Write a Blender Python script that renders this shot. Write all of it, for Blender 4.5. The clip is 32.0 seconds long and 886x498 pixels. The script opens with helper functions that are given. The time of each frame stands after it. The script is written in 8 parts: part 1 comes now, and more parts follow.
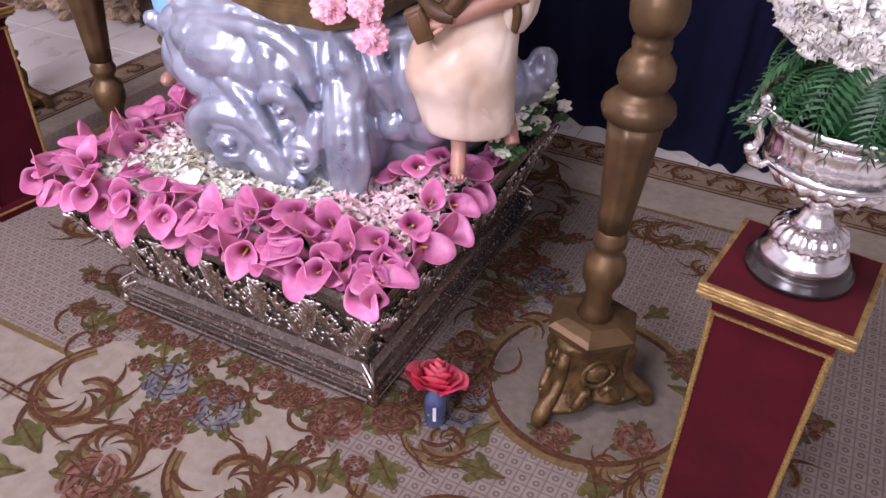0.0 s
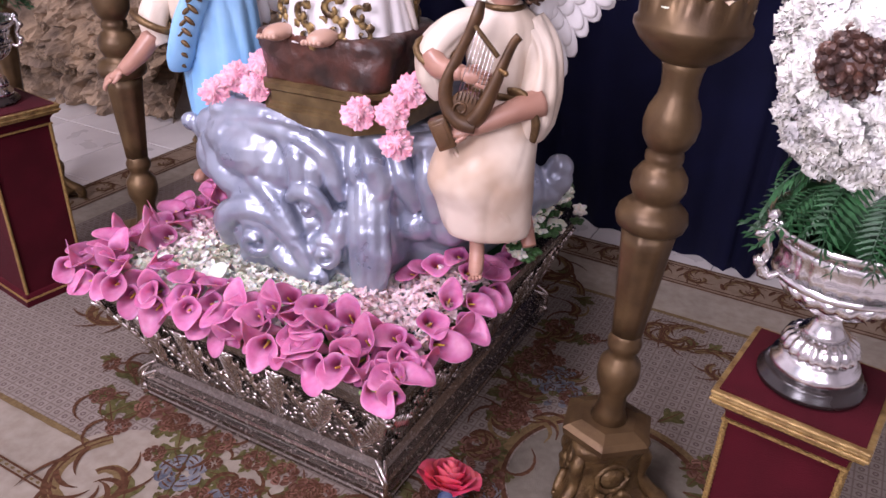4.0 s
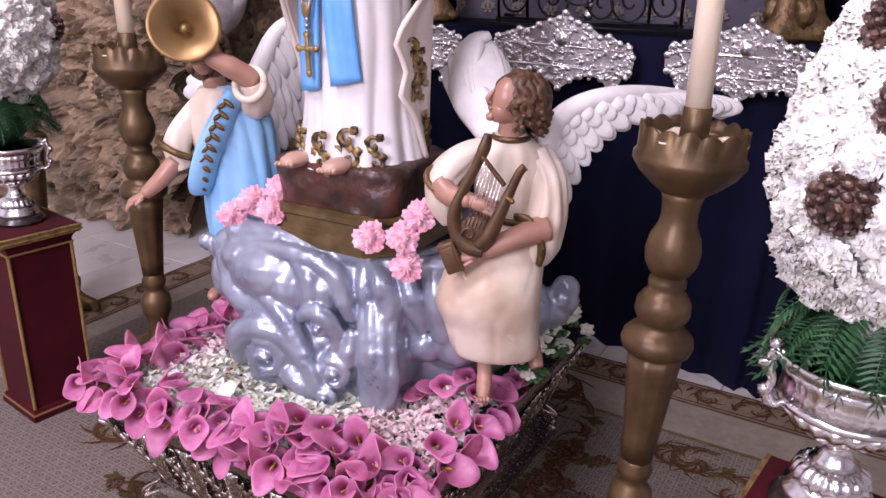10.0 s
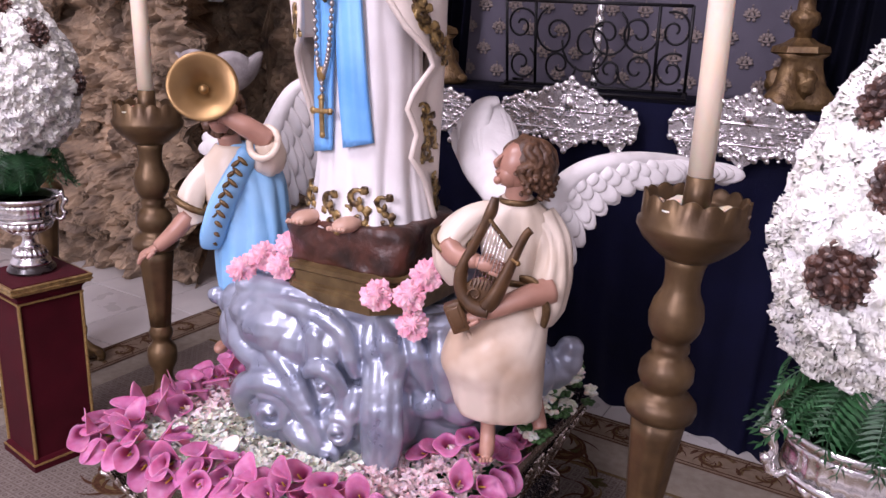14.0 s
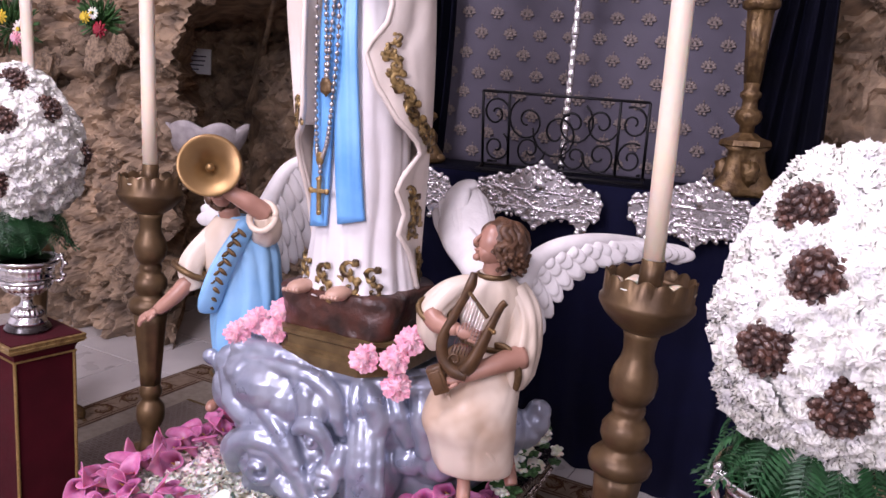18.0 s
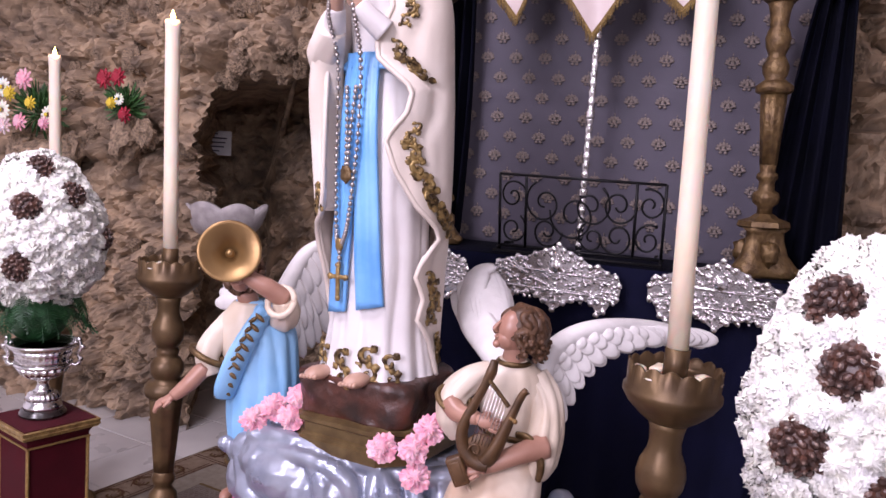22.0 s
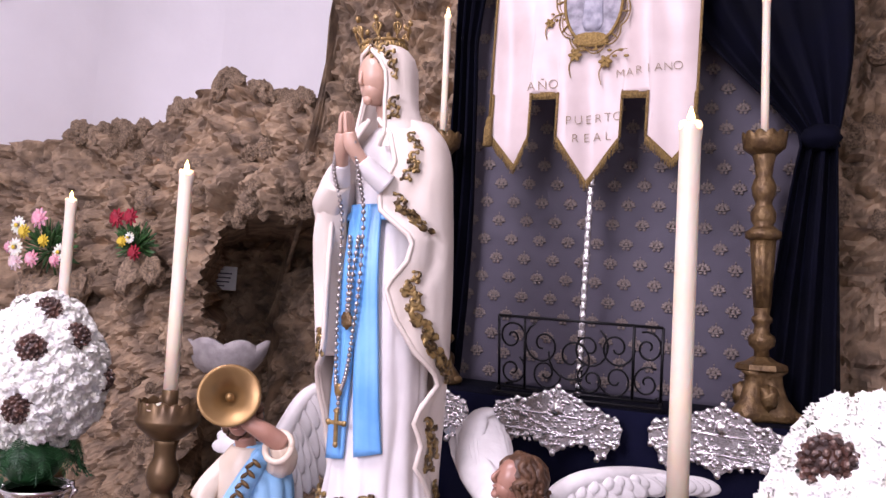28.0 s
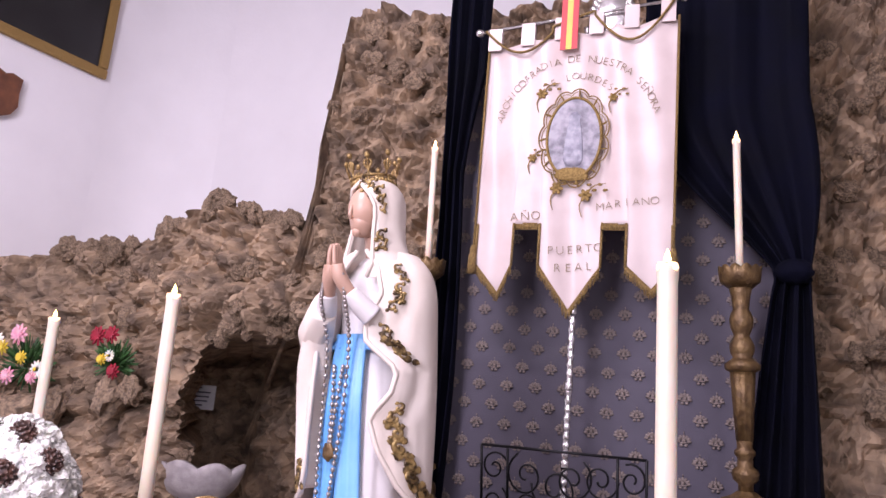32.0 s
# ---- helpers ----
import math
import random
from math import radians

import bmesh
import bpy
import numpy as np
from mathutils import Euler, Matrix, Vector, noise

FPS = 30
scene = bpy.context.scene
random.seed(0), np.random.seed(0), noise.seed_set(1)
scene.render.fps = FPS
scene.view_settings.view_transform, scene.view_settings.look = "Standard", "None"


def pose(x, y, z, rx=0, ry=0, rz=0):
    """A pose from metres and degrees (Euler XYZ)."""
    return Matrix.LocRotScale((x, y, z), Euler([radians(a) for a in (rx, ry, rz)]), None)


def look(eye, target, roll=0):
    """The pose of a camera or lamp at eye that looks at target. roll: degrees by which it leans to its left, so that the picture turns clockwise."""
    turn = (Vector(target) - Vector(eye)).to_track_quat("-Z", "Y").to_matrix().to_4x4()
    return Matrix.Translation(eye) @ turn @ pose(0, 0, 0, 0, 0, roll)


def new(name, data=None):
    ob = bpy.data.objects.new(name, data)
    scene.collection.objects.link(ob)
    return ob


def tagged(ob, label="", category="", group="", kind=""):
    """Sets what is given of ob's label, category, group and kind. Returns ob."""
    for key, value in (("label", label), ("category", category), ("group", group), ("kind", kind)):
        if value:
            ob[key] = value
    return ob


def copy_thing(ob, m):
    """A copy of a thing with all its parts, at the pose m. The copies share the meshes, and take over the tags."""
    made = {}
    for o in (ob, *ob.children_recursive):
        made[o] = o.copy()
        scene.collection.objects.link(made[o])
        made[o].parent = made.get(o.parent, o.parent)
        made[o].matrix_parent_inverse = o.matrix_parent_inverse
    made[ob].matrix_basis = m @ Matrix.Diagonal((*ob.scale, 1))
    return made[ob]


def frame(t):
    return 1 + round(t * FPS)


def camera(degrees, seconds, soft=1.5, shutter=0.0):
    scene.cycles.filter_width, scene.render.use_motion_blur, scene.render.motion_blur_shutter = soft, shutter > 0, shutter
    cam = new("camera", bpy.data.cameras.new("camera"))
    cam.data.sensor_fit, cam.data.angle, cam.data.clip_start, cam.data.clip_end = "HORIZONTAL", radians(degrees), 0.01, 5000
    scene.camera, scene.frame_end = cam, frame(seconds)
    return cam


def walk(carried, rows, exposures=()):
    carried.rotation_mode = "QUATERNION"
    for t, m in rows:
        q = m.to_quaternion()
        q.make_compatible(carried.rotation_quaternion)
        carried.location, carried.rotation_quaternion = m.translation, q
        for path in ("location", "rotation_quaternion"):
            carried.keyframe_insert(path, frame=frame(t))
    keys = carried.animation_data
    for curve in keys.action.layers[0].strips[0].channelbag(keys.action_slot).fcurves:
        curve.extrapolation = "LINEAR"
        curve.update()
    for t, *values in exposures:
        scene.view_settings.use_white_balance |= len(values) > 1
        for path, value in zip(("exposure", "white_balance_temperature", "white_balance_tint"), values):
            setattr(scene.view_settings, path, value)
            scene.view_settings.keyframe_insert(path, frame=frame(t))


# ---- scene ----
cam = camera(60.0, 32.0)
PATH = [
    (0, (0.145, 0.006, 1.436), (0.009, 1.63, 0.277), 1.0),
    (0.5, (0.143, 0.002, 1.441), (0.0, 1.672, 0.35), 1.6),
    (1, (0.143, 0.003, 1.443), (-0.013, 1.691, 0.382), 1.7),
    (2, (0.141, -0.013, 1.451), (-0.04, 1.693, 0.422), 1.5),
    (2.5, (0.14, -0.017, 1.457), (-0.048, 1.698, 0.446), 1.5),
    (4.5, (0.139, -0.028, 1.474), (-0.052, 1.73, 0.54), 1.8),
    (5, (0.14, -0.031, 1.476), (-0.055, 1.739, 0.565), 1.6),
    (6, (0.141, -0.046, 1.485), (-0.062, 1.75, 0.629), 1.2),
    (7, (0.141, -0.029, 1.493), (-0.068, 1.782, 0.671), 1.1),
    (8, (0.141, -0.037, 1.5), (-0.074, 1.797, 0.731), 1.6),
    (9, (0.144, -0.039, 1.504), (-0.078, 1.809, 0.771), 1.7),
    (10, (0.143, -0.046, 1.508), (-0.094, 1.815, 0.815), 1.7),
    (11, (0.142, -0.066, 1.515), (-0.099, 1.808, 0.857), 2.2),
    (12, (0.136, -0.066, 1.519), (-0.101, 1.816, 0.885), 2.4),
    (13, (0.142, -0.053, 1.524), (-0.111, 1.834, 0.91), 2.3),
    (14, (0.14, -0.068, 1.534), (-0.119, 1.833, 0.969), 2.7),
    (14.5, (0.142, -0.067, 1.539), (-0.112, 1.84, 0.995), 2.5),
    (16.5, (0.122, -0.241, 1.583), (-0.071, 1.691, 1.104), 3.6),
    (17, (0.121, -0.248, 1.592), (-0.069, 1.69, 1.137), 3.5),
    (18, (0.119, -0.261, 1.6), (-0.067, 1.69, 1.201), 4.4),
    (19, (0.11, -0.257, 1.611), (-0.077, 1.701, 1.25), 5.4),
    (20, (0.103, -0.26, 1.622), (-0.097, 1.707, 1.319), 5.1),
    (21, (0.103, -0.266, 1.629), (-0.123, 1.707, 1.389), 4.6),
    (22, (0.102, -0.249, 1.631), (-0.137, 1.725, 1.416), 4.0),
    (23, (0.097, -0.228, 1.636), (-0.16, 1.746, 1.443), 3.2),
    (24, (0.1, -0.254, 1.649), (-0.172, 1.723, 1.515), 3.2),
    (25, (0.102, -0.249, 1.66), (-0.19, 1.728, 1.593), 3.3),
    (25.5, (0.103, -0.254, 1.662), (-0.195, 1.723, 1.626), 3.7),
    (27.5, (0.115, -0.289, 1.679), (-0.161, 1.69, 1.769), 4.0),
    (28, (0.116, -0.293, 1.681), (-0.155, 1.685, 1.798), 4.2),
    (29, (0.115, -0.309, 1.69), (-0.151, 1.666, 1.855), 4.5),
    (30, (0.116, -0.318, 1.698), (-0.146, 1.65, 1.937), 4.1),
    (30.5, (0.114, -0.32, 1.7), (-0.145, 1.643, 1.98), 4.1),
    (31, (0.114, -0.323, 1.71), (-0.144, 1.633, 2.036), 4.7),
    (32, (0.112, -0.339, 1.721), (-0.133, 1.602, 2.136), 5.1),
]
walk(cam, [(t, look(eye, target, roll)) for t, eye, target, roll in PATH], [(0.0, 0.18), (2.5, 0.12), (6.0, 0.0), (10.0, -0.08), (14.0, -0.12), (24.0, -0.12), (32.0, 0.0)])

# ---- light ----
world = bpy.data.worlds.new("world")
world.use_nodes = True
scene.world = world
sky = world.node_tree.nodes.new("ShaderNodeTexSky")
sky.sky_type, sky.sun_disc, sky.sun_elevation, sky.sun_rotation = "NISHITA", False, radians(40), radians(200)
world.node_tree.links.new(sky.outputs[0], world.node_tree.nodes["Background"].inputs[0])
world.node_tree.nodes["Background"].inputs[1].default_value = 0.1


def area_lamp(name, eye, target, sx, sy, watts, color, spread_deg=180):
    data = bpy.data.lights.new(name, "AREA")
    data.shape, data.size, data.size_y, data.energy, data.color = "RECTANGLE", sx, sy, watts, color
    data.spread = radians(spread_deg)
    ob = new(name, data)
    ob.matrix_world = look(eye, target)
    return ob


# three lamps added out of view: two behind the camera, one overhead
LAMP_TINT = (0.96, 0.86, 1.06)
area_lamp("added_light_right", (1.1, -3.0, 3.4), (0.2, 1.6, 1.1), 1.5, 2.3, 62, LAMP_TINT)
area_lamp("added_light_left", (-2.3, -3.0, 3.5), (-2.4, 4.4, 2.8), 1.6, 2.4, 300, LAMP_TINT)
area_lamp("added_light_overhead", (-1.3, 0.3, 4.95), (-0.2, 1.6, 0), 1.2, 1.2, 215, (0.98, 0.86, 1.04))


# ---- materials ----
def rgb(r, g, b):
    return (r, g, b, 1)


def material(name, color, rough=0.5, metal=0.0, color2=None, scale=8.0, detail=4.0, bump=0.0, bump_scale=60.0, sheen=0.0,
             coat=0.0, subsurface=0.0, rand=0.0, spec=0.5, contrast=(0.35, 0.65), stain=0.0):
    m = bpy.data.materials.new(name)
    m.use_nodes = True
    nt = m.node_tree
    n, l = nt.nodes, nt.links
    b = n["Principled BSDF"]
    b.inputs["Roughness"].default_value = rough
    b.inputs["Metallic"].default_value = metal
    b.inputs["Specular IOR Level"].default_value = spec
    b.inputs["Sheen Weight"].default_value = sheen
    b.inputs["Coat Weight"].default_value = coat
    b.inputs["Coat Roughness"].default_value = 0.25
    b.inputs["Subsurface Weight"].default_value = subsurface
    b.inputs["Subsurface Scale"].default_value = 0.02
    tc = n.new("ShaderNodeTexCoord")
    noise_n = n.new("ShaderNodeTexNoise")
    noise_n.inputs["Scale"].default_value, noise_n.inputs["Detail"].default_value = scale, detail
    l.new(tc.outputs["Object"], noise_n.inputs["Vector"])
    ramp = n.new("ShaderNodeValToRGB")
    ramp.color_ramp.elements[0].position, ramp.color_ramp.elements[1].position = contrast
    c2 = color2 if color2 else tuple(v * 0.82 for v in color[:3]) + (1,)
    ramp.color_ramp.elements[0].color, ramp.color_ramp.elements[1].color = c2, color
    l.new(noise_n.outputs["Fac"], ramp.inputs["Fac"])
    out = ramp.outputs["Color"]
    if rand:
        info = n.new("ShaderNodeObjectInfo")
        geo = n.new("ShaderNodeNewGeometry")
        add = n.new("ShaderNodeMath")
        add.operation = "ADD"
        l.new(info.outputs["Random"], add.inputs[0])
        l.new(geo.outputs["Random Per Island"], add.inputs[1])
        fr = n.new("ShaderNodeMath")
        fr.operation = "FRACT"
        l.new(add.outputs[0], fr.inputs[0])
        rng = n.new("ShaderNodeMapRange")
        rng.inputs[3].default_value, rng.inputs[4].default_value = 1 - rand, 1 + rand
        l.new(fr.outputs[0], rng.inputs[0])
        hsv = n.new("ShaderNodeHueSaturation")
        l.new(rng.outputs[0], hsv.inputs["Value"])
        l.new(out, hsv.inputs["Color"])
        out = hsv.outputs["Color"]
    if stain:
        big = n.new("ShaderNodeTexNoise")
        big.inputs["Scale"].default_value = scale * 0.21
        l.new(tc.outputs["Object"], big.inputs["Vector"])
        rg = n.new("ShaderNodeMapRange")
        rg.inputs[1].default_value, rg.inputs[2].default_value = 0.35, 0.7
        rg.inputs[3].default_value, rg.inputs[4].default_value = 1.0, 1 - stain
        l.new(big.outputs["Fac"], rg.inputs[0])
        hs = n.new("ShaderNodeHueSaturation")
        l.new(rg.outputs[0], hs.inputs["Value"])
        l.new(out, hs.inputs["Color"])
        out = hs.outputs["Color"]
    l.new(out, b.inputs["Base Color"])
    rr = n.new("ShaderNodeMapRange")
    rr.inputs[3].default_value, rr.inputs[4].default_value = max(0.03, rough - 0.08), min(1, rough + 0.1)
    l.new(noise_n.outputs["Fac"], rr.inputs[0])
    l.new(rr.outputs[0], b.inputs["Roughness"])
    if bump:
        nb = n.new("ShaderNodeTexNoise")
        nb.inputs["Scale"].default_value, nb.inputs["Detail"].default_value = bump_scale, 5
        l.new(tc.outputs["Object"], nb.inputs["Vector"])
        bn = n.new("ShaderNodeBump")
        bn.inputs["Strength"].default_value, bn.inputs["Distance"].default_value = bump, 0.01
        l.new(nb.outputs["Fac"], bn.inputs["Height"])
        l.new(bn.outputs[0], b.inputs["Normal"])
    return m


def glow(name, color, strength):
    m = bpy.data.materials.new(name)
    m.use_nodes = True
    b = m.node_tree.nodes["Principled BSDF"]
    b.inputs["Base Color"].default_value = color
    b.inputs["Emission Color"].default_value = color
    b.inputs["Emission Strength"].default_value = strength
    return m


M_BRONZE = material("old_gilt_bronze", rgb(0.165, 0.102, 0.046), 0.40, 0.55, rgb(0.095, 0.056, 0.027), 14, bump=0.07, bump_scale=90, stain=0.3)
M_GILT = material("dull_gilt", rgb(0.17, 0.105, 0.042), 0.42, 0.5, rgb(0.085, 0.048, 0.02), 30, bump=0.5, bump_scale=60)
M_GOLD = material("bright_gold", rgb(0.42, 0.285, 0.11), 0.34, 0.55, rgb(0.20, 0.12, 0.045), 40, bump=0.3, bump_scale=120)
M_WAX = material("cream_wax", rgb(0.74, 0.65, 0.54), 0.45, 0, rgb(0.74, 0.62, 0.46), 6, subsurface=0.25, bump=0.08, bump_scale=30)
M_FLAME = glow("candle_flame", rgb(1.0, 0.52, 0.17), 20)
# flame light in the wax is put in as emission
M_LITWAX = glow("flame_lit_wax", rgb(1.0, 0.62, 0.34), 2.2)
M_WICK = material("burnt_wick", rgb(0.03, 0.025, 0.02), 0.9)
M_WHITE = material("white_statue_paint", rgb(0.74, 0.71, 0.70), 0.42, 0, rgb(0.62, 0.58, 0.57), 5, coat=0.15, bump=0.15, bump_scale=22)
M_CREAM = material("cream_statue_paint", rgb(0.76, 0.66, 0.55), 0.45, 0, rgb(0.64, 0.52, 0.40), 6, coat=0.15, bump=0.08, bump_scale=40, stain=0.15)
M_MANTLE = material("ivory_mantle_paint", rgb(0.74, 0.66, 0.59), 0.45, 0, rgb(0.66, 0.57, 0.49), 5, coat=0.12, bump=0.05, bump_scale=40)
M_WING = material("white_wing_paint", rgb(0.80, 0.77, 0.75), 0.5, 0, rgb(0.68, 0.65, 0.63), 14, bump=0.2, bump_scale=50)
M_BLUE = material("sky_blue_paint", rgb(0.18, 0.44, 0.80), 0.4, 0, rgb(0.11, 0.33, 0.70), 8, coat=0.15, bump=0.08)
M_PALEBLUE = material("pale_blue_robe_paint", rgb(0.30, 0.55, 0.80), 0.42, 0, rgb(0.20, 0.44, 0.72), 7, coat=0.15, bump=0.08)
M_SKIN = material("flesh_paint", rgb(0.42, 0.23, 0.165), 0.40, 0, rgb(0.33, 0.165, 0.115), 10, coat=0.2)
M_SKIN2 = material("pale_flesh_paint", rgb(0.52, 0.33, 0.245), 0.42, 0, rgb(0.44, 0.265, 0.19), 10, coat=0.2)
M_HAIR = material("brown_hair_paint", rgb(0.12, 0.058, 0.028), 0.5, 0, rgb(0.06, 0.028, 0.014), 40, bump=0.6, bump_scale=50)
M_CLOUD = material("silvery_cloud_paint", rgb(0.43, 0.46, 0.54), 0.29, 0.5, rgb(0.29, 0.32, 0.41), 11, coat=0.2, bump=0.10, bump_scale=40, stain=0.12)
M_BROWNROCK = material("brown_rock_paint", rgb(0.085, 0.027, 0.016), 0.36, 0, rgb(0.022, 0.010, 0.007), 16, coat=0.2, bump=0.8, bump_scale=28)
M_ROCK = material("grotto_limestone", rgb(0.53, 0.385, 0.255), 0.95, 0, rgb(0.215, 0.16, 0.118), 7, 9, bump=1.0, bump_scale=38, rand=0.16, stain=0.25, spec=0.15)
M_SILVER = material("bright_silver", rgb(0.88, 0.86, 0.86), 0.21, 1.0, rgb(0.70, 0.67, 0.66), 40, bump=0.15, bump_scale=30)
M_OLDSILVER = material("tarnished_silver", rgb(0.29, 0.25, 0.22), 0.24, 0.9, rgb(0.21, 0.175, 0.15), 90, bump=0.03, bump_scale=120)
# lighter than the ground silver, so the glints are put into the colour
M_RELIEF = material("lighter_relief_silver", rgb(0.78, 0.73, 0.70), 0.2, 1.0, rgb(0.50, 0.44, 0.40), 30, bump=0.15, bump_scale=60)
M_LETTER = material("olive_gold_thread", rgb(0.26, 0.195, 0.11), 0.6, 0.2, rgb(0.17, 0.12, 0.06), 150)
M_DARKWOOD = material("black_varnished_wood", rgb(0.02, 0.014, 0.013), 0.25, 0, coat=0.5)
M_RED = material("red_velvet", rgb(0.062, 0.004, 0.009), 0.85, 0, rgb(0.044, 0.0025, 0.006), 9, sheen=0.02, bump=0.25, bump_scale=300, spec=0.12)
M_BRAID = material("gold_braid", rgb(0.46, 0.30, 0.10), 0.5, 0.5, rgb(0.22, 0.13, 0.04), 220, bump=0.8, bump_scale=260)
M_NAVY = material("navy_velvet", rgb(0.0011, 0.0014, 0.0075), 0.85, 0, rgb(0.0006, 0.0008, 0.004), 5, sheen=0.0, bump=0.2, bump_scale=200, spec=0.12)
M_NAVYCLOTH = material("navy_altar_velvet", rgb(0.0052, 0.0060, 0.026), 0.8, 0, rgb(0.0034, 0.0040, 0.017), 5, bump=0.2, bump_scale=200, spec=0.15)
M_FABRIC = material("mauve_grey_brocade", rgb(0.070, 0.061, 0.085), 0.65, 0, rgb(0.058, 0.050, 0.071), 6, sheen=0.08, bump=0.25, bump_scale=350)
M_MEDAL = material("gold_woven_medallion", rgb(0.20, 0.16, 0.14), 0.6, 0.1, rgb(0.14, 0.108, 0.098), 120)
M_SATIN = material("ivory_satin", rgb(0.62, 0.52, 0.50), 0.38, 0, rgb(0.53, 0.43, 0.41), 5, sheen=0.2, bump=0.12, bump_scale=14)
M_THREAD = material("gold_embroidery", rgb(0.33, 0.22, 0.07), 0.55, 0.4, rgb(0.18, 0.11, 0.03), 150, bump=0.5, bump_scale=250)
M_FRINGE = material("gold_fringe", rgb(0.36, 0.24, 0.08), 0.6, 0.3, rgb(0.15, 0.09, 0.03), 200, bump=0.9, bump_scale=250)
M_IRON = material("black_iron", rgb(0.012, 0.011, 0.013), 0.45, 0.6, bump=0.3)
M_TILE = material("pale_marble_tile", rgb(0.60, 0.57, 0.54), 0.28, 0, rgb(0.50, 0.47, 0.45), 3, coat=0.1, rand=0.05)
M_GROUT = material("tile_joint", rgb(0.28, 0.26, 0.25), 0.8)
M_WALL = material("white_plaster", rgb(0.86, 0.84, 0.86), 0.8, 0, rgb(0.82, 0.80, 0.82), 2, bump=0.15, bump_scale=25, stain=0.06)
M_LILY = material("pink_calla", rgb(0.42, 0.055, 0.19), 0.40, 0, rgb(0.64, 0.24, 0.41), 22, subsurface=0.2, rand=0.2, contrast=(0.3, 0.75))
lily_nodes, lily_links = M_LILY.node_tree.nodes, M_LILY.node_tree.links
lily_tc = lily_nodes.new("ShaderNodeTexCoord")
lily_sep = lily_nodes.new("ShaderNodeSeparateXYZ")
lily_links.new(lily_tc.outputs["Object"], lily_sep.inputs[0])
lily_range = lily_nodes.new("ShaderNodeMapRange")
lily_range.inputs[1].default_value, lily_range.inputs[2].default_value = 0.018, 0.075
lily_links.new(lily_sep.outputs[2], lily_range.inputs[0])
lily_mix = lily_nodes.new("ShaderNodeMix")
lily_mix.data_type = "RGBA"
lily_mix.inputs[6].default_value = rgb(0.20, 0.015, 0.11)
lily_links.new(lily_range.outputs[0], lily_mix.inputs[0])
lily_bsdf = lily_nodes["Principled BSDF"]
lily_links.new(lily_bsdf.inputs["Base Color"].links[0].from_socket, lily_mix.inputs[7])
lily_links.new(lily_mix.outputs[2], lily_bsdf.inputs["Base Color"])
M_LILYOUT = material("pale_pink_calla", rgb(0.70, 0.31, 0.47), 0.40, 0, rgb(0.52, 0.13, 0.28), 22, subsurface=0.2, rand=0.16, contrast=(0.3, 0.75))
M_SPADIX = material("yellow_spadix", rgb(0.65, 0.42, 0.06), 0.6)
M_GREEN = material("leaf_green", rgb(0.05, 0.13, 0.035), 0.5, 0, rgb(0.03, 0.085, 0.02), 30, rand=0.3)
M_FERN = material("dark_fern", rgb(0.024, 0.095, 0.03), 0.45, 0, rgb(0.013, 0.055, 0.018), 30, rand=0.3)
M_STEM = material("pale_stem", rgb(0.20, 0.30, 0.10), 0.5)
M_PETALW = material("white_petal", rgb(0.84, 0.80, 0.74), 0.55, 0, rgb(0.78, 0.76, 0.60), 30, subsurface=0.2, rand=0.08)
M_PETALP = material("blush_petal", rgb(0.78, 0.52, 0.55), 0.55, 0, rgb(0.80, 0.66, 0.64), 30, subsurface=0.2, rand=0.12)
M_CARN = material("pink_carnation", rgb(0.80, 0.30, 0.40), 0.55, 0, rgb(0.84, 0.48, 0.54), 40, subsurface=0.2, rand=0.08)
M_WCARN = material("white_carnation", rgb(0.90, 0.88, 0.87), 0.6, 0, rgb(0.84, 0.83, 0.72), 20, bump=0.35, bump_scale=160, rand=0.07)
M_CONE = material("pine_cone_brown", rgb(0.10, 0.042, 0.026), 0.45, 0, rgb(0.035, 0.016, 0.012), 40, coat=0.25, rand=0.3, bump=0.4)
M_CONETIP = material("pine_cone_tip", rgb(0.32, 0.24, 0.20), 0.6, 0, rgb(0.16, 0.10, 0.08), 60)
M_ROSE = material("coral_rose", rgb(0.78, 0.07, 0.20), 0.5, 0, rgb(0.84, 0.16, 0.20), 25, subsurface=0.2, rand=0.12)
M_BLUEGLASS = material("blue_bottle", rgb(0.09, 0.12, 0.22), 0.12, 0, rgb(0.05, 0.07, 0.16), 20, coat=0.5)
M_PAPER = material("white_label", rgb(0.8, 0.8, 0.82), 0.6)
M_INK = material("dark_ink", rgb(0.06, 0.06, 0.10), 0.7)
M_SHELL = material("grey_stone_shell", rgb(0.42, 0.38, 0.37), 0.6, 0, rgb(0.28, 0.25, 0.25), 16, bump=0.3)
M_YELLOW = material("yellow_petal", rgb(0.75, 0.55, 0.05), 0.5)
M_REDFL = material("crimson_petal", rgb(0.35, 0.008, 0.03), 0.5, rand=0.2)
M_PICT = material("dark_oil_painting", rgb(0.012, 0.012, 0.014), 0.35, 0, rgb(0.004, 0.004, 0.005), 3, coat=0.3)
M_WOOD = material("brown_wood", rgb(0.20, 0.075, 0.035), 0.45, 0, rgb(0.11, 0.04, 0.02), 12, coat=0.2)
M_OVAL = material("grey_blue_print", rgb(0.34, 0.32, 0.36), 0.5, 0, rgb(0.11, 0.10, 0.13), 24)
M_OVALB = material("blue_print_shape", rgb(0.17, 0.165, 0.21), 0.5, 0, rgb(0.33, 0.32, 0.37), 34)
M_ROBE = material("tan_cream_robe_paint", rgb(0.74, 0.63, 0.51), 0.42, 0, rgb(0.52, 0.38, 0.27), 6, 3, coat=0.15, bump=0.12, bump_scale=30, contrast=(0.38, 0.6))
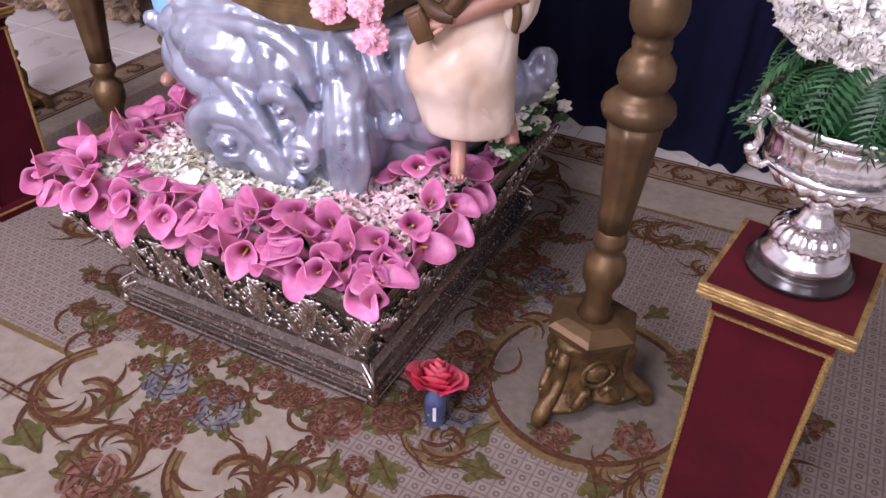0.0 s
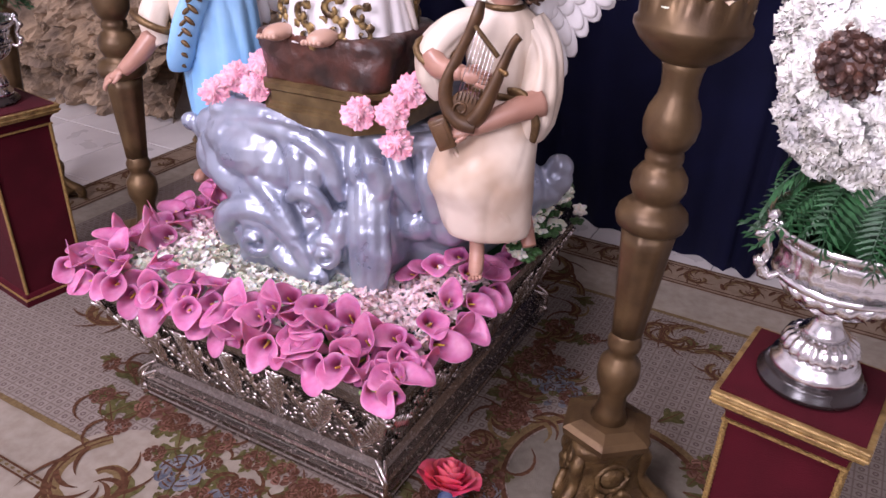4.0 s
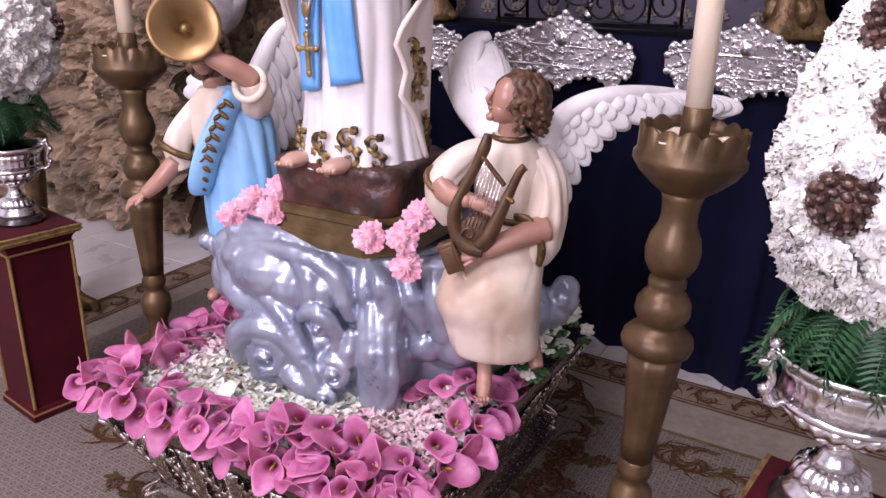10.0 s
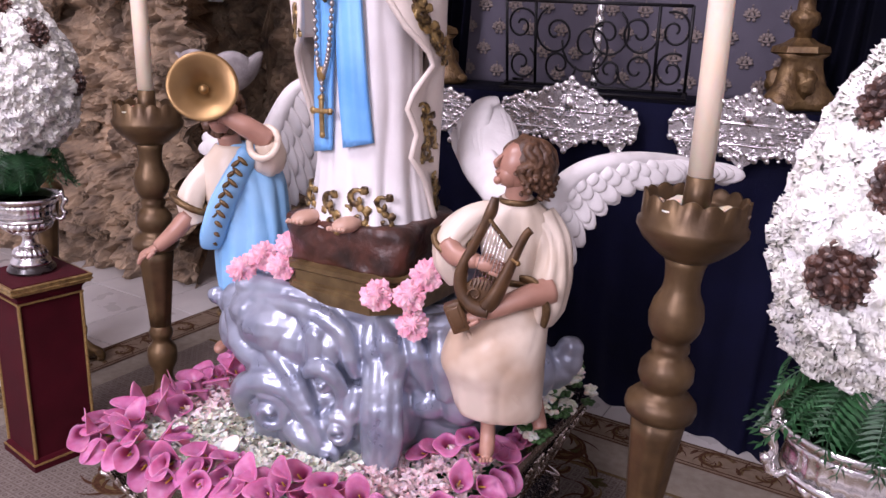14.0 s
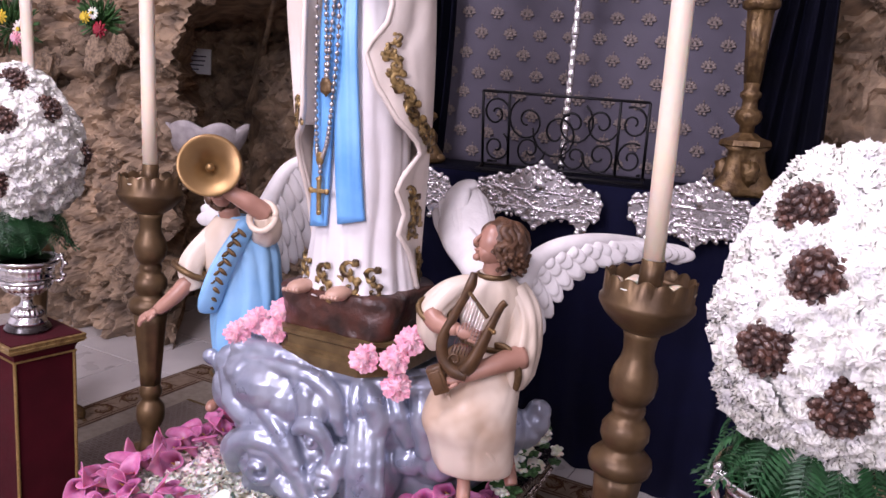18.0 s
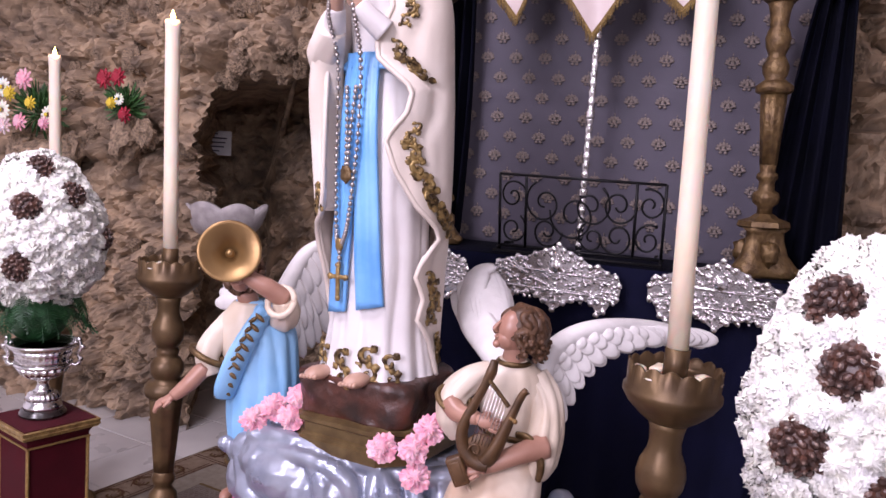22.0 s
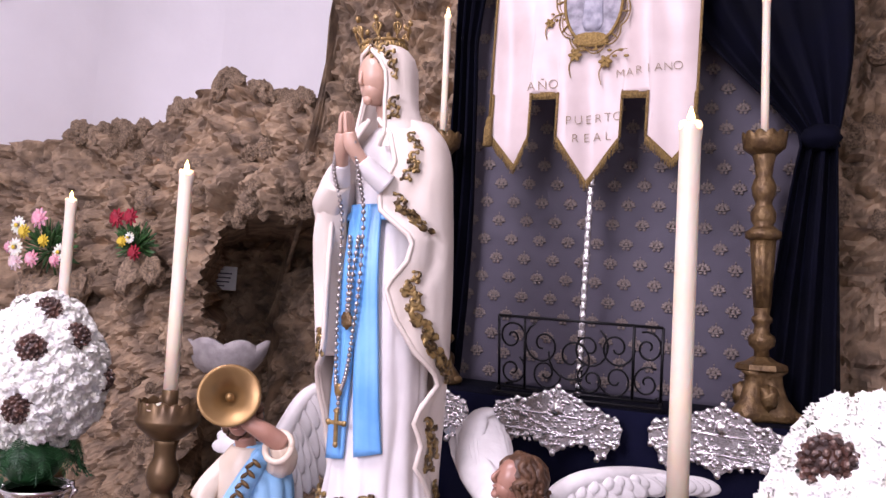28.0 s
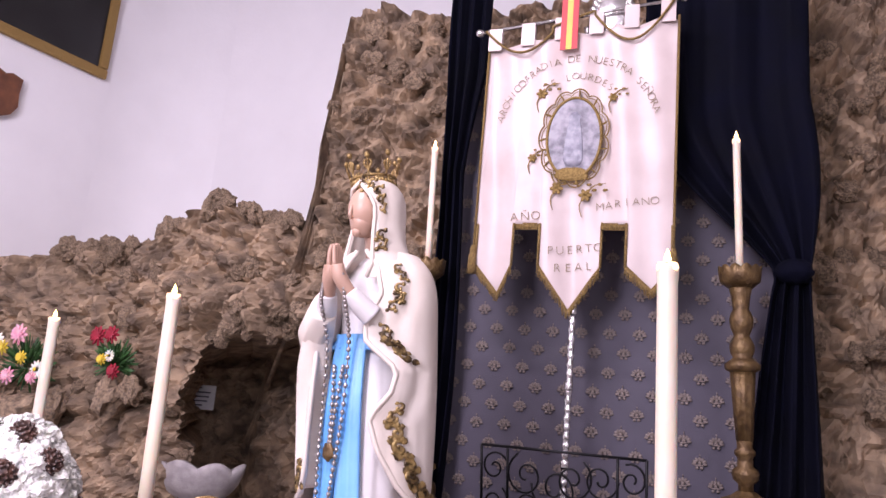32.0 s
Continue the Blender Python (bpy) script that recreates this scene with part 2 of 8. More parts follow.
M_BELL = material("smooth_dull_brass", rgb(0.27, 0.165, 0.065), 0.36, 0.65, rgb(0.20, 0.115, 0.045), 7, bump=0.05, bump_scale=30)
M_CEIL = material("ceiling_paint", rgb(0.6, 0.57, 0.56), 0.9)


# ---- building tools ----
def part(name, bm, mat, parent=None, label="", smooth=True):
    me = bpy.data.meshes.new(name)
    bm.normal_update()
    bm.to_mesh(me)
    bm.free()
    for m in (mat if isinstance(mat, (list, tuple)) else [mat]):
        me.materials.append(m)
    if smooth:
        me.polygons.foreach_set("use_smooth", [True] * len(me.polygons))
    ob = new(name, me)
    if parent:
        ob.parent = parent
    if label:
        tagged(ob, label)
    return ob


def thing(name, m, label, category, group="", kind=""):
    ob = new(name)
    ob.empty_display_size = 0.05
    ob.matrix_basis = m
    return tagged(ob, label, category, group, kind)


def box(bm, x0, x1, y0, y1, z0, z1, mi=0, bev=0.0):
    vs = [bm.verts.new((x, y, z)) for z in (z0, z1) for y in (y0, y1) for x in (x0, x1)]
    fs = [bm.faces.new([vs[i] for i in q]) for q in ((0, 2, 3, 1), (4, 5, 7, 6), (0, 1, 5, 4), (2, 6, 7, 3), (0, 4, 6, 2), (1, 3, 7, 5))]
    for f in fs:
        f.material_index = mi
    if bev:
        es = list({e for f in fs for e in f.edges})
        r = bmesh.ops.bevel(bm, geom=es, offset=bev, segments=2, affect="EDGES", profile=0.5)
        for f in r["faces"]:
            f.material_index = mi
    return bm


def grid_faces(bm, rows, closed=True, mi=0, caps=False):
    for a, b in zip(rows, rows[1:]):
        n = len(a)
        for i in range(n if closed else n - 1):
            j = (i + 1) % n
            bm.faces.new((a[i], a[j], b[j], b[i])).material_index = mi
    if caps:
        bm.faces.new(list(reversed(rows[0]))).material_index = mi
        bm.faces.new(rows[-1]).material_index = mi


def lathe(bm, profile, seg=32, mi=0, cx=0.0, cy=0.0, shape=None):
    rows = []
    for r, z in profile:
        row = []
        for i in range(seg):
            a = 2 * math.pi * i / seg
            k = shape(a, z) if shape else 1.0
            row.append(bm.verts.new((cx + r * k * math.cos(a), cy + r * k * math.sin(a), z)))
        rows.append(row)
    grid_faces(bm, rows, True, mi, True)
    return bm


def tube(bm, pts, radii, seg=10, mi=0, flat=1.0, cap=True):
    pts = [Vector(p) for p in pts]
    if not isinstance(radii, (list, tuple)):
        radii = [radii] * len(pts)
    rows, side = [], None
    for i, p in enumerate(pts):
        d = (pts[min(i + 1, len(pts) - 1)] - pts[max(i - 1, 0)]).normalized()
        if side is None:
            side = d.orthogonal().normalized()
        side = (side - d * side.dot(d)).normalized()
        up = d.cross(side)
        rows.append([bm.verts.new(p + radii[i] * (math.cos(2 * math.pi * k / seg) * side + flat * math.sin(2 * math.pi * k / seg) * up)) for k in range(seg)])
    grid_faces(bm, rows, True, mi, cap)
    return bm


def smooth_path(pts, n=6):
    pts = [Vector(p) for p in pts]
    out = []
    for i in range(len(pts) - 1):
        p0, p1, p2, p3 = pts[max(i - 1, 0)], pts[i], pts[i + 1], pts[min(i + 2, len(pts) - 1)]
        for k in range(n):
            t = k / n
            out.append(0.5 * ((2 * p1) + (p2 - p0) * t + (2 * p0 - 5 * p1 + 4 * p2 - p3) * t * t + (3 * p1 - p0 - 3 * p2 + p3) * t ** 3))
    out.append(pts[-1])
    return out


def lerp_list(vals, n):
    out = []
    for i in range(n):
        t = i / (n - 1) * (len(vals) - 1)
        k = min(int(t), len(vals) - 2)
        out.append(vals[k] + (vals[k + 1] - vals[k]) * (t - k))
    return out


def limb(bm, pts, radii, seg=12, mi=0, flat=1.0, n=5):
    p = smooth_path(pts, n)
    return tube(bm, p, lerp_list(radii, len(p)), seg, mi, flat)


def drape(bm, pts, radii, seg=32, mi=0, flat=1.0, folds=7, amp=0.10, seed=0.0, n=7):
    """A cloth-covered limb: rounded folds that wander along it."""
    p = smooth_path(pts, n)
    rad = lerp_list(radii, len(p))
    rows, side = [], None
    for i, c in enumerate(p):
        d = (p[min(i + 1, len(p) - 1)] - p[max(i - 1, 0)]).normalized()
        side = d.orthogonal().normalized() if side is None else (side - d * side.dot(d)).normalized()
        up = d.cross(side)
        s = i / (len(p) - 1)
        row = []
        for k in range(seg):
            a = 2 * math.pi * k / seg
            w = abs(math.sin(folds * 0.5 * a + seed + 1.6 * noise.noise(Vector((math.cos(a), math.sin(a), s * 2.2 + seed))))) ** 0.6 - 0.65
            row.append(bm.verts.new(c + rad[i] * (1 + amp * w) * (math.cos(a) * side + flat * math.sin(a) * up)))
        rows.append(row)
    grid_faces(bm, rows, True, mi, True)
    return bm


def blob(bm, c, r, mi=0, seg=16, ring=10, m=None, bumpy=0.0, freq=8.0):
    """An ellipsoid, turned by m, with noise on it if bumpy."""
    r = (r, r, r) if isinstance(r, (int, float)) else r
    c = Vector(c)

    def at(t, a):
        v = Vector((math.sin(t) * math.cos(a), math.sin(t) * math.sin(a), -math.cos(t)))
        k = 1 + (bumpy * noise.noise(v * freq + c * 9) if bumpy else 0)
        w = Vector((v.x * r[0] * k, v.y * r[1] * k, v.z * r[2] * k))
        return bm.verts.new(c + (m @ w if m else w))

    rows = [[at(math.pi * j / ring, 2 * math.pi * i / seg) for i in range(seg)] for j in range(1, ring)]
    grid_faces(bm, rows, True, mi)
    lo, hi = at(0, 0), at(math.pi, 0)
    for i in range(seg):
        k = (i + 1) % seg
        bm.faces.new((lo, rows[0][k], rows[0][i])).material_index = mi
        bm.faces.new((hi, rows[-1][i], rows[-1][k])).material_index = mi
    return bm


def loft(bm, rings, mi=0, seg=48, folds=0, amp=0.0, a0=0.0, a1=None, caps=True):
    """rings: (cx, cy, z, rx, ry, fold strength, twist)."""
    rows = []
    closed = a1 is None
    end = 2 * math.pi if closed else a1
    cnt = seg if closed else seg + 1
    for cx, cy, z, rx, ry, fs, tw in rings:
        row = []
        for i in range(cnt):
            a = a0 + (end - a0) * i / seg
            w = (1.6 * abs(math.sin(folds * 0.5 * a + tw + 1.3 * noise.noise(Vector((math.cos(a) * 1.3, math.sin(a) * 1.3, z * 4))))) ** 0.6 - 1.0 + 0.4 * math.sin(folds * 1.3 * a - tw * 1.3)) if folds else 0
            k = 1 + amp * fs * w
            row.append(bm.verts.new((cx + rx * k * math.cos(a), cy + ry * k * math.sin(a), z)))
        rows.append(row)
    grid_faces(bm, rows, closed, mi, caps and closed)
    return bm


def spread(rings, n=5):
    """Finer rings between the given ones."""
    cols = [smooth_path([(r[k], 0, 0) for r in rings], n) for k in range(len(rings[0]))]
    return [tuple(c[i].x for c in cols) for i in range(len(cols[0]))]


def scatter_unit(i, n):
    z = 1 - 2 * (i + 0.5) / n
    a = i * 2.399963
    return Vector((math.sqrt(1 - z * z) * math.cos(a), math.sqrt(1 - z * z) * math.sin(a), z))


def toward(direction, spin=0.0):
    """A turn that takes z to the direction."""
    return Vector(direction).to_track_quat("Z", "Y").to_matrix().to_4x4() @ Matrix.Rotation(spin, 4, "Z")

# ---- the room ----
ALTAR = pose(0.178, 2.55, 0, 0, 0, -12)
FLOOR_TURN = pose(-0.328, 1.947, 0, 0, 0, -22.5)

bm = bmesh.new()
box(bm, -6, 6, -5.6, 4.4, -0.2, -0.016)
floor = tagged(part("floor", bm, M_GROUT, smooth=False), "pale marble tiled church floor", "floor", kind="structure")
floor.matrix_basis = FLOOR_TURN

# walls and ceiling added to close the room; most are out of view
bm = bmesh.new()
box(bm, -6.0, 6.0, 2.36, 2.5, -0.1, 5.2)
wall_back = tagged(part("wall_back", bm, M_WALL, smooth=False), "plain white plastered wall behind the rockwork", "wall", kind="structure")
wall_back.matrix_basis = ALTAR
for nm, x0, x1, y0, y1 in (("wall_left", -6.2, -6.0, -6.5, 2.4), ("wall_right", 6.0, 6.2, -6.5, 2.4)):
    bm = bmesh.new()
    box(bm, x0, x1, y0, y1, -0.1, 5.2)
    w = tagged(part(nm, bm, M_WALL, smooth=False), "white plastered side wall", "wall", kind="structure")
    w.matrix_basis = ALTAR
bm = bmesh.new()
box(bm, -3.6, 1.3, 0, 0.1, -0.1, 5.2)
wall_angled = tagged(part("wall_angled", bm, M_WALL, smooth=False), "white plastered wall that turns towards the nave", "wall", kind="structure")
wall_angled.matrix_basis = pose(-3.459, 5.097, 0, 0, 0, 65)
# unseen wall; its two openings are made up for the added lamps
bm = bmesh.new()
for x0, x1, z0, z1 in ((-6.2, -3.4, -0.1, 5.2), (-3.4, -1.4, -0.1, 2.2), (-3.4, -1.4, 4.9, 5.2), (-1.4, 0.1, -0.1, 5.2), (0.1, 2.1, -0.1, 2.2),
                       (0.1, 2.1, 4.9, 5.2), (2.1, 6.2, -0.1, 5.2)):
    box(bm, x0, x1, -3.5, -3.2, z0, z1)
tagged(part("wall_front", bm, M_WALL, smooth=False), "unseen white wall behind the camera with two lamp openings", "wall", kind="structure")
bm = bmesh.new()
box(bm, -7.5, 7.5, -7.5, 6.5, 5.2, 5.4)
tagged(part("ceiling", bm, M_CEIL, smooth=False), "plain pale ceiling", "ceiling", kind="structure")
# unseen box, made up to go with the added overhead lamp
bm = bmesh.new()
box(bm, -2.05, -0.55, -0.45, 1.05, 5.0, 5.19, bev=0.02)
tagged(part("added_lamp_box", bm, M_WALL, smooth=False), "unseen flat white box over the added overhead light", "lamp")

# rounded corner between the back wall and the angled wall
bm = bmesh.new()
corner, one, two = Vector((-3.188, 5.678, 0)), Vector((-0.423, -0.906, 0)) * 0.58, Vector((0.978, -0.208, 0)) * 0.58
bow = []
for k in range(25):
    t = k / 24
    q = corner + one * (1 - t) ** 2 + two * t ** 2
    q += Vector((0.62, -0.78, 0)) * 0.002
    bow.append([bm.verts.new((q.x, q.y, z)) for z in (-0.1, 5.2)])
grid_faces(bm, bow, False)
tagged(part("wall_corner", bm, M_WALL), "rounded white plastered wall corner", "wall", kind="structure")

# ---- rockwork ----
RIDGE = [(-6.0, 2.45), (-3.6, 2.52), (-3.26, 2.55), (-2.95, 2.56), (-2.74, 2.64), (-2.58, 2.74), (-2.44, 2.84), (-2.33, 2.93), (-2.2, 2.86), (-2.0, 2.80),
         (-1.85, 2.76), (-1.68, 2.74), (-1.64, 2.66), (-1.60, 2.7), (-1.545, 5.15), (3.2, 5.15)]


def ridge_height(u):
    for (a, za), (b, zb) in zip(RIDGE, RIDGE[1:]):
        if u <= b:
            return za + (zb - za) * (u - a) / (b - a)
    return RIDGE[-1][1]


def lumps(p):
    """Knobbly limestone relief: rounded knobs with deep joints."""
    q = p + Vector((noise.noise(p * 3), 0, noise.noise(p * 3 + Vector((5, 5, 5))))) * 0.10
    d, _ = noise.voronoi(q * 4.6)
    e, _ = noise.voronoi(q * 10 + Vector((3, 1, 7)))
    f, _ = noise.voronoi(q * 21 + Vector((1, 9, 2)))
    k = 0.26 * min(0.42, d[1] - d[0]) + 0.15 * min(0.4, e[1] - e[0]) + 0.08 * min(0.5, f[1] - f[0])
    return k + 0.05 * noise.fractal(p * 9, 1.0, 2.0, 4) + 0.12 * noise.noise(p * 1.6) - 0.07


def cave_depth(u, z):
    """How far the grotto's mouth goes back."""
    top = 2.10 - 0.16 * max(0, -1.62 - u) - 0.04 * abs(math.sin(u * 14))
    edge_l = u + 2.16 + 0.10 * noise.noise(Vector((0, 3, z * 4))) + 0.06 * max(0, 1.3 - z)
    edge_r = -0.15 - u
    edge_t = top - z + 0.07 * noise.noise(Vector((u * 6, 8, 0)))
    e = min(edge_l, edge_r, edge_t)
    return 0.0 if e <= 0 else 1.25 * min(1, e / 0.06) * (0.75 + 0.25 * min(1, e / 0.4))


def rock_sheet(name, u0, u1, step, label, front):
    bm = bmesh.new()
    cols = int((u1 - u0) / step)
    rows = []
    nz = int(2.9 / step)
    for j in range(nz + 1):
        row = []
        for i in range(cols + 1):
            u = u0 + (u1 - u0) * i / cols
            h = ridge_height(u) - 0.03
            if h > 3.6:
                h = 4.1
            z = -0.03 + (h + 0.03) * j / nz
            p = Vector((u, 0, z))
            nn = front(u, z) - lumps(p) + cave_depth(u, z)
            if j == nz and h < 3.6:
                nn += 0.10
            row.append(bm.verts.new((u + 0.03 * noise.noise(p * 9) - 0.70 * cave_depth(u, z), nn, z)))
        rows.append(row)
    last = [bm.verts.new((v.co.x, 2.36, v.co.z)) for v in rows[-1]]
    grid_faces(bm, rows + [last], False)
    ob = tagged(part(name, bm, M_ROCK, smooth=False), label, "rock wall", kind="structure")
    ob.matrix_basis = ALTAR
    return ob


def front_left(u, z):
    lip = 0.20 * math.exp(-((z - 2.22) / 0.16) ** 2) * (1 if -2.3 < u < -1.2 else 0.3)
    return 0.86 + 0.10 * (z - 1.2) * (1 if z > 1.9 else 0.3) + (0.12 if z < 0.25 else 0) - lip


rock_wall = rock_sheet("rock_wall", -4.6, 3.0, 0.016, "artificial grotto of knobbly ochre limestone with a dark cave mouth", front_left)


# stones that stand out of the rock face
def stone_mesh(seed):
    bm = bmesh.new()
    bmesh.ops.create_icosphere(bm, subdivisions=3, radius=1)
    off = Vector((seed * 7.3, seed * 3.1, seed))
    for v in bm.verts:
        n0 = v.co.copy()
        d, _ = noise.voronoi(n0 * 1.6 + off)
        v.co = n0 * (0.78 + 0.55 * (0.6 - d[0]) + 0.22 * noise.fractal(n0 * 2.6 + off, 1.0, 2.0, 3))
    me = bpy.data.meshes.new("stone")
    bm.to_mesh(me)
    bm.free()
    me.materials.append(M_ROCK)
    return me


STONES = [stone_mesh(k) for k in range(7)]
rnd = random.Random(5)
placed = 0
while placed < 290:
    zone = rnd.random()
    if zone < 0.18:
        u = rnd.uniform(-3.5, -1.42)
        z = ridge_height(u) - rnd.uniform(-0.02, 0.07)
        s = rnd.uniform(0.045, 0.095)
    elif zone < 0.62:
        u, z, s = rnd.uniform(-3.4, -1.35), rnd.uniform(0.1, 2.6), rnd.uniform(0.03, 0.085)
    elif zone < 0.70:
        u = rnd.uniform(-2.1, -1.3)
        z, s = 2.08 - 0.25 * max(0, -1.62 - u) + rnd.uniform(0.0, 0.12), rnd.uniform(0.04, 0.08)
    elif zone < 0.88:
        u, z, s = rnd.uniform(-1.42, -0.5), rnd.uniform(2.1, 4.0), rnd.uniform(0.035, 0.095)
    else:
        u, z, s = rnd.uniform(0.85, 1.5), rnd.uniform(0.9, 3.8), rnd.uniform(0.04, 0.10)
    if z > ridge_height(u) + 0.03 or cave_depth(u, z) > 0.02:
        continue
    ob = new("stone", STONES[rnd.randrange(7)])
    ob.parent = rock_wall
    nn = front_left(u, z) - lumps(Vector((u, 0, z)))
    ob.matrix_basis = pose(u, nn + s * 0.35, z, rnd.uniform(0, 360), rnd.uniform(0, 360), rnd.uniform(0, 360)) @ Matrix.Diagonal((s, s * 0.9, s * rnd.uniform(0.6, 0.9), 1))
    placed += 1

for u, z, s in ((-3.10, 1.53, 0.17), (-3.28, 1.55, 0.12), (-2.94, 1.55, 0.11), (-2.53, 1.66, 0.13), (-2.42, 1.69, 0.08)):
    ob = new("stone", STONES[int(s * 100) % 7])
    ob.parent = rock_wall
    ob.matrix_basis = pose(u, 0.68, z, 20, s * 900, 40) @ Matrix.Diagonal((s * 1.2, s, s * 0.8, 1))

# plaque in the cave
plaque = thing("plaque", ALTAR @ pose(-2.72, 1.72, 1.68, 0, 0, 14) @ Matrix.Scale(1.6, 4), "small white plaque with dark lines of writing on the cave wall", "plaque")
bm = bmesh.new()
box(bm, -0.07, 0.07, 0, 0.012, -0.052, 0.052, bev=0.004)
part("panel", bm, M_PAPER, plaque)
for k, w in enumerate((0.02, 0.10, 0.09, 0.08, 0.04)):
    bm = bmesh.new()
    box(bm, -w / 2, w / 2, -0.003, 0.002, 0.036 - k * 0.018, 0.041 - k * 0.018)
    part("writing_bar", bm, M_INK, plaque)

# shell font
shell = thing("holy_water_shell", ALTAR @ pose(-2.13, 1.02, 1.325) @ Matrix.Scale(1.06, 4), "grey stone scallop shell basin on the rock", "shell basin")
bm = bmesh.new()
rows = []
for j in range(11):
    t = j / 10
    row = []
    for i in range(85):
        a = math.pi * (i / 84)
        rib = abs(math.cos(a * 4))
        r = 0.235 * math.sin(t * math.pi / 2) ** 0.9 * (1 + 0.07 * t * t * rib)
        row.append(bm.verts.new((r * math.cos(a), -0.72 * r * math.sin(a), -0.185 * math.cos(t * math.pi / 2) + 0.035 * t ** 3 * (rib - 0.4))))
    rows.append(row)
grid_faces(bm, rows, False)
basin = part("basin", bm, M_SHELL, shell)
md = basin.modifiers.new("thick", "SOLIDIFY")
md.thickness = 0.022

# picture and wooden shield on the white wall
picture = thing("picture", pose(-3.459, 5.097, 4.60, 0, 0, 65), "dark oil painting in a gilt frame high on the wall", "painting")
bm = bmesh.new()
box(bm, -1.32, -0.08, -0.03, -0.005, -0.425, 0.47)
part("canvas", bm, M_PICT, picture, smooth=False)
for x0, x1, z0, z1 in ((-1.40, 0.0, -0.505, -0.425), (-1.40, 0.0, 0.47, 0.55), (-1.40, -1.32, -0.425, 0.47), (-0.08, 0.0, -0.425, 0.47)):
    bm = bmesh.new()
    box(bm, x0, x1, -0.055, -0.004, z0, z1, bev=0.015)
    part("frame_side", bm, M_BRAID, picture, smooth=False)
shield = thing("wall_shield", pose(-3.459, 5.097, 0, 0, 0, 65) @ pose(-0.762, -0.03, 3.667), "brown wooden shield-shaped wall plaque", "plaque")
bm = bmesh.new()
outline = [(-0.13, 0.15), (-0.05, 0.17), (0.0, 0.15), (0.05, 0.17), (0.13, 0.15), (0.12, 0.03), (0.13, -0.06), (0.09, -0.13), (0.0, -0.18), (-0.09, -0.13), (-0.13, -0.06), (-0.12, 0.03)]
fr = [bm.verts.new((x, -0.02, z)) for x, z in outline]
bk = [bm.verts.new((x, 0.026, z)) for x, z in outline]
bm.faces.new(list(reversed(fr)))
bm.faces.new(bk)
for i in range(12):
    bm.faces.new((fr[i], fr[(i + 1) % 12], bk[(i + 1) % 12], bk[i]))
part("board", bm, M_WOOD, shield, smooth=False)

# ---- altar ----
ALTAR_TOP = 1.315
altar = thing("altar", ALTAR, "altar table draped to the floor in navy velvet", "altar")
bm = bmesh.new()
rows = []
for j in range(14):
    z = -0.01 + (ALTAR_TOP + 0.01) * j / 13
    row = []
    for i in range(121):
        u = -1.0 + 1.95 * i / 120
        flare = 1 - j / 13
        foot = 0.62 - 0.32 * max(0.0, min(1.0, (u + 0.05) / 0.85))
        n0 = 0.035 + (foot - 0.035) * flare ** 1.15 + 0.02 * flare * math.sin(u * 23) + 0.012 * flare * math.sin(u * 51 + 1)
        if u > 0.72:
            n0 += (u - 0.72) * 0.2 + 0.03 * math.sin(u * 60) * flare
        row.append(bm.verts.new((u, n0, z)))
    rows.append(row)
grid_faces(bm, rows, False)
part("front_cloth", bm, M_NAVYCLOTH, altar)
bm = bmesh.new()
box(bm, -1.0, 0.98, 0.06, 0.50, ALTAR_TOP - 0.02, ALTAR_TOP, bev=0.006)
box(bm, -0.98, 0.94, 0.66, 0.76, -0.01, ALTAR_TOP - 0.03)
box(bm, -0.98, 0.94, 0.10, 0.76, ALTAR_TOP - 0.06, ALTAR_TOP - 0.021)
part("table", bm, M_NAVY, altar)


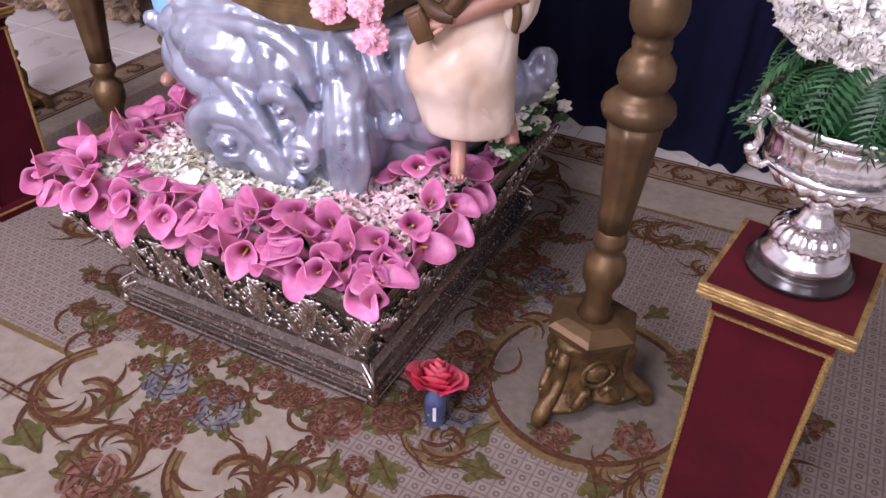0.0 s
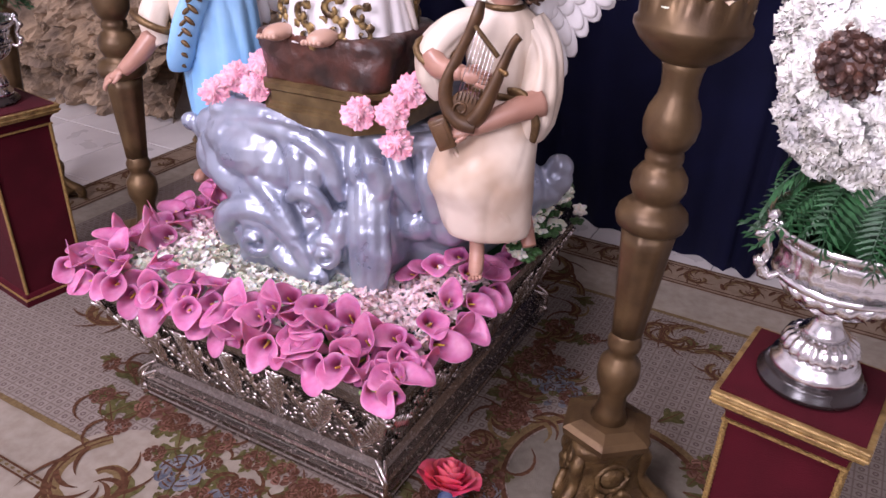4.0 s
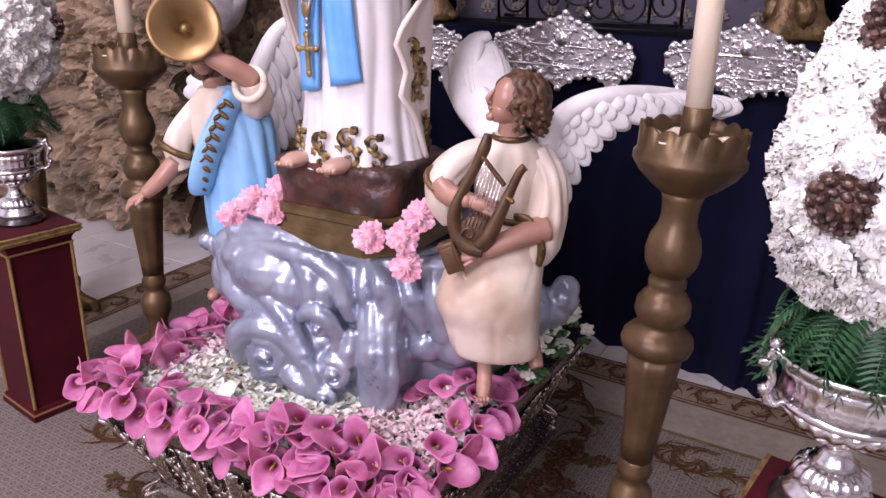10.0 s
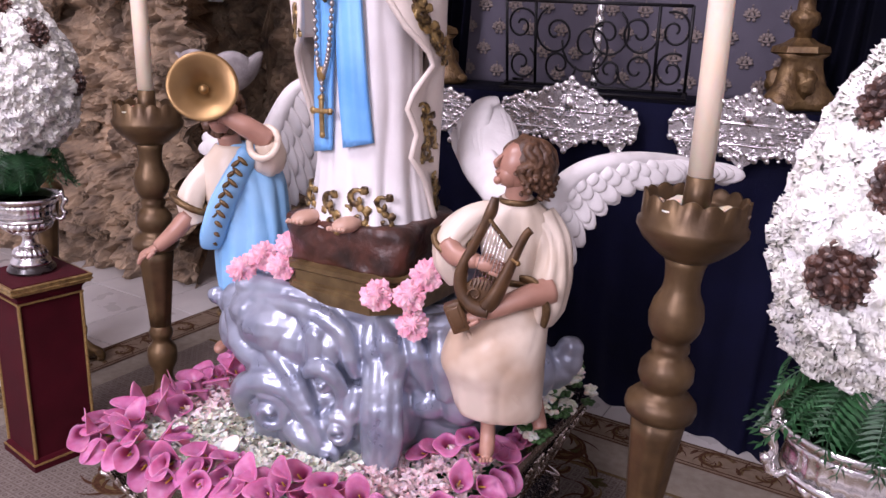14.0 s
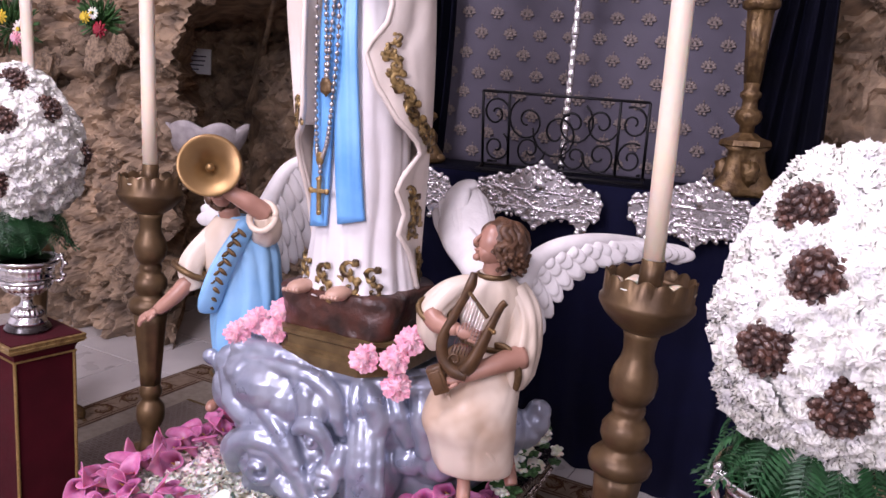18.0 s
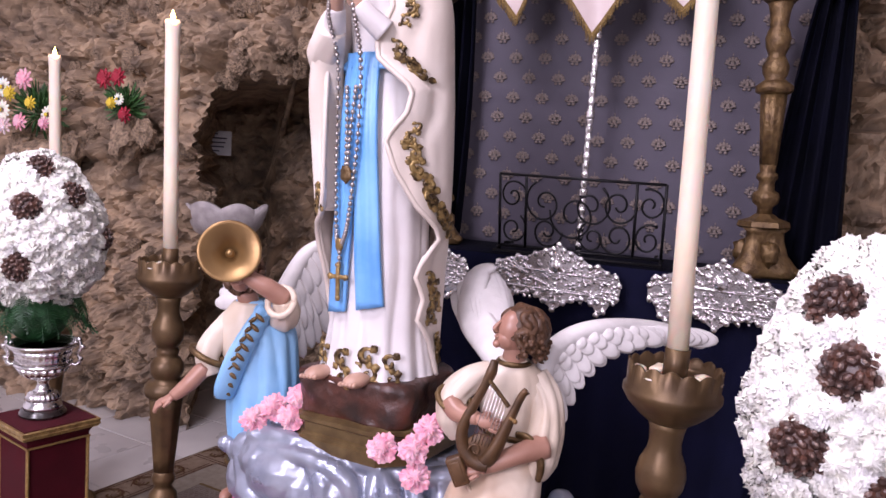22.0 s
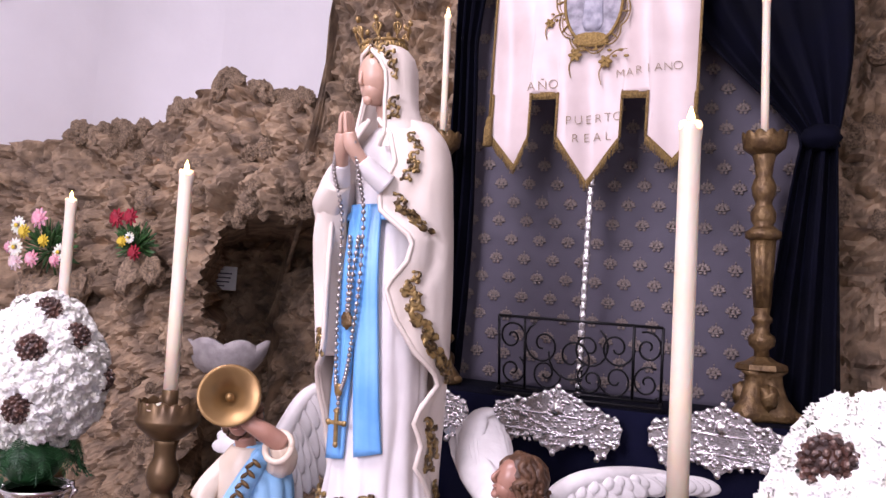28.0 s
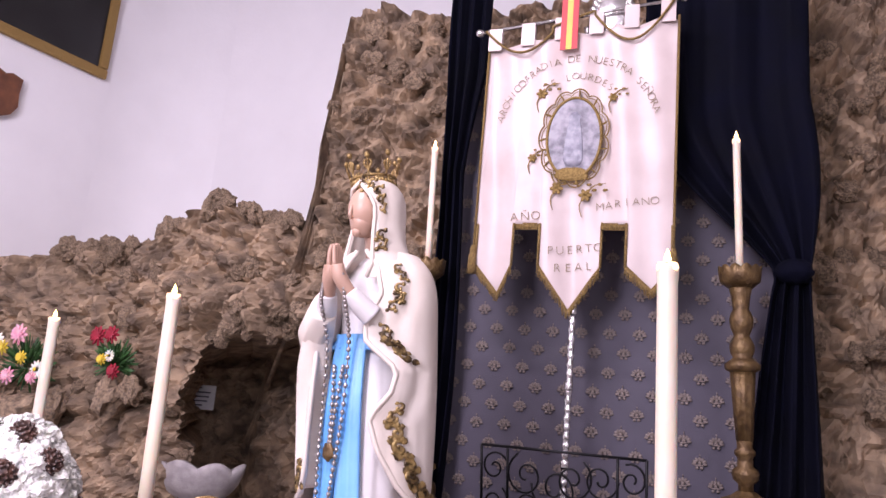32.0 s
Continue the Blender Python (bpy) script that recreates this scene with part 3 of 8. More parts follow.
# silver frontal plates along the altar's edge
def silver_plate(u, width, tilt):
    ob = thing("silver_frontal", ALTAR @ pose(u, -0.005, 1.24, 0, tilt, 0), "embossed bright silver plate hanging on the altar edge", "silver ornament", "silver frontals")
    outline = [(-0.5, 0.02), (-0.47, 0.05), (-0.40, 0.06), (-0.32, 0.08), (-0.26, 0.075), (-0.18, 0.10), (-0.10, 0.115), (-0.04, 0.125), (0, 0.145),
               (0.04, 0.125), (0.10, 0.115), (0.18, 0.10), (0.26, 0.075), (0.32, 0.08), (0.40, 0.06), (0.47, 0.05), (0.5, 0.02), (0.49, -0.03), (0.44, -0.04),
               (0.40, -0.085), (0.35, -0.10), (0.30, -0.06), (0.22, -0.05), (0.14, -0.06), (0.08, -0.075), (0.0, -0.105), (-0.08, -0.075),
               (-0.14, -0.06), (-0.22, -0.05), (-0.30, -0.06), (-0.35, -0.10), (-0.40, -0.085), (-0.44, -0.04), (-0.49, -0.03)]
    bm = bmesh.new()
    pts = [(x * width, z) for x, z in outline]
    fr = [bm.verts.new((x, 0, z)) for x, z in pts]
    bk = [bm.verts.new((x, 0.008, z)) for x, z in pts]
    bm.faces.new(fr)
    bm.faces.new(list(reversed(bk)))
    for i in range(len(fr)):
        j = (i + 1) % len(fr)
        bm.faces.new((fr[j], fr[i], bk[i], bk[j]))
    part("plate", bm, M_SILVER, ob, smooth=False)
    r = random.Random(int(u * 100) + 7)
    bm = bmesh.new()
    for x, z in pts:
        blob(bm, (x * 0.97, -0.004, z * 0.95), (0.013, 0.009, 0.013), seg=8, ring=5)
    for k in range(330):
        x = r.uniform(-0.48, 0.48)
        lo, hi = -0.05 - 0.03 * (1 - abs(x) * 2), 0.055 + 0.06 * (1 - abs(x) * 2)
        z = r.uniform(lo, hi)
        s = r.uniform(0.004, 0.009)
        blob(bm, (x * width, -0.003, z), (s * r.uniform(0.7, 1.8), s * 0.9, s), seg=7, ring=5, m=Matrix.Rotation(r.uniform(0, 3), 3, "Y"))
    for zz in (0.035, -0.03):
        tube(bm, [(-0.46 * width, -0.004, zz), (0.46 * width, -0.004, zz)], 0.005, 6)
    part("relief", bm, M_SILVER, ob)
    bm = bmesh.new()
    blob(bm, (0, -0.008, 0.06), (0.026, 0.016, 0.026))
    part("boss", bm, M_SILVER, ob)
    return ob


silver_plate(0.005, 0.47, 2)
silver_plate(0.565, 0.47, 2)
silver_plate(-0.56, 0.47, 2)

# brocade hanging with medallions
hanging = thing("brocade_hanging", ALTAR @ pose(0, 0.50, 0), "mauve-grey brocade hanging with small gold medallions behind the altar", "wall hanging")
bm = bmesh.new()
rows = []
for j in range(60):
    z = 1.30 + 2.1 * j / 59
    rows.append([bm.verts.new((u, 0.012 * math.sin(u * 9 + z) - 0.01 * math.exp(-((z - 1.97) / 0.012) ** 2), z)) for u in [-0.56 + 1.44 * i / 80 for i in range(81)]])
grid_faces(bm, rows, False)
cloth = part("cloth", bm, M_FABRIC, hanging)
md = cloth.modifiers.new("thick", "SOLIDIFY")
md.thickness = 0.004
bm = bmesh.new()
for j in range(24):
    for i in range(13):
        u = -0.52 + 0.124 * i + (0.062 if j % 2 else 0)
        z = 1.36 + 0.083 * j
        if u > 0.86:
            continue
        y = 0.012 * math.sin(u * 9 + z) - 0.006
        for k in range(7):
            a = math.pi * (k / 6)
            blob(bm, (u + 0.021 * math.cos(a), y, z + 0.018 * math.sin(a)), (0.0066, 0.0018, 0.0095), seg=6, ring=4, m=Matrix.Rotation(-(a - math.pi / 2), 3, "Y"))
        for dx, dz, sx, sz in ((0, -0.006, 0.022, 0.004), (-0.009, -0.016, 0.008, 0.006), (0.009, -0.016, 0.008, 0.006), (0, 0.003, 0.009, 0.008), (0, 0.034, 0.003, 0.005)):
            blob(bm, (u + dx, y, z + dz), (sx, 0.0018, sz), seg=6, ring=4)
tagged(part("medallion_pattern", bm, M_MEDAL, hanging), kind="stuff")


# navy curtains at both sides of the hanging
def curtain(name, edge, label):
    ob = thing(name, ALTAR @ pose(0, 0.40, 0), label, "curtain")
    bm = bmesh.new()
    rows = []
    for j in range(70):
        z = 0.9 + 3.2 * j / 69
        a, b = edge(z)
        row = []
        for i in range(61):
            t = i / 60
            u = a + (b - a) * t
            row.append(bm.verts.new((u, -0.03 + 0.028 * math.sin(t * 19 + 1.2 * math.sin(z * 1.7) + 2 * noise.noise(Vector((t * 3, z * 0.5, 1)))) + 0.014 * noise.noise(Vector((t * 14, z * 0.7, 4))), z)))
        rows.append(row)
    grid_faces(bm, rows, False)
    c = part("drape", bm, M_NAVY, ob)
    md = c.modifiers.new("thick", "SOLIDIFY")
    md.thickness = 0.008
    return ob


def right_edge(z):
    if z < 2.36:
        t = max(0, (2.36 - z) / 1.0)
        return 0.83 - 0.12 * min(1, t) ** 0.8 - 0.02, 0.93 + 0.05 * min(1, t)
    t = min(1, (z - 2.36) / 0.75)
    return 0.81 - 0.53 * math.sin(t * math.pi / 2) ** 1.2, 0.93 + 0.04 * math.sin(t * 3)


def left_edge(z):
    t = max(0, min(1, (z - 1.3) / 2.0))
    return -0.62 - 0.02 * math.sin(z * 2), -0.50 + 0.02 * math.sin(t * 5) + 0.32 * max(0, t - 0.75)


curtain("curtain", right_edge, "dark navy velvet curtain gathered by a tie beside the hanging")
curtain("curtain", left_edge, "dark navy velvet curtain hanging straight beside the brocade")
tie = thing("curtain_tie", ALTAR @ pose(0.87, 0.36, 2.37), "navy velvet knot gathering the curtain", "curtain tie")
bm = bmesh.new()
blob(bm, (0, 0, 0), (0.075, 0.07, 0.05), bumpy=0.25)
part("knot", bm, M_NAVY, tie)

# ---- candlesticks ----
def candlestick(m, candle, label, group="tall altar candlesticks", candle_lean=0.0):
    ob = thing("candlestick", m, label, "candlestick", group)
    bm = bmesh.new()
    tri = lambda a, z: 1 + (0.16 + 0.16 * (1 - min(1, z / 0.2))) * math.cos(3 * (a + 0.5)) + 0.03 * math.cos(9 * (a + 0.5))
    lathe(bm, [(0.085, 0.03), (0.112, 0.036), (0.112, 0.05), (0.094, 0.06), (0.084, 0.085), (0.078, 0.12), (0.078, 0.165), (0.086, 0.195), (0.092, 0.21), (0.088, 0.22)], 72, shape=tri)
    part("tripod_block", bm, M_GILT, ob)
    for k in range(3):
        a = k * 2.0944 - 0.5
        c, q = math.cos(a), math.sin(a)
        bm = bmesh.new()
        limb(bm, [(0.080 * c, 0.080 * q, 0.20), (0.104 * c, 0.104 * q, 0.165), (0.100 * c, 0.100 * q, 0.11), (0.128 * c, 0.128 * q, 0.07), (0.160 * c, 0.160 * q, 0.045), (0.168 * c, 0.168 * q, 0.018), (0.150 * c, 0.150 * q, 0.014)],
             [0.012, 0.017, 0.014, 0.018, 0.021, 0.018, 0.010], 10)
        part("scroll_foot", bm, M_GILT, ob)
        b = a + 1.047
        c, q = math.cos(b), math.sin(b)
        out = Vector((c, q, 0.12)).normalized()
        bm = bmesh.new()
        turn = toward(out).to_3x3()
        blob(bm, (0.064 * c, 0.064 * q, 0.125), (0.034, 0.028, 0.016), m=turn, bumpy=0.1)
        tube(bm, [Vector((0.070 * c, 0.070 * q, 0.128)) + turn @ Vector((0.040 * math.cos(j * 0.3307), 0.036 * math.sin(j * 0.3307), 0.0)) for j in range(20)], [0.006 + 0.003 * (j % 2) for j in range(20)], 7)
        part("shield_boss", bm, M_GILT, ob)
        for side in (-1, 1):
            bm = bmesh.new()
            t = Vector((-q * side, c * side, 0))
            limb(bm, [Vector((0.075 * c, 0.075 * q, 0.062)) + t * (0.015 + 0.012 * j) + Vector((0, 0, 0.020 * math.sin(j * 1.1))) + out * 0.004 * j for j in range(6)], [0.008, 0.013, 0.010, 0.013, 0.010, 0.005], 8)
            part("leaf_scroll", bm, M_GILT, ob)
    bm = bmesh.new()
    lathe(bm, [(0.09, 0.218), (0.112, 0.226), (0.115, 0.243), (0.10, 0.252), (0.07, 0.262)], 6)
    part("base_plate", bm, M_BRONZE, ob, smooth=False)
    bm = bmesh.new()
    lathe(bm, [(0.045, 0.255), (0.034, 0.29), (0.03, 0.33), (0.038, 0.352), (0.047, 0.372), (0.049, 0.40), (0.046, 0.425), (0.032, 0.442), (0.029, 0.455), (0.037, 0.465),
               (0.039, 0.482), (0.033, 0.496), (0.032, 0.51)], 32)
    part("lower_knop", bm, M_BRONZE, ob)
    bm = bmesh.new()
    flute = lambda a, z: 1 + 0.03 * math.cos(8 * a)
    lathe(bm, [(0.034, 0.505), (0.038, 0.56), (0.046, 0.65), (0.053, 0.73), (0.057, 0.768)], 48, shape=flute)
    part("shaft", bm, M_BRONZE, ob)
    bm = bmesh.new()
    lathe(bm, [(0.057, 0.766), (0.069, 0.774), (0.074, 0.79), (0.071, 0.806), (0.058, 0.82), (0.042, 0.828), (0.047, 0.838), (0.056, 0.858), (0.055, 0.882), (0.042, 0.902),
               (0.034, 0.908), (0.038, 0.918), (0.038, 0.930), (0.033, 0.938), (0.04, 0.945), (0.051, 0.965), (0.055, 0.992), (0.05, 1.02), (0.038, 1.045), (0.035, 1.065), (0.038, 1.095), (0.045, 1.118)], 40)
    part("upper_stem", bm, M_BRONZE, ob)
    bm = bmesh.new()
    rows = []
    seg = 96
    for r, z, sc in ((0.046, 1.112, 0), (0.065, 1.125, 0), (0.092, 1.15, 0), (0.106, 1.172, 0), (0.106, 1.184, 0), (0.100, 1.190, 0), (0.101, 1.232, 1), (0.096, 1.232, 1), (0.096, 1.215, 0), (0.09, 1.208, 0), (0.024, 1.205, 0)):
        row = []
        for i in range(seg):
            a = 2 * math.pi * i / seg
            zz = z + (0.010 * abs(math.sin(a * 8)) + 0.002 * math.sin(a * 5) if sc else 0)
            row.append(bm.verts.new((r * math.cos(a), r * math.sin(a), zz)))
        rows.append(row)
    grid_faces(bm, rows, True, 0, True)
    part("drip_cup", bm, M_BRONZE, ob, "scalloped bronze drip cup")
    bm = bmesh.new()
    lathe(bm, [(0.027, 1.185), (0.0265, 1.275), (0.024, 1.276), (0.024, 1.23)], 28)
    part("socket", bm, M_BRONZE, ob)
    r = random.Random(3)
    bm = bmesh.new()
    for k in range(16):
        a, d = r.uniform(0, 6.28), r.uniform(0.045, 0.085)
        blob(bm, (d * math.cos(a), d * math.sin(a), 1.215), (r.uniform(0.012, 0.026), r.uniform(0.012, 0.02), 0.009), seg=8, ring=5, bumpy=0.3)
    part("wax_drips", bm, M_WAX, ob, "spilt white wax")
    make_candle(pose(*(m @ Vector((0, 0, 1.245)))) @ Matrix.Rotation(radians(candle_lean), 4, "Y"), 0, candle - 1.245, 0.0235)
    return ob


def make_candle(m, z0, z1, r, lean=0.0):
    c = thing("candle", m @ pose(0, 0, z0, lean), "lit cream wax candle in a candlestick", "candle", "lit candles")
    h = z1 - z0
    bm = bmesh.new()
    lathe(bm, [(r, 0), (r, h * 0.3), (r * 0.99, h * 0.7), (r * 0.98, h - 0.05), (r * 1.03, h - 0.03), (r * 1.07, h - 0.012), (r * 0.95, h - 0.002), (r * 0.75, h - 0.010)], 24,
          shape=lambda a, z: 1 + (0.05 * math.sin(3 * a + 1) if z > h - 0.04 else 0.006 * math.sin(2 * a + z * 3)))
    part("wax", bm, M_WAX, c)
    bm = bmesh.new()
    tube(bm, [(0, 0, h - 0.012), (0.001, 0, h + 0.006)], 0.0014, 6)
    part("wick", bm, M_WICK, c)
    bm = bmesh.new()
    lathe(bm, [(r * 0.9, h - 0.022), (r * 1.02, h - 0.02), (r * 1.085, h - 0.010), (r * 0.97, h - 0.001), (r * 0.5, h - 0.004)], 20)
    part("melting_rim", bm, M_LITWAX, c, "melted rim with the flame's light as emission")
    bm = bmesh.new()
    lathe(bm, [(0.001, h - 0.006), (0.006, h + 0.001), (0.0085, h + 0.008), (0.0065, h + 0.017), (0.003, h + 0.026), (0.0005, h + 0.033)], 12)
    part("flame", bm, M_FLAME, c, "small bright flame")


candlestick(pose(0.405, 1.43, 0) @ Matrix.Rotation(radians(2.0), 4, "Y") @ pose(-0.025, 0, 0, 0, 0, 20), 2.10, "tall turned bronze-gilt candlestick standing on the carpet", candle_lean=-1.0)
candlestick(pose(-1.105, 2.165, 0.02, 0, 0, 50), 2.02, "tall turned bronze-gilt candlestick behind the lilies", candle_lean=-1.2)
candlestick(pose(-1.945, 2.80, 0, 0, 0, 50), 1.98, "tall dark gilt candlestick near the rock wall", candle_lean=-1.2)


def altar_candlestick(u, n, label):
    m = ALTAR @ pose(u, n, ALTAR_TOP, 0, -1.8, 0) @ Matrix.Diagonal((0.86, 0.86, 1, 1))
    ob = thing("altar_candlestick", m, label, "candlestick", "altar candlesticks")
    bm = bmesh.new()
    tri = lambda a, z: 1 + 0.22 * math.cos(3 * a + 0.6)
    lathe(bm, [(0.11, 0), (0.125, 0.01), (0.115, 0.04), (0.085, 0.08), (0.07, 0.13), (0.068, 0.16), (0.085, 0.175)], 48, shape=tri)
    part("carved_base", bm, M_GILT, ob)
    for k in range(3):
        a = k * 2.0944 + 0.85
        bm = bmesh.new()
        blob(bm, (0.08 * math.cos(a), 0.08 * math.sin(a), 0.085), (0.035, 0.035, 0.045), bumpy=0.5, freq=3)
        part("carved_boss", bm, M_GILT, ob)
        bm = bmesh.new()
        blob(bm, (0.13 * math.cos(a + 1.05), 0.13 * math.sin(a + 1.05), 0.02), (0.032, 0.032, 0.02))
        part("claw_foot", bm, M_GILT, ob)
    bm = bmesh.new()
    lathe(bm, [(0.09, 0.172), (0.105, 0.18), (0.10, 0.198), (0.06, 0.21), (0.036, 0.225)], 6)
    part("base_plate", bm, M_GILT, ob, smooth=False)
    bm = bmesh.new()
    lathe(bm, [(0.03, 0.22), (0.03, 0.25), (0.05, 0.265), (0.055, 0.285), (0.05, 0.30), (0.032, 0.31), (0.03, 0.34), (0.042, 0.352), (0.042, 0.365), (0.03, 0.375), (0.033, 0.40)], 28)
    lathe(bm, [(0.033, 0.40), (0.044, 0.55), (0.05, 0.645)], 40, shape=lambda a, z: 1 + 0.04 * math.cos(8 * a))
    lathe(bm, [(0.05, 0.645), (0.072, 0.655), (0.074, 0.675), (0.05, 0.69), (0.038, 0.70), (0.05, 0.72), (0.052, 0.745), (0.04, 0.765), (0.032, 0.78), (0.036, 0.79), (0.045, 0.81), (0.05, 0.84), (0.042, 0.865),
               (0.033, 0.88), (0.04, 0.93), (0.05, 0.965)], 32)
    part("stem", bm, M_GILT, ob)
    bm = bmesh.new()
    rows = []
    for r, z, sc in ((0.05, 0.96, 0), (0.085, 0.985, 0), (0.088, 1.01, 0), (0.092, 1.03, 1), (0.087, 1.03, 1), (0.082, 1.0, 0), (0.02, 0.995, 0)):
        rows.append([bm.verts.new((r * math.cos(2 * math.pi * i / 72), r * math.sin(2 * math.pi * i / 72), z + (0.014 * abs(math.sin(2 * math.pi * i / 72 * 6)) if sc else 0))) for i in range(72)])
    grid_faces(bm, rows, True, 0, True)
    part("drip_cup", bm, M_GILT, ob)
    make_candle(m, 1.0, 1.56, 0.0165)
    return ob


altar_candlestick(0.70, 0.22, "carved gilt candlestick standing on the altar")
altar_candlestick(-0.56, 0.22, "carved gilt candlestick on the altar behind the statue")


# ---- red pedestals with silver urns ----
def pedestal(m, label):
    ob = thing("pedestal", m, label, "pedestal", "velvet pedestals")
    bm = bmesh.new()
    box(bm, -0.094, 0.094, -0.094, 0.094, 0, 0.625, bev=0.003)
    part("body", bm, M_RED, ob, smooth=False)
    bm = bmesh.new()
    rows = []
    for h, z in ((0.108, 0.0), (0.108, 0.024), (0.104, 0.030), (0.098, 0.042), (0.093, 0.046)):
        rows.append([bm.verts.new((sx * h, sy * h, z)) for sx, sy in ((-1, -1), (1, -1), (1, 1), (-1, 1))])
    grid_faces(bm, rows, True, 0, True)
    part("skirting", bm, M_RED, ob, "red velvet foot moulding", smooth=False)
    bm = bmesh.new()
    rows = []
    for h, z in ((0.092, 0.60), (0.097, 0.606), (0.098, 0.62), (0.104, 0.632), (0.114, 0.641), (0.119, 0.646)):
        rows.append([bm.verts.new((sx * h, sy * h, z)) for sx, sy in ((-1, -1), (1, -1), (1, 1), (-1, 1))])
    grid_faces(bm, rows, True, 0, True)
    part("cove", bm, M_RED, ob, "red velvet cove moulding", smooth=False)
    for h, z in ((0.106, 0.027), (0.099, 0.604), (0.1165, 0.643)):
        bm = bmesh.new()
        rows = [[bm.verts.new((sx * (h + dh), sy * (h + dh), z + dz)) for sx, sy in ((-1, -1), (1, -1), (1, 1), (-1, 1))] for dh, dz in ((-0.002, -0.003), (0.002, -0.003), (0.002, 0.003), (-0.002, 0.003))]
        grid_faces(bm, rows + rows[:1], True)
        part("gilt_line", bm, M_BRAID, ob, smooth=False)
    bm = bmesh.new()
    box(bm, -0.124, 0.124, -0.124, 0.124, 0.647, 0.654, bev=0.002)
    box(bm, -0.122, 0.122, -0.122, 0.122, 0.654, 0.660, bev=0.002)
    box(bm, -0.124, 0.124, -0.124, 0.124, 0.660, 0.668, bev=0.003)
    lid = part("lid", bm, M_GOLD, ob, "gilt moulded edge", smooth=False)
    bm = bmesh.new()
    box(bm, -0.113, 0.113, -0.113, 0.113, 0.662, 0.671)
    part("top_panel", bm, M_RED, lid, smooth=False)
    for sx in (-1, 1):
        for sy in (-1, 1):
            bm = bmesh.new()
            pts = [(sx * 0.095, sy * 0.095, 0.044 + 0.56 * i / 110) for i in range(111)]
            tube(bm, pts, [0.0048 + 0.0014 * (i % 2) for i in range(111)], 7)
            part("gold_braid", bm, M_BRAID, ob)
    return ob


pedestal(pose(0.648, 1.08, 0, 0, 0, -30), "dark red velvet pedestal with gold braid and a gilt top edge")
pedestal(pose(-1.545, 2.158, 0, 0, 0, -30) @ Matrix.Diagonal((1.08, 1.08, 1, 1)), "dark red velvet pedestal with gold braid beside the rock wall")


def urn(m, label):
    ob = thing("urn", m, label, "urn", "silver urns")
    bm = bmesh.new()
    lathe(bm, [(0.072, 0), (0.08, 0.004), (0.08, 0.012), (0.074, 0.016), (0.074, 0.022), (0.07, 0.026)], 48)
    part("plinth", bm, M_DARKWOOD, ob, "black turned wooden base")
    gad = lambda a, z: 1 + 0.045 * math.cos(20 * a)
    bm = bmesh.new()
    lathe(bm, [(0.062, 0.026), (0.066, 0.03), (0.064, 0.042), (0.056, 0.048), (0.056, 0.055)], 64)
    lathe(bm, [(0.052, 0.055), (0.056, 0.066), (0.05, 0.082), (0.036, 0.09)], 96, shape=gad)
    lathe(bm, [(0.036, 0.09), (0.026, 0.098), (0.02, 0.112), (0.019, 0.125), (0.026, 0.132), (0.024, 0.138)], 40)
    part("foot", bm, M_SILVER, ob)
    bm = bmesh.new()
    lathe(bm, [(0.024, 0.136), (0.05, 0.142), (0.075, 0.16), (0.09, 0.185)], 96, shape=gad)
    lathe(bm, [(0.09, 0.185), (0.098, 0.19), (0.098, 0.20)], 64)
    lathe(bm, [(0.096, 0.20), (0.092, 0.215), (0.094, 0.235), (0.102, 0.25)], 96, shape=lambda a, z: 1 + 0.02 * math.cos(30 * a))
    lathe(bm, [(0.102, 0.25), (0.112, 0.256), (0.118, 0.265), (0.121, 0.275), (0.116, 0.276), (0.105, 0.262), (0.085, 0.24)], 64)
    part("bowl", bm, M_SILVER, ob, "fluted silver bowl")
    for s in (-1, 1):
        bm = bmesh.new()
        limb(bm, [(s * 0.092, 0, 0.195), (s * 0.112, 0, 0.188), (s * 0.124, 0, 0.205), (s * 0.118, 0, 0.228), (s * 0.126, 0, 0.25), (s * 0.122, 0, 0.275), (s * 0.112, 0, 0.282)],
             [0.005, 0.007, 0.007, 0.006, 0.008, 0.007, 0.005], 10)
        for hx, hz, hr in ((0.126, 0.212, 0.010), (0.118, 0.194, 0.009), (0.131, 0.256, 0.011), (0.120, 0.284, 0.010), (0.108, 0.270, 0.008)):
            blob(bm, (s * hx, 0, hz), (hr, hr * 0.8, hr), bumpy=0.45, freq=3)
        part("handle", bm, M_SILVER, ob)
    return ob


urn(pose(0.65, 1.085, 0.671, 0, 0, 8) @ Matrix.Scale(1.08, 4), "polished silver two-handled urn on a black base, on a pedestal")
urn(pose(-1.56, 2.17, 0.671, 0, 0, 20) @ Matrix.Diagonal((0.95, 0.95, 0.95, 1)), "polished silver two-handled urn holding white carnations")


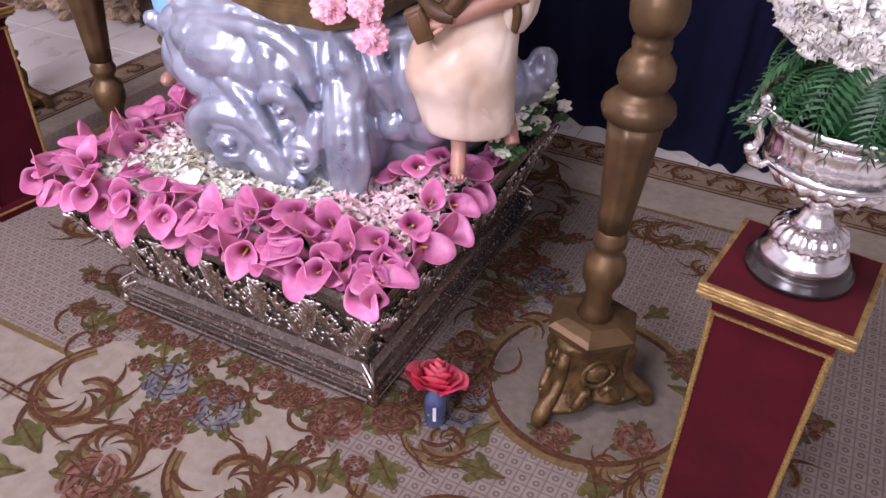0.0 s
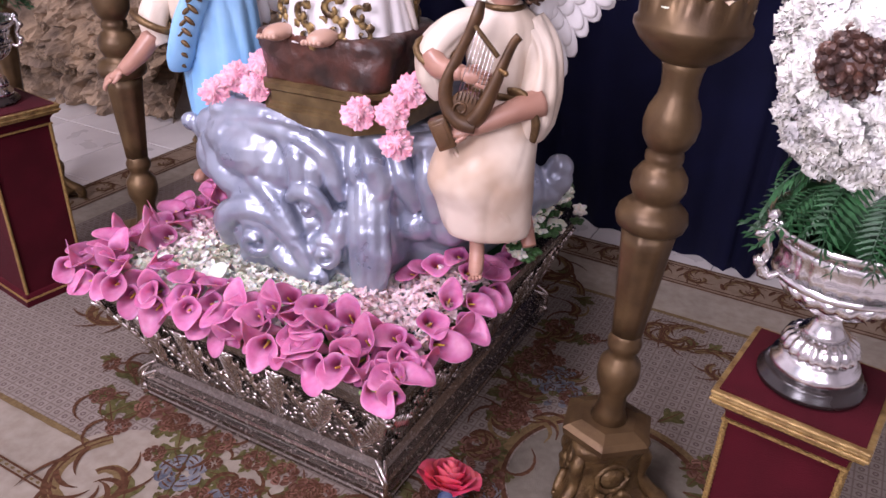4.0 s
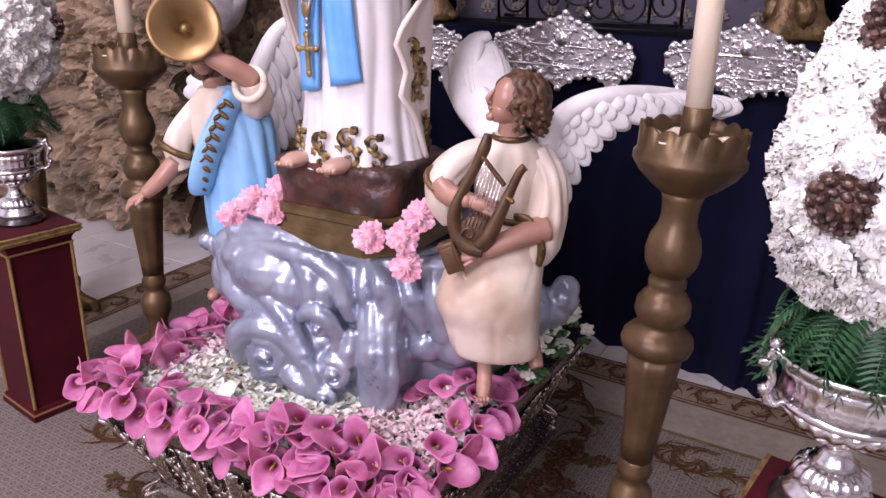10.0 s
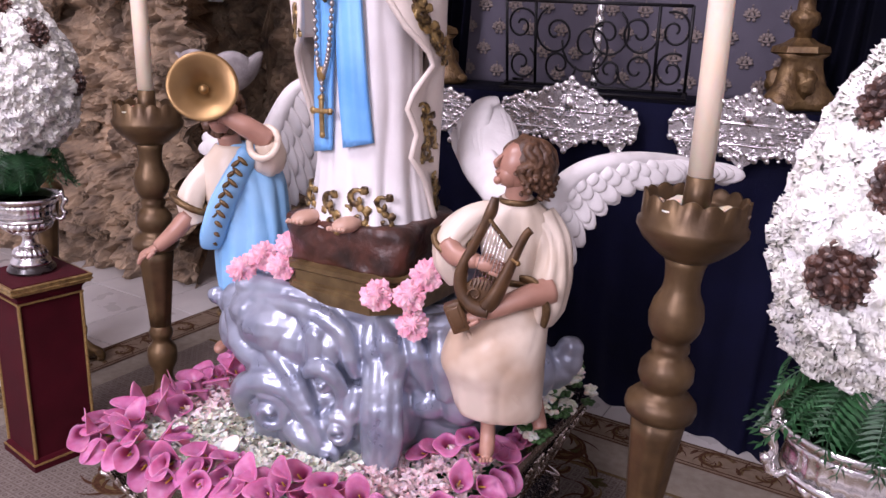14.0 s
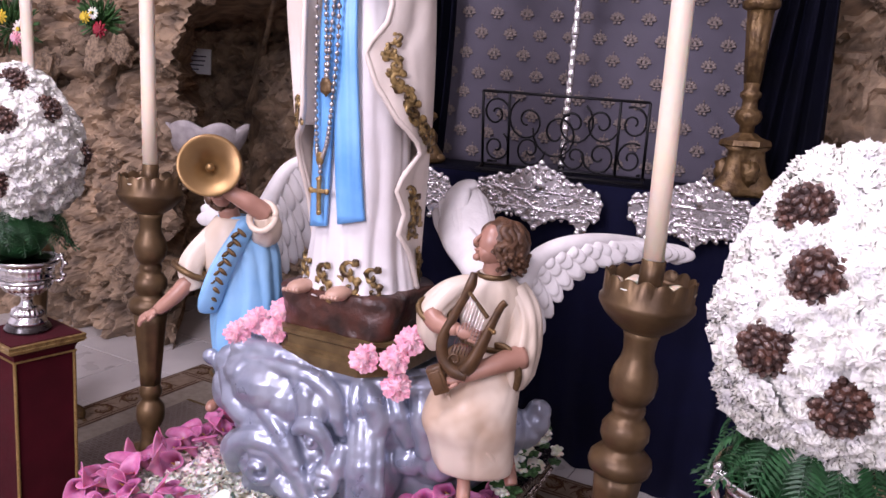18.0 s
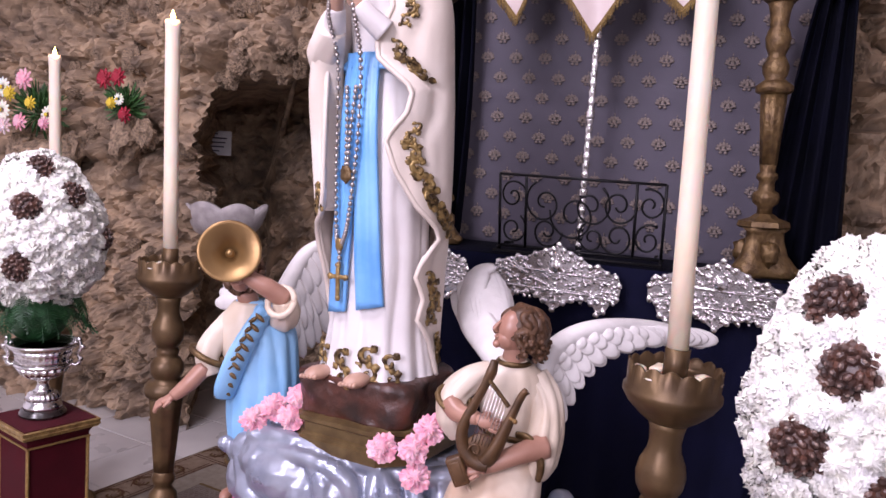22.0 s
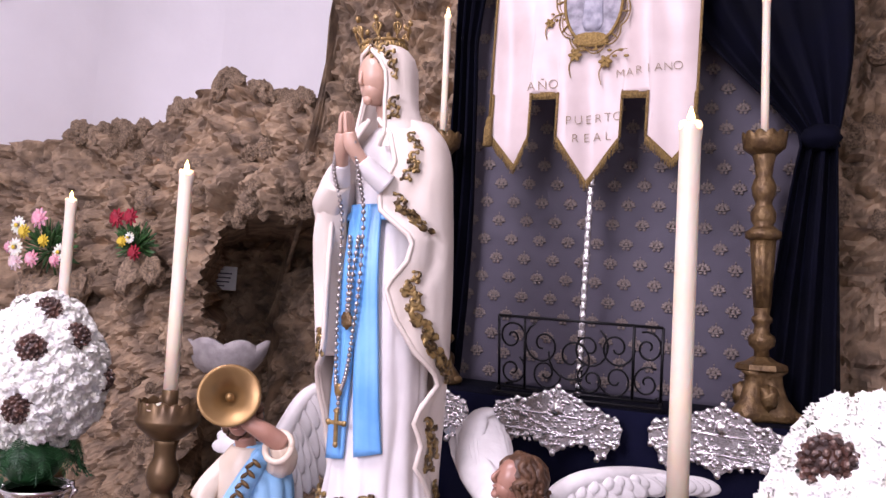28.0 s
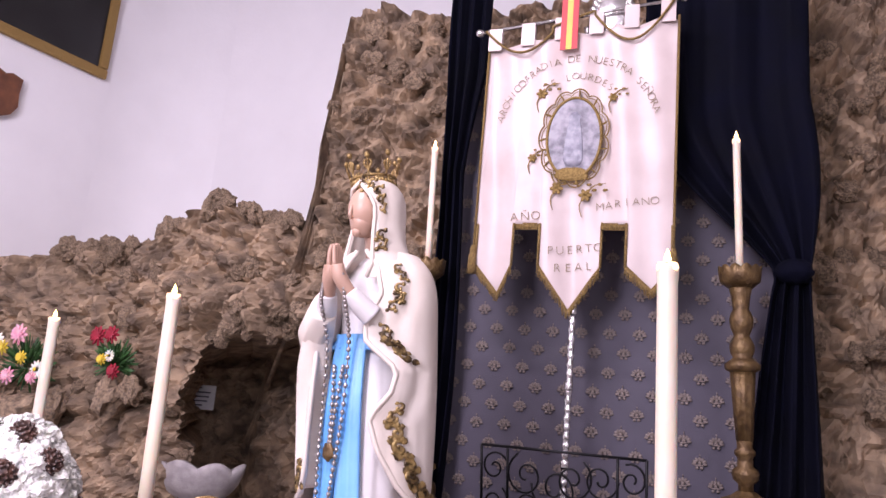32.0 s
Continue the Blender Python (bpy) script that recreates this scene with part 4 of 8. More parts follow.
# ---- flowers ----
def ruffled(name, mat, r, layers=3, seed=1, frill=0.16):
    """A carnation head: cupped frilly layers, facing z."""
    bm = bmesh.new()
    for k in range(layers):
        rr = r * (1 - 0.72 * k / layers)
        rows = []
        seg = 56
        for j in range(5):
            t = j / 4
            row = []
            for i in range(seg):
                a = 2 * math.pi * i / seg
                b = a + (0.5 if k % 2 else -0.5) * t
                w = math.sin(b * (7 + k) + seed + k) * 0.5 + math.sin(b * 17 + seed * 2 + k) * 0.5 + 0.5 * math.sin(b * 3 + seed * 3 + 2 * k)
                rad = rr * (0.06 + 0.94 * t) * (1 + frill * t * t * w * 0.6)
                z = r * (-0.15 + 0.72 * k / layers + 0.22 * (1 - t ** 2.2)) + r * frill * 1.0 * t * t * w
                row.append(bm.verts.new((rad * math.cos(a), rad * math.sin(a), z)))
            rows.append(row)
        grid_faces(bm, rows, True)
    me = bpy.data.meshes.new(name)
    bm.to_mesh(me)
    bm.free()
    me.materials.append(mat)
    me.polygons.foreach_set("use_smooth", [True] * len(me.polygons))
    return me


WHITE_HEADS = [ruffled("carnation", M_WCARN, 0.037, 6, s, 0.20) for s in (1, 2, 3)]
PINK_HEADS = [ruffled("carnation", M_CARN, 0.038, 6, s, 0.20) for s in (4, 5)]


def cone_mesh():
    bm = bmesh.new()
    blob(bm, (0, 0, 0), (0.036, 0.036, 0.036), seg=12, ring=8)
    n = 90
    for i in range(n):
        d = scatter_unit(i, n)
        q = toward(d, 0.3).to_3x3()
        blob(bm, d * 0.036, (0.0085, 0.006, 0.007), 0, 6, 4, q)
        blob(bm, d * 0.0425, (0.0032, 0.0022, 0.002), 1, 5, 3, q)
    me = bpy.data.meshes.new("pine_cone")
    bm.to_mesh(me)
    bm.free()
    me.materials.append(M_CONE)
    me.materials.append(M_CONETIP)
    return me


CONE = cone_mesh()


def fern_mesh():
    bm = bmesh.new()
    n = 15
    for i in range(n):
        t = i / (n - 1)
        y, z = 0.20 * t, 0.04 * math.sin(t * 2.2) - 0.06 * t * t
        ln = 0.055 * math.sin(math.pi * (0.12 + 0.85 * t)) + 0.006
        for s in (-1, 1):
            a = bm.verts.new((0, y - 0.004, z))
            b = bm.verts.new((s * ln * 0.5, y + 0.012, z + 0.004))
            c = bm.verts.new((s * ln, y + 0.022, z - 0.004))
            d = bm.verts.new((s * ln * 0.5, y + 0.001, z - 0.001))
            bm.faces.new((a, d, c, b) if s > 0 else (b, c, d, a))
    tube(bm, [(0, 0.2 * k / 8, 0.04 * math.sin(k / 8 * 2.2) - 0.06 * (k / 8) ** 2) for k in range(9)], 0.0016, 5)
    me = bpy.data.meshes.new("fern_frond")
    bm.to_mesh(me)
    bm.free()
    me.materials.append(M_FERN)
    return me


FERN = fern_mesh()


def flower_ball(c, r, cones, seed, label, taper=0.16):
    """A dome of carnations, wider towards its foot, with pine cones set into it."""
    fit = lambda d, k=1.0: Vector((d.x * r[0] * (1 - taper * d.z), d.y * r[1] * (1 - taper * d.z), d.z * r[2])) * k
    ob = thing("flower_arrangement", pose(*c), label, "flower arrangement", "white carnation arrangements")
    rn = random.Random(seed)
    # core of the ball, coloured white so the gaps between heads look lit
    bm = bmesh.new()
    blob(bm, (0, 0, 0), [v * 0.95 for v in r], seg=24, ring=16)
    for v in bm.verts:
        v.co.xy *= 1 - taper * v.co.z / r[2]
    part("packed_petals", bm, M_WCARN, ob)
    bm = bmesh.new()
    blob(bm, (0, 0, -r[2] * 1.22), (0.10, 0.10, 0.09), seg=20, ring=12)
    part("foam_core", bm, M_FERN, ob)
    dirs = []
    for x, y, z in cones:
        d = Vector((x / r[0], y / r[1], z / r[2])).normalized()
        dirs.append(d)
        k = new("pine_cone", CONE)
        k.parent = ob
        k.matrix_basis = Matrix.Translation(fit(d, 0.97)) @ toward(d, rn.uniform(0, 6)) @ Matrix.Scale(1.2, 4)
    n = 360
    for i in range(n):
        d = scatter_unit(i, n)
        if d.z < -0.93 or any((d - e).length < 0.21 for e in dirs):
            continue
        k = new("carnation", WHITE_HEADS[i % 3])
        k.parent = ob
        p = fit(d, rn.uniform(0.95, 1.06))
        dd = (d + Vector((rn.uniform(-0.3, 0.3), rn.uniform(-0.3, 0.3), rn.uniform(-0.3, 0.3)))).normalized()
        k.matrix_basis = Matrix.Translation(p) @ toward(dd, rn.uniform(0, 6)) @ Matrix.Scale(rn.uniform(0.8, 1.1), 4)
    for i in range(30):
        a = 2 * math.pi * i / 30 * 2.02
        k = new("fern_frond", FERN)
        k.parent = ob
        lvl = 0.80 + 0.16 * (i % 3) / 2
        k.matrix_basis = (Matrix.Translation((0.55 * r[0] * math.cos(a), 0.55 * r[1] * math.sin(a), -r[2] * lvl)) @
                          Matrix.Rotation(a - math.pi / 2, 4, "Z") @ Matrix.Rotation(rn.uniform(-1.4, -0.65), 4, "X") @ Matrix.Scale(rn.uniform(0.45, 0.68), 4))
    for i in range(22):
        a = 2 * math.pi * i / 22
        k = new("fern_frond", FERN)
        k.parent = ob
        k.matrix_basis = (Matrix.Translation((0.05 * math.cos(a), 0.05 * math.sin(a), -r[2] * 1.14)) @
                          Matrix.Rotation(a - math.pi / 2, 4, "Z") @ Matrix.Rotation(rn.uniform(-0.5, 0.15), 4, "X") @ Matrix.Scale(rn.uniform(0.62, 0.82), 4))
    return ob


flower_ball((0.695, 1.10, 1.285), (0.188, 0.188, 0.265), [(-0.11, -0.15, 0.08), (-0.165, -0.12, -0.06), (-0.045, -0.16, -0.12), (-0.15, -0.09, 0.21), (0.10, -0.15, 0.12), (0.12, 0.1, 0.05)], 11,
            "tall ball of white carnations with pine cones and fern")
flower_ball((-1.605, 2.20, 1.315), (0.198, 0.198, 0.25), [(0.06, -0.14, 0.075), (0.06, -0.08, 0.215), (0.05, -0.16, -0.10), (-0.10, -0.14, 0.05), (0.19, -0.06, 0.155), (-0.05, -0.16, -0.055), (0.19, 0.06, -0.02)], 12,
            "ball of white carnations with small pine cones in a silver urn")


# ---- silver processional base ----
BASE = pose(-0.328, 1.947, 0, 0, 0, -22.3)
peana = thing("processional_plinth", BASE, "rectangular embossed silver processional base on the carpet, filled with flowers", "pedestal base")
PROFILE = [(0.0, 0.0), (0.006, 0.004), (0.007, 0.014), (0.002, 0.018), (0.006, 0.022), (0.006, 0.034), (-0.006, 0.038), (-0.004, 0.044), (-0.008, 0.05), (0.0, 0.054), (0.002, 0.064), (-0.006, 0.068), (-0.004, 0.076), (-0.016, 0.08), (-0.013, 0.087), (-0.02, 0.094), (-0.03, 0.102),
           (-0.03, 0.12), (-0.02, 0.16), (0.0, 0.22), (0.022, 0.28), (0.045, 0.33), (0.058, 0.345), (0.058, 0.355), (0.068, 0.362), (0.072, 0.385), (0.066, 0.40), (0.03, 0.40), (0.03, 0.38)]


def rect_ring(bm, off, z, hx=0.418, hy=0.503):
    return [bm.verts.new((sx * (hx + off), sy * (hy + off), z)) for sx, sy in ((-1, -1), (1, -1), (1, 1), (-1, 1))]


for nm, a, b, lab in (("lower_moulding", 0, 18, "reeded silver plinth moulding"), ("flared_side", 17, 22, ""), ("rim", 21, 29, "")):
    bm = bmesh.new()
    grid_faces(bm, [rect_ring(bm, o, z) for o, z in PROFILE[a:b]], True, 0, nm == "rim")
    part(nm, bm, M_OLDSILVER, peana, lab, smooth=False)
bm = bmesh.new()
rn = random.Random(21)


def side_point(side, t, z):
    off = -0.03 + 0.09 * max(0, (z - 0.11)) / 0.23
    hx, hy = 0.418 + off, 0.503 + off
    return ((t * 2 - 1) * hx, -hy) if side == 0 else (hx, (t * 2 - 1) * hy) if side == 1 else (-hx, (t * 2 - 1) * hy)


def leaf_spray(side, t0, lean):
    """A feathery acanthus stem leaning along the flared side, with leaflets both ways."""
    for q in range(11):
        f = q / 10
        tc, zc = t0 + lean * 0.10 * (f - 0.5) + 0.012 * math.sin(f * 5), 0.125 + 0.20 * f
        for sgn in (-1, 1):
            pts = []
            for e in range(4):
                g = e / 3
                tt, zz = tc + sgn * 0.034 * g * (1 - 0.35 * f), min(0.338, zc + 0.03 * g * g + 0.006 * g)
                x, y = side_point(side, min(0.99, max(0.01, tt)), zz)
                pts.append((x, y, zz))
            tube(bm, pts, [0.006, 0.0075, 0.006, 0.002], 6)
    pts = []
    for q in range(8):
        f = q / 7
        zz = 0.12 + 0.215 * f
        x, y = side_point(side, t0 + lean * 0.10 * (f - 0.5) + 0.012 * math.sin(f * 5), zz)
        pts.append((x, y, zz))
    tube(bm, pts, 0.008, 7)


for side in range(3):
    for k in range(12):
        leaf_spray(side, 0.05 + 0.082 * k, 1 if k % 2 else -1)
    # small bright beads added to stand for the sparkle of the silver
    for k in range(260):
        t, z = rn.uniform(0.02, 0.98), rn.uniform(0.125, 0.33)
        x, y = side_point(side, t, z)
        sz = rn.uniform(0.0028, 0.0075)
        r3 = (sz * 1.3, sz * 0.7, sz) if side == 0 else (sz * 0.7, sz * 1.3, sz)
        blob(bm, (x, y, z), r3, seg=7, ring=5)
tagged(part("relief", bm, M_RELIEF, peana, "embossed acanthus relief with added sparkle beads"), kind="stuff")
for sx in (-1, 1):
    for sy in (-1, 1):
        bm = bmesh.new()
        blob(bm, (sx * 0.416, sy * 0.501, 0.02), (0.016, 0.016, 0.024), bumpy=0.4)
        for k in range(6):
            limb(bm, [(sx * 0.412, sy * 0.497, 0.015), (sx * (0.418 + 0.004), sy * (0.503 + 0.004), 0.040 + 0.008 * k), (sx * (0.402 - 0.012 * (k % 3)), sy * (0.487 - 0.012 * ((k + 1) % 3)), 0.066 + 0.011 * k)], [0.005, 0.007, 0.003], 8)
        part("corner_leaf", bm, M_RELIEF, peana, "bright silver acanthus corner")
bm = bmesh.new()
rows = []
for j in range(25):
    v = -0.53 + 1.06 * j / 24
    rows.append([bm.verts.new((-0.445 + 0.89 * i / 20, v, 0.385 + 0.012 * math.sin(max(0.0, min(0.19, 0.49 - abs(-0.445 + 0.89 * i / 20), v + 0.575)) / 0.19 * math.pi / 2))) for i in range(21)])
grid_faces(bm, rows, False)
box(bm, -0.445, 0.445, -0.53, 0.53, 0.37, 0.385)
part("flower_tray", bm, M_FERN, peana)


# calla lilies
def calla(seed):
    """An open funnel: inner and outer skin, oblique mouth with a pointed tip and a rolled lip."""
    r = random.Random(seed)
    bm = bmesh.new()
    seg, nt = 30, 12
    wide, tipl, curl = r.uniform(1.0, 1.3), r.uniform(0.45, 0.95), r.uniform(0.6, 1.2)
    skins = []
    for skin in (0, 1):
        rows = []
        for j in range(nt + 1):
            t = j / nt
            row = []
            for i in range(seg + 1):
                a = -math.pi * 1.06 + 2 * math.pi * 1.06 * i / seg
                back = 0.5 + 0.5 * math.cos(a)
                f = max(0.0, t - 0.6) / 0.4
                rad = 0.005 + 0.023 * t ** 1.25 + 0.011 * wide * f ** 1.7 * (0.45 + 0.75 * back)
                z = 0.060 * t + 0.050 * back ** 1.3 * t ** 1.5 - 0.011 * curl * f ** 2.6 * (1.2 - 0.4 * back)
                tip = tipl * 0.015 * f ** 1.5 * max(0.0, math.cos(a)) ** 5
                rad += 0.0025 * f * math.sin(4 * a + seed) + (0.0012 if i < 2 else 0) - 0.0012 * skin
                row.append(bm.verts.new((rad * math.sin(a), -rad * math.cos(a) * 0.95 - tip * 0.9, z + tip * 0.35 + 0.0006 * skin)))
            rows.append(row)
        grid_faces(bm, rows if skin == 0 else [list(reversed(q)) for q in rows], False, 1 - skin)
        skins.append(rows)
    for i in range(seg):
        bm.faces.new((skins[0][-1][i], skins[0][-1][i + 1], skins[1][-1][i + 1], skins[1][-1][i])).material_index = 1
    return bm


LILY_PARTS = []
for s in range(6):
    base = thing("calla_lily", pose(0, 0, -30), "deep pink calla lily lying at the edge of the silver base", "flower", "pink calla lilies")
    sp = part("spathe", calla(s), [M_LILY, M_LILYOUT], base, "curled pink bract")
    bm = bmesh.new()
    limb(bm, [(0, 0, 0.008), (0.001, -0.002, 0.03), (0.0, -0.004, 0.056)], [0.003, 0.0036, 0.0018], 8)
    part("spadix", bm, M_SPADIX, base, "yellow spadix")
    bm = bmesh.new()
    limb(bm, [(0, 0, 0.012), (0, 0.002, -0.02), (0.004, 0.012, -0.055)], [0.008, 0.006, 0.005], 8)
    part("stem", bm, M_STEM, base)
    LILY_PARTS.append(base)
def bed_height(u, v):
    """The flower bed swells from the rim towards the carved cloud."""
    inside = max(0.0, min(0.19, 0.49 - abs(u), v + 0.575))
    return 0.398 + 0.012 * math.sin(inside / 0.19 * math.pi / 2) + 0.075 * math.exp(-((u - 0.42) / 0.07) ** 2 - ((v + 0.17) / 0.10) ** 2)


rn = random.Random(8)
spots = []
for i in range(22):
    spots.append((-0.52 + 1.02 * i / 21, -0.585 + rn.uniform(-0.012, 0.012), -90, 2))
for i in range(21):
    spots.append((-0.50 + 0.99 * i / 20 + rn.uniform(-0.02, 0.02), -0.545 + rn.uniform(-0.015, 0.015), -90, 22))
for i in range(13):
    spots.append((0.13 + 0.34 * (i % 7) / 6 + rn.uniform(-0.02, 0.02), -0.50 + 0.055 * (i // 7) + rn.uniform(-0.012, 0.012), -80, 38))
for i in range(10):
    spots.append((0.495 + rn.uniform(-0.012, 0.012), -0.56 + 0.50 * i / 9, -15, 8))
for i in range(6):
    spots.append((0.45 + rn.uniform(-0.015, 0.015), -0.52 + 0.085 * i, -40, 40))
for i in range(4):
    spots.append((-0.28 + 0.11 * i, -0.49 + rn.uniform(-0.02, 0.02), -95, 40))
for i in range(18):
    spots.append((-0.505 + rn.uniform(-0.012, 0.012), -0.57 + 0.72 * i / 17, -165, 8))
for i in range(16):
    spots.append((-0.46 + rn.uniform(-0.02, 0.02), -0.55 + 0.66 * i / 15, -140, 32))
for i in range(8):
    spots.append((-0.41 + rn.uniform(-0.02, 0.02), -0.50 + 0.075 * i, -120, 45))
for i in range(6):
    spots.append((0.30 + 0.035 * i, -0.20 + 0.02 * i + rn.uniform(-0.02, 0.02), -70, 45))
for i in range(4):
    spots.append((0.47, -0.04 + 0.05 * i, -40, 35))
for i in range(12):
    spots.append((-0.44 + 0.80 * i / 11 + rn.uniform(-0.03, 0.03), -0.515 + rn.uniform(-0.015, 0.015), -100, 50))
for i, (u, v, a, e) in enumerate(spots):
    az = radians(a + rn.uniform(-40, 40))
    el = radians(e + 12 + rn.uniform(-20, 22))
    d = Vector((math.cos(az) * math.cos(el), math.sin(az) * math.cos(el), math.sin(el)))
    spin = rn.uniform(-0.8, 0.8) + (math.pi if rn.random() < 0.2 else 0)
    m = BASE @ Matrix.Translation((u - d.x * 0.04, v - d.y * 0.04, bed_height(u, v) + 0.018 + rn.uniform(0, 0.02))) @ toward(d, spin) @ Matrix.Scale(rn.uniform(0.76, 1.0), 4)
    if i < 6:
        LILY_PARTS[i].matrix_basis = m
    else:
        c = copy_thing(LILY_PARTS[i % 6], m)
        c.matrix_basis = m

# loose petals and florets strewn inside the tray
for nm, mat, zones, count, lab in (("white_petals", M_PETALW, ((-0.36, 0.20, -0.53, -0.25), (-0.44, 0.10, -0.54, -0.42)), 5200, "strewn white petals on the flower tray"),
                                   ("blush_petals", M_PETALP, ((0.16, 0.47, -0.46, 0.02), (-0.48, -0.30, -0.46, 0.2)), 4600, "strewn blush pink petals on the flower tray")):
    bm = bmesh.new()
    for k in range(count // 2):
        z0 = zones[0] if rn.random() < 0.6 else zones[1]
        u, v = rn.uniform(z0[0], z0[1]), rn.uniform(z0[2], z0[3])
        h = bed_height(u, v) + 0.008 + 0.025 * abs(noise.noise(Vector((u * 7, v * 7, 1)))) + rn.uniform(0, 0.03)
        tip = Euler((rn.uniform(-0.8, 0.8), rn.uniform(-0.8, 0.8), rn.uniform(0, 6.3))).to_matrix()
        n = rn.choice((3, 4, 5, 6))
        for j in range(n):
            ln, wd = rn.uniform(0.007, 0.0125), rn.uniform(0.0045, 0.007)
            q = tip @ Matrix.Rotation(j * 6.283 / n + rn.uniform(-0.25, 0.25), 3, "Z") @ Matrix.Rotation(rn.uniform(-0.8, -0.1), 3, "Y")
            vs = [bm.verts.new(Vector((u, v, h)) + q @ Vector(c)) for c in ((0, 0, 0), (ln * 0.45, wd, 0.003), (ln * 1.1, wd * 0.7, 0.001), (ln * 1.5, 0, -0.003), (ln * 1.1, -wd * 0.7, 0.001), (ln * 0.45, -wd, 0.003), (ln * 0.7, 0, -0.001))]
            for e in range(6):
                bm.faces.new((vs[6], vs[e], vs[(e + 1) % 6]))
    ob = tagged(part(nm, bm, mat), lab, "petals", kind="stuff")
    ob.matrix_basis = BASE
# a single white orchid among the petals
orchid = thing("orchid", BASE @ pose(-0.12, -0.475, 0.452) @ toward((-0.1, -0.7, 0.75)) @ Matrix.Scale(1.25, 4), "open white orchid with a pink lip lying on strewn petals", "flower")
for k in range(5):
    bm = bmesh.new()
    a = k * 1.2566 + 0.3
    blob(bm, (0.026 * math.cos(a), 0.026 * math.sin(a), 0.004 * (k % 2)), (0.027, 0.017 + 0.005 * (k % 2), 0.003), 0, 14, 8, Matrix.Rotation(a, 3, "Z") @ Matrix.Rotation(0.2, 3, "Y"))
    part("petal", bm, M_PETALW, orchid)
bm = bmesh.new()
blob(bm, (0, 0, 0.012), (0.012, 0.010, 0.012), bumpy=0.4)
part("lip", bm, M_CARN, orchid, "pink speckled lip")

# white stock flowers at the tray's side
stock = thing("white_stock_flowers", BASE @ pose(0.44, 0.20, 0.475), "cluster of small white and green stock flowers on the tray edge", "flowers")
bm, bm2 = bmesh.new(), bmesh.new()
for k in range(260):
    p = Vector((rn.gauss(0, 0.045), rn.uniform(-0.20, 0.22), 0))
    p.z = 0.09 * math.exp(-(p.x / 0.07) ** 2) * rn.uniform(0.5, 1.2)
    tgt = bm if rn.random() < 0.6 else bm2
    for q in range(5):
        a = q * 1.256 + k
        blob(tgt, p + Vector((0.012 * math.cos(a), 0.012 * math.sin(a), 0.004)), (0.012, 0.009, 0.007), seg=6, ring=4, m=Matrix.Rotation(a, 3, "Z"))
tagged(part("blossom", bm, M_PETALW, stock), kind="stuff")
tagged(part("foliage", bm2, M_GREEN, stock), kind="stuff")


# ---- rose in a small blue bottle ----
bottle = thing("bottle", pose(0.026, 1.29, 0), "small blue water bottle on the carpet holding a rose", "bottle")
bm = bmesh.new()
lathe(bm, [(0.024, 0), (0.027, 0.004), (0.027, 0.075), (0.025, 0.088), (0.016, 0.10), (0.0135, 0.104), (0.0135, 0.118), (0.010, 0.12)], 28)
part("body", bm, M_BLUEGLASS, bottle)
bm = bmesh.new()
box(bm, -0.004, 0.004, -0.0285, -0.0265, 0.03, 0.075)
part("label_bar", bm, M_PAPER, bottle, "white label bar", smooth=False)
rose = thing("rose", pose(0.022, 1.285, 0.112, -18, 8, 0) @ Matrix.Scale(1.2, 4), "open coral pink rose standing in a small bottle", "flower")
for lay in range(6):
    n = (3, 4, 5, 5, 6, 6)[lay]
    r0 = 0.010 + 0.0075 * lay
    for k in range(n):
        bm = bmesh.new()
        a0 = 2 * math.pi * k / n + lay * 0.7
        rows = []
        for j in range(6):
            t = j / 5
            row = []
            for i in range(7):
                a = a0 + (i - 3) / 3 * (math.pi / n) * 1.35
                rr = r0 * (0.35 + 0.65 * t ** 0.6) * (1 + 0.30 * (lay / 5) * t * t * 1.2)
                z = 0.005 + (0.062 - 0.004 * lay) * t - 0.012 * (abs(i - 3) / 3) ** 2 * t - 0.012 * (lay / 5) * t * t
                row.append(bm.verts.new((rr * math.cos(a), rr * math.sin(a), z)))
            rows.append(row)
        grid_faces(bm, rows, False)
        part("petal", bm, M_ROSE, rose)
bm = bmesh.new()
limb(bm, [(0, 0, 0.012), (0, 0.003, -0.03), (0, 0.006, -0.06)], [0.006, 0.003, 0.003], 8)
part("stem", bm, M_STEM, rose)

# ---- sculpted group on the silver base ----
# the group is scaled about a point near the camera, to keep its view
NEAR_CAMERA = Vector((0.125, -0.18, 1.60))
GROUP = Matrix.Translation(NEAR_CAMERA) @ Matrix.Scale(1.10, 4) @ Matrix.Translation(-NEAR_CAMERA)
cloud_bm = bmesh.new()
blob(cloud_bm, (-0.27, 1.74, 0.70), (0.36, 0.25, 0.20))
blob(cloud_bm, (-0.05, 1.73, 0.70), (0.21, 0.20, 0.19))
box(cloud_bm, -0.56, 0.06, 1.60, 1.98, 0.45, 0.905)
box(cloud_bm, -0.46, 0.0, 1.545, 1.70, 0.55, 0.885)
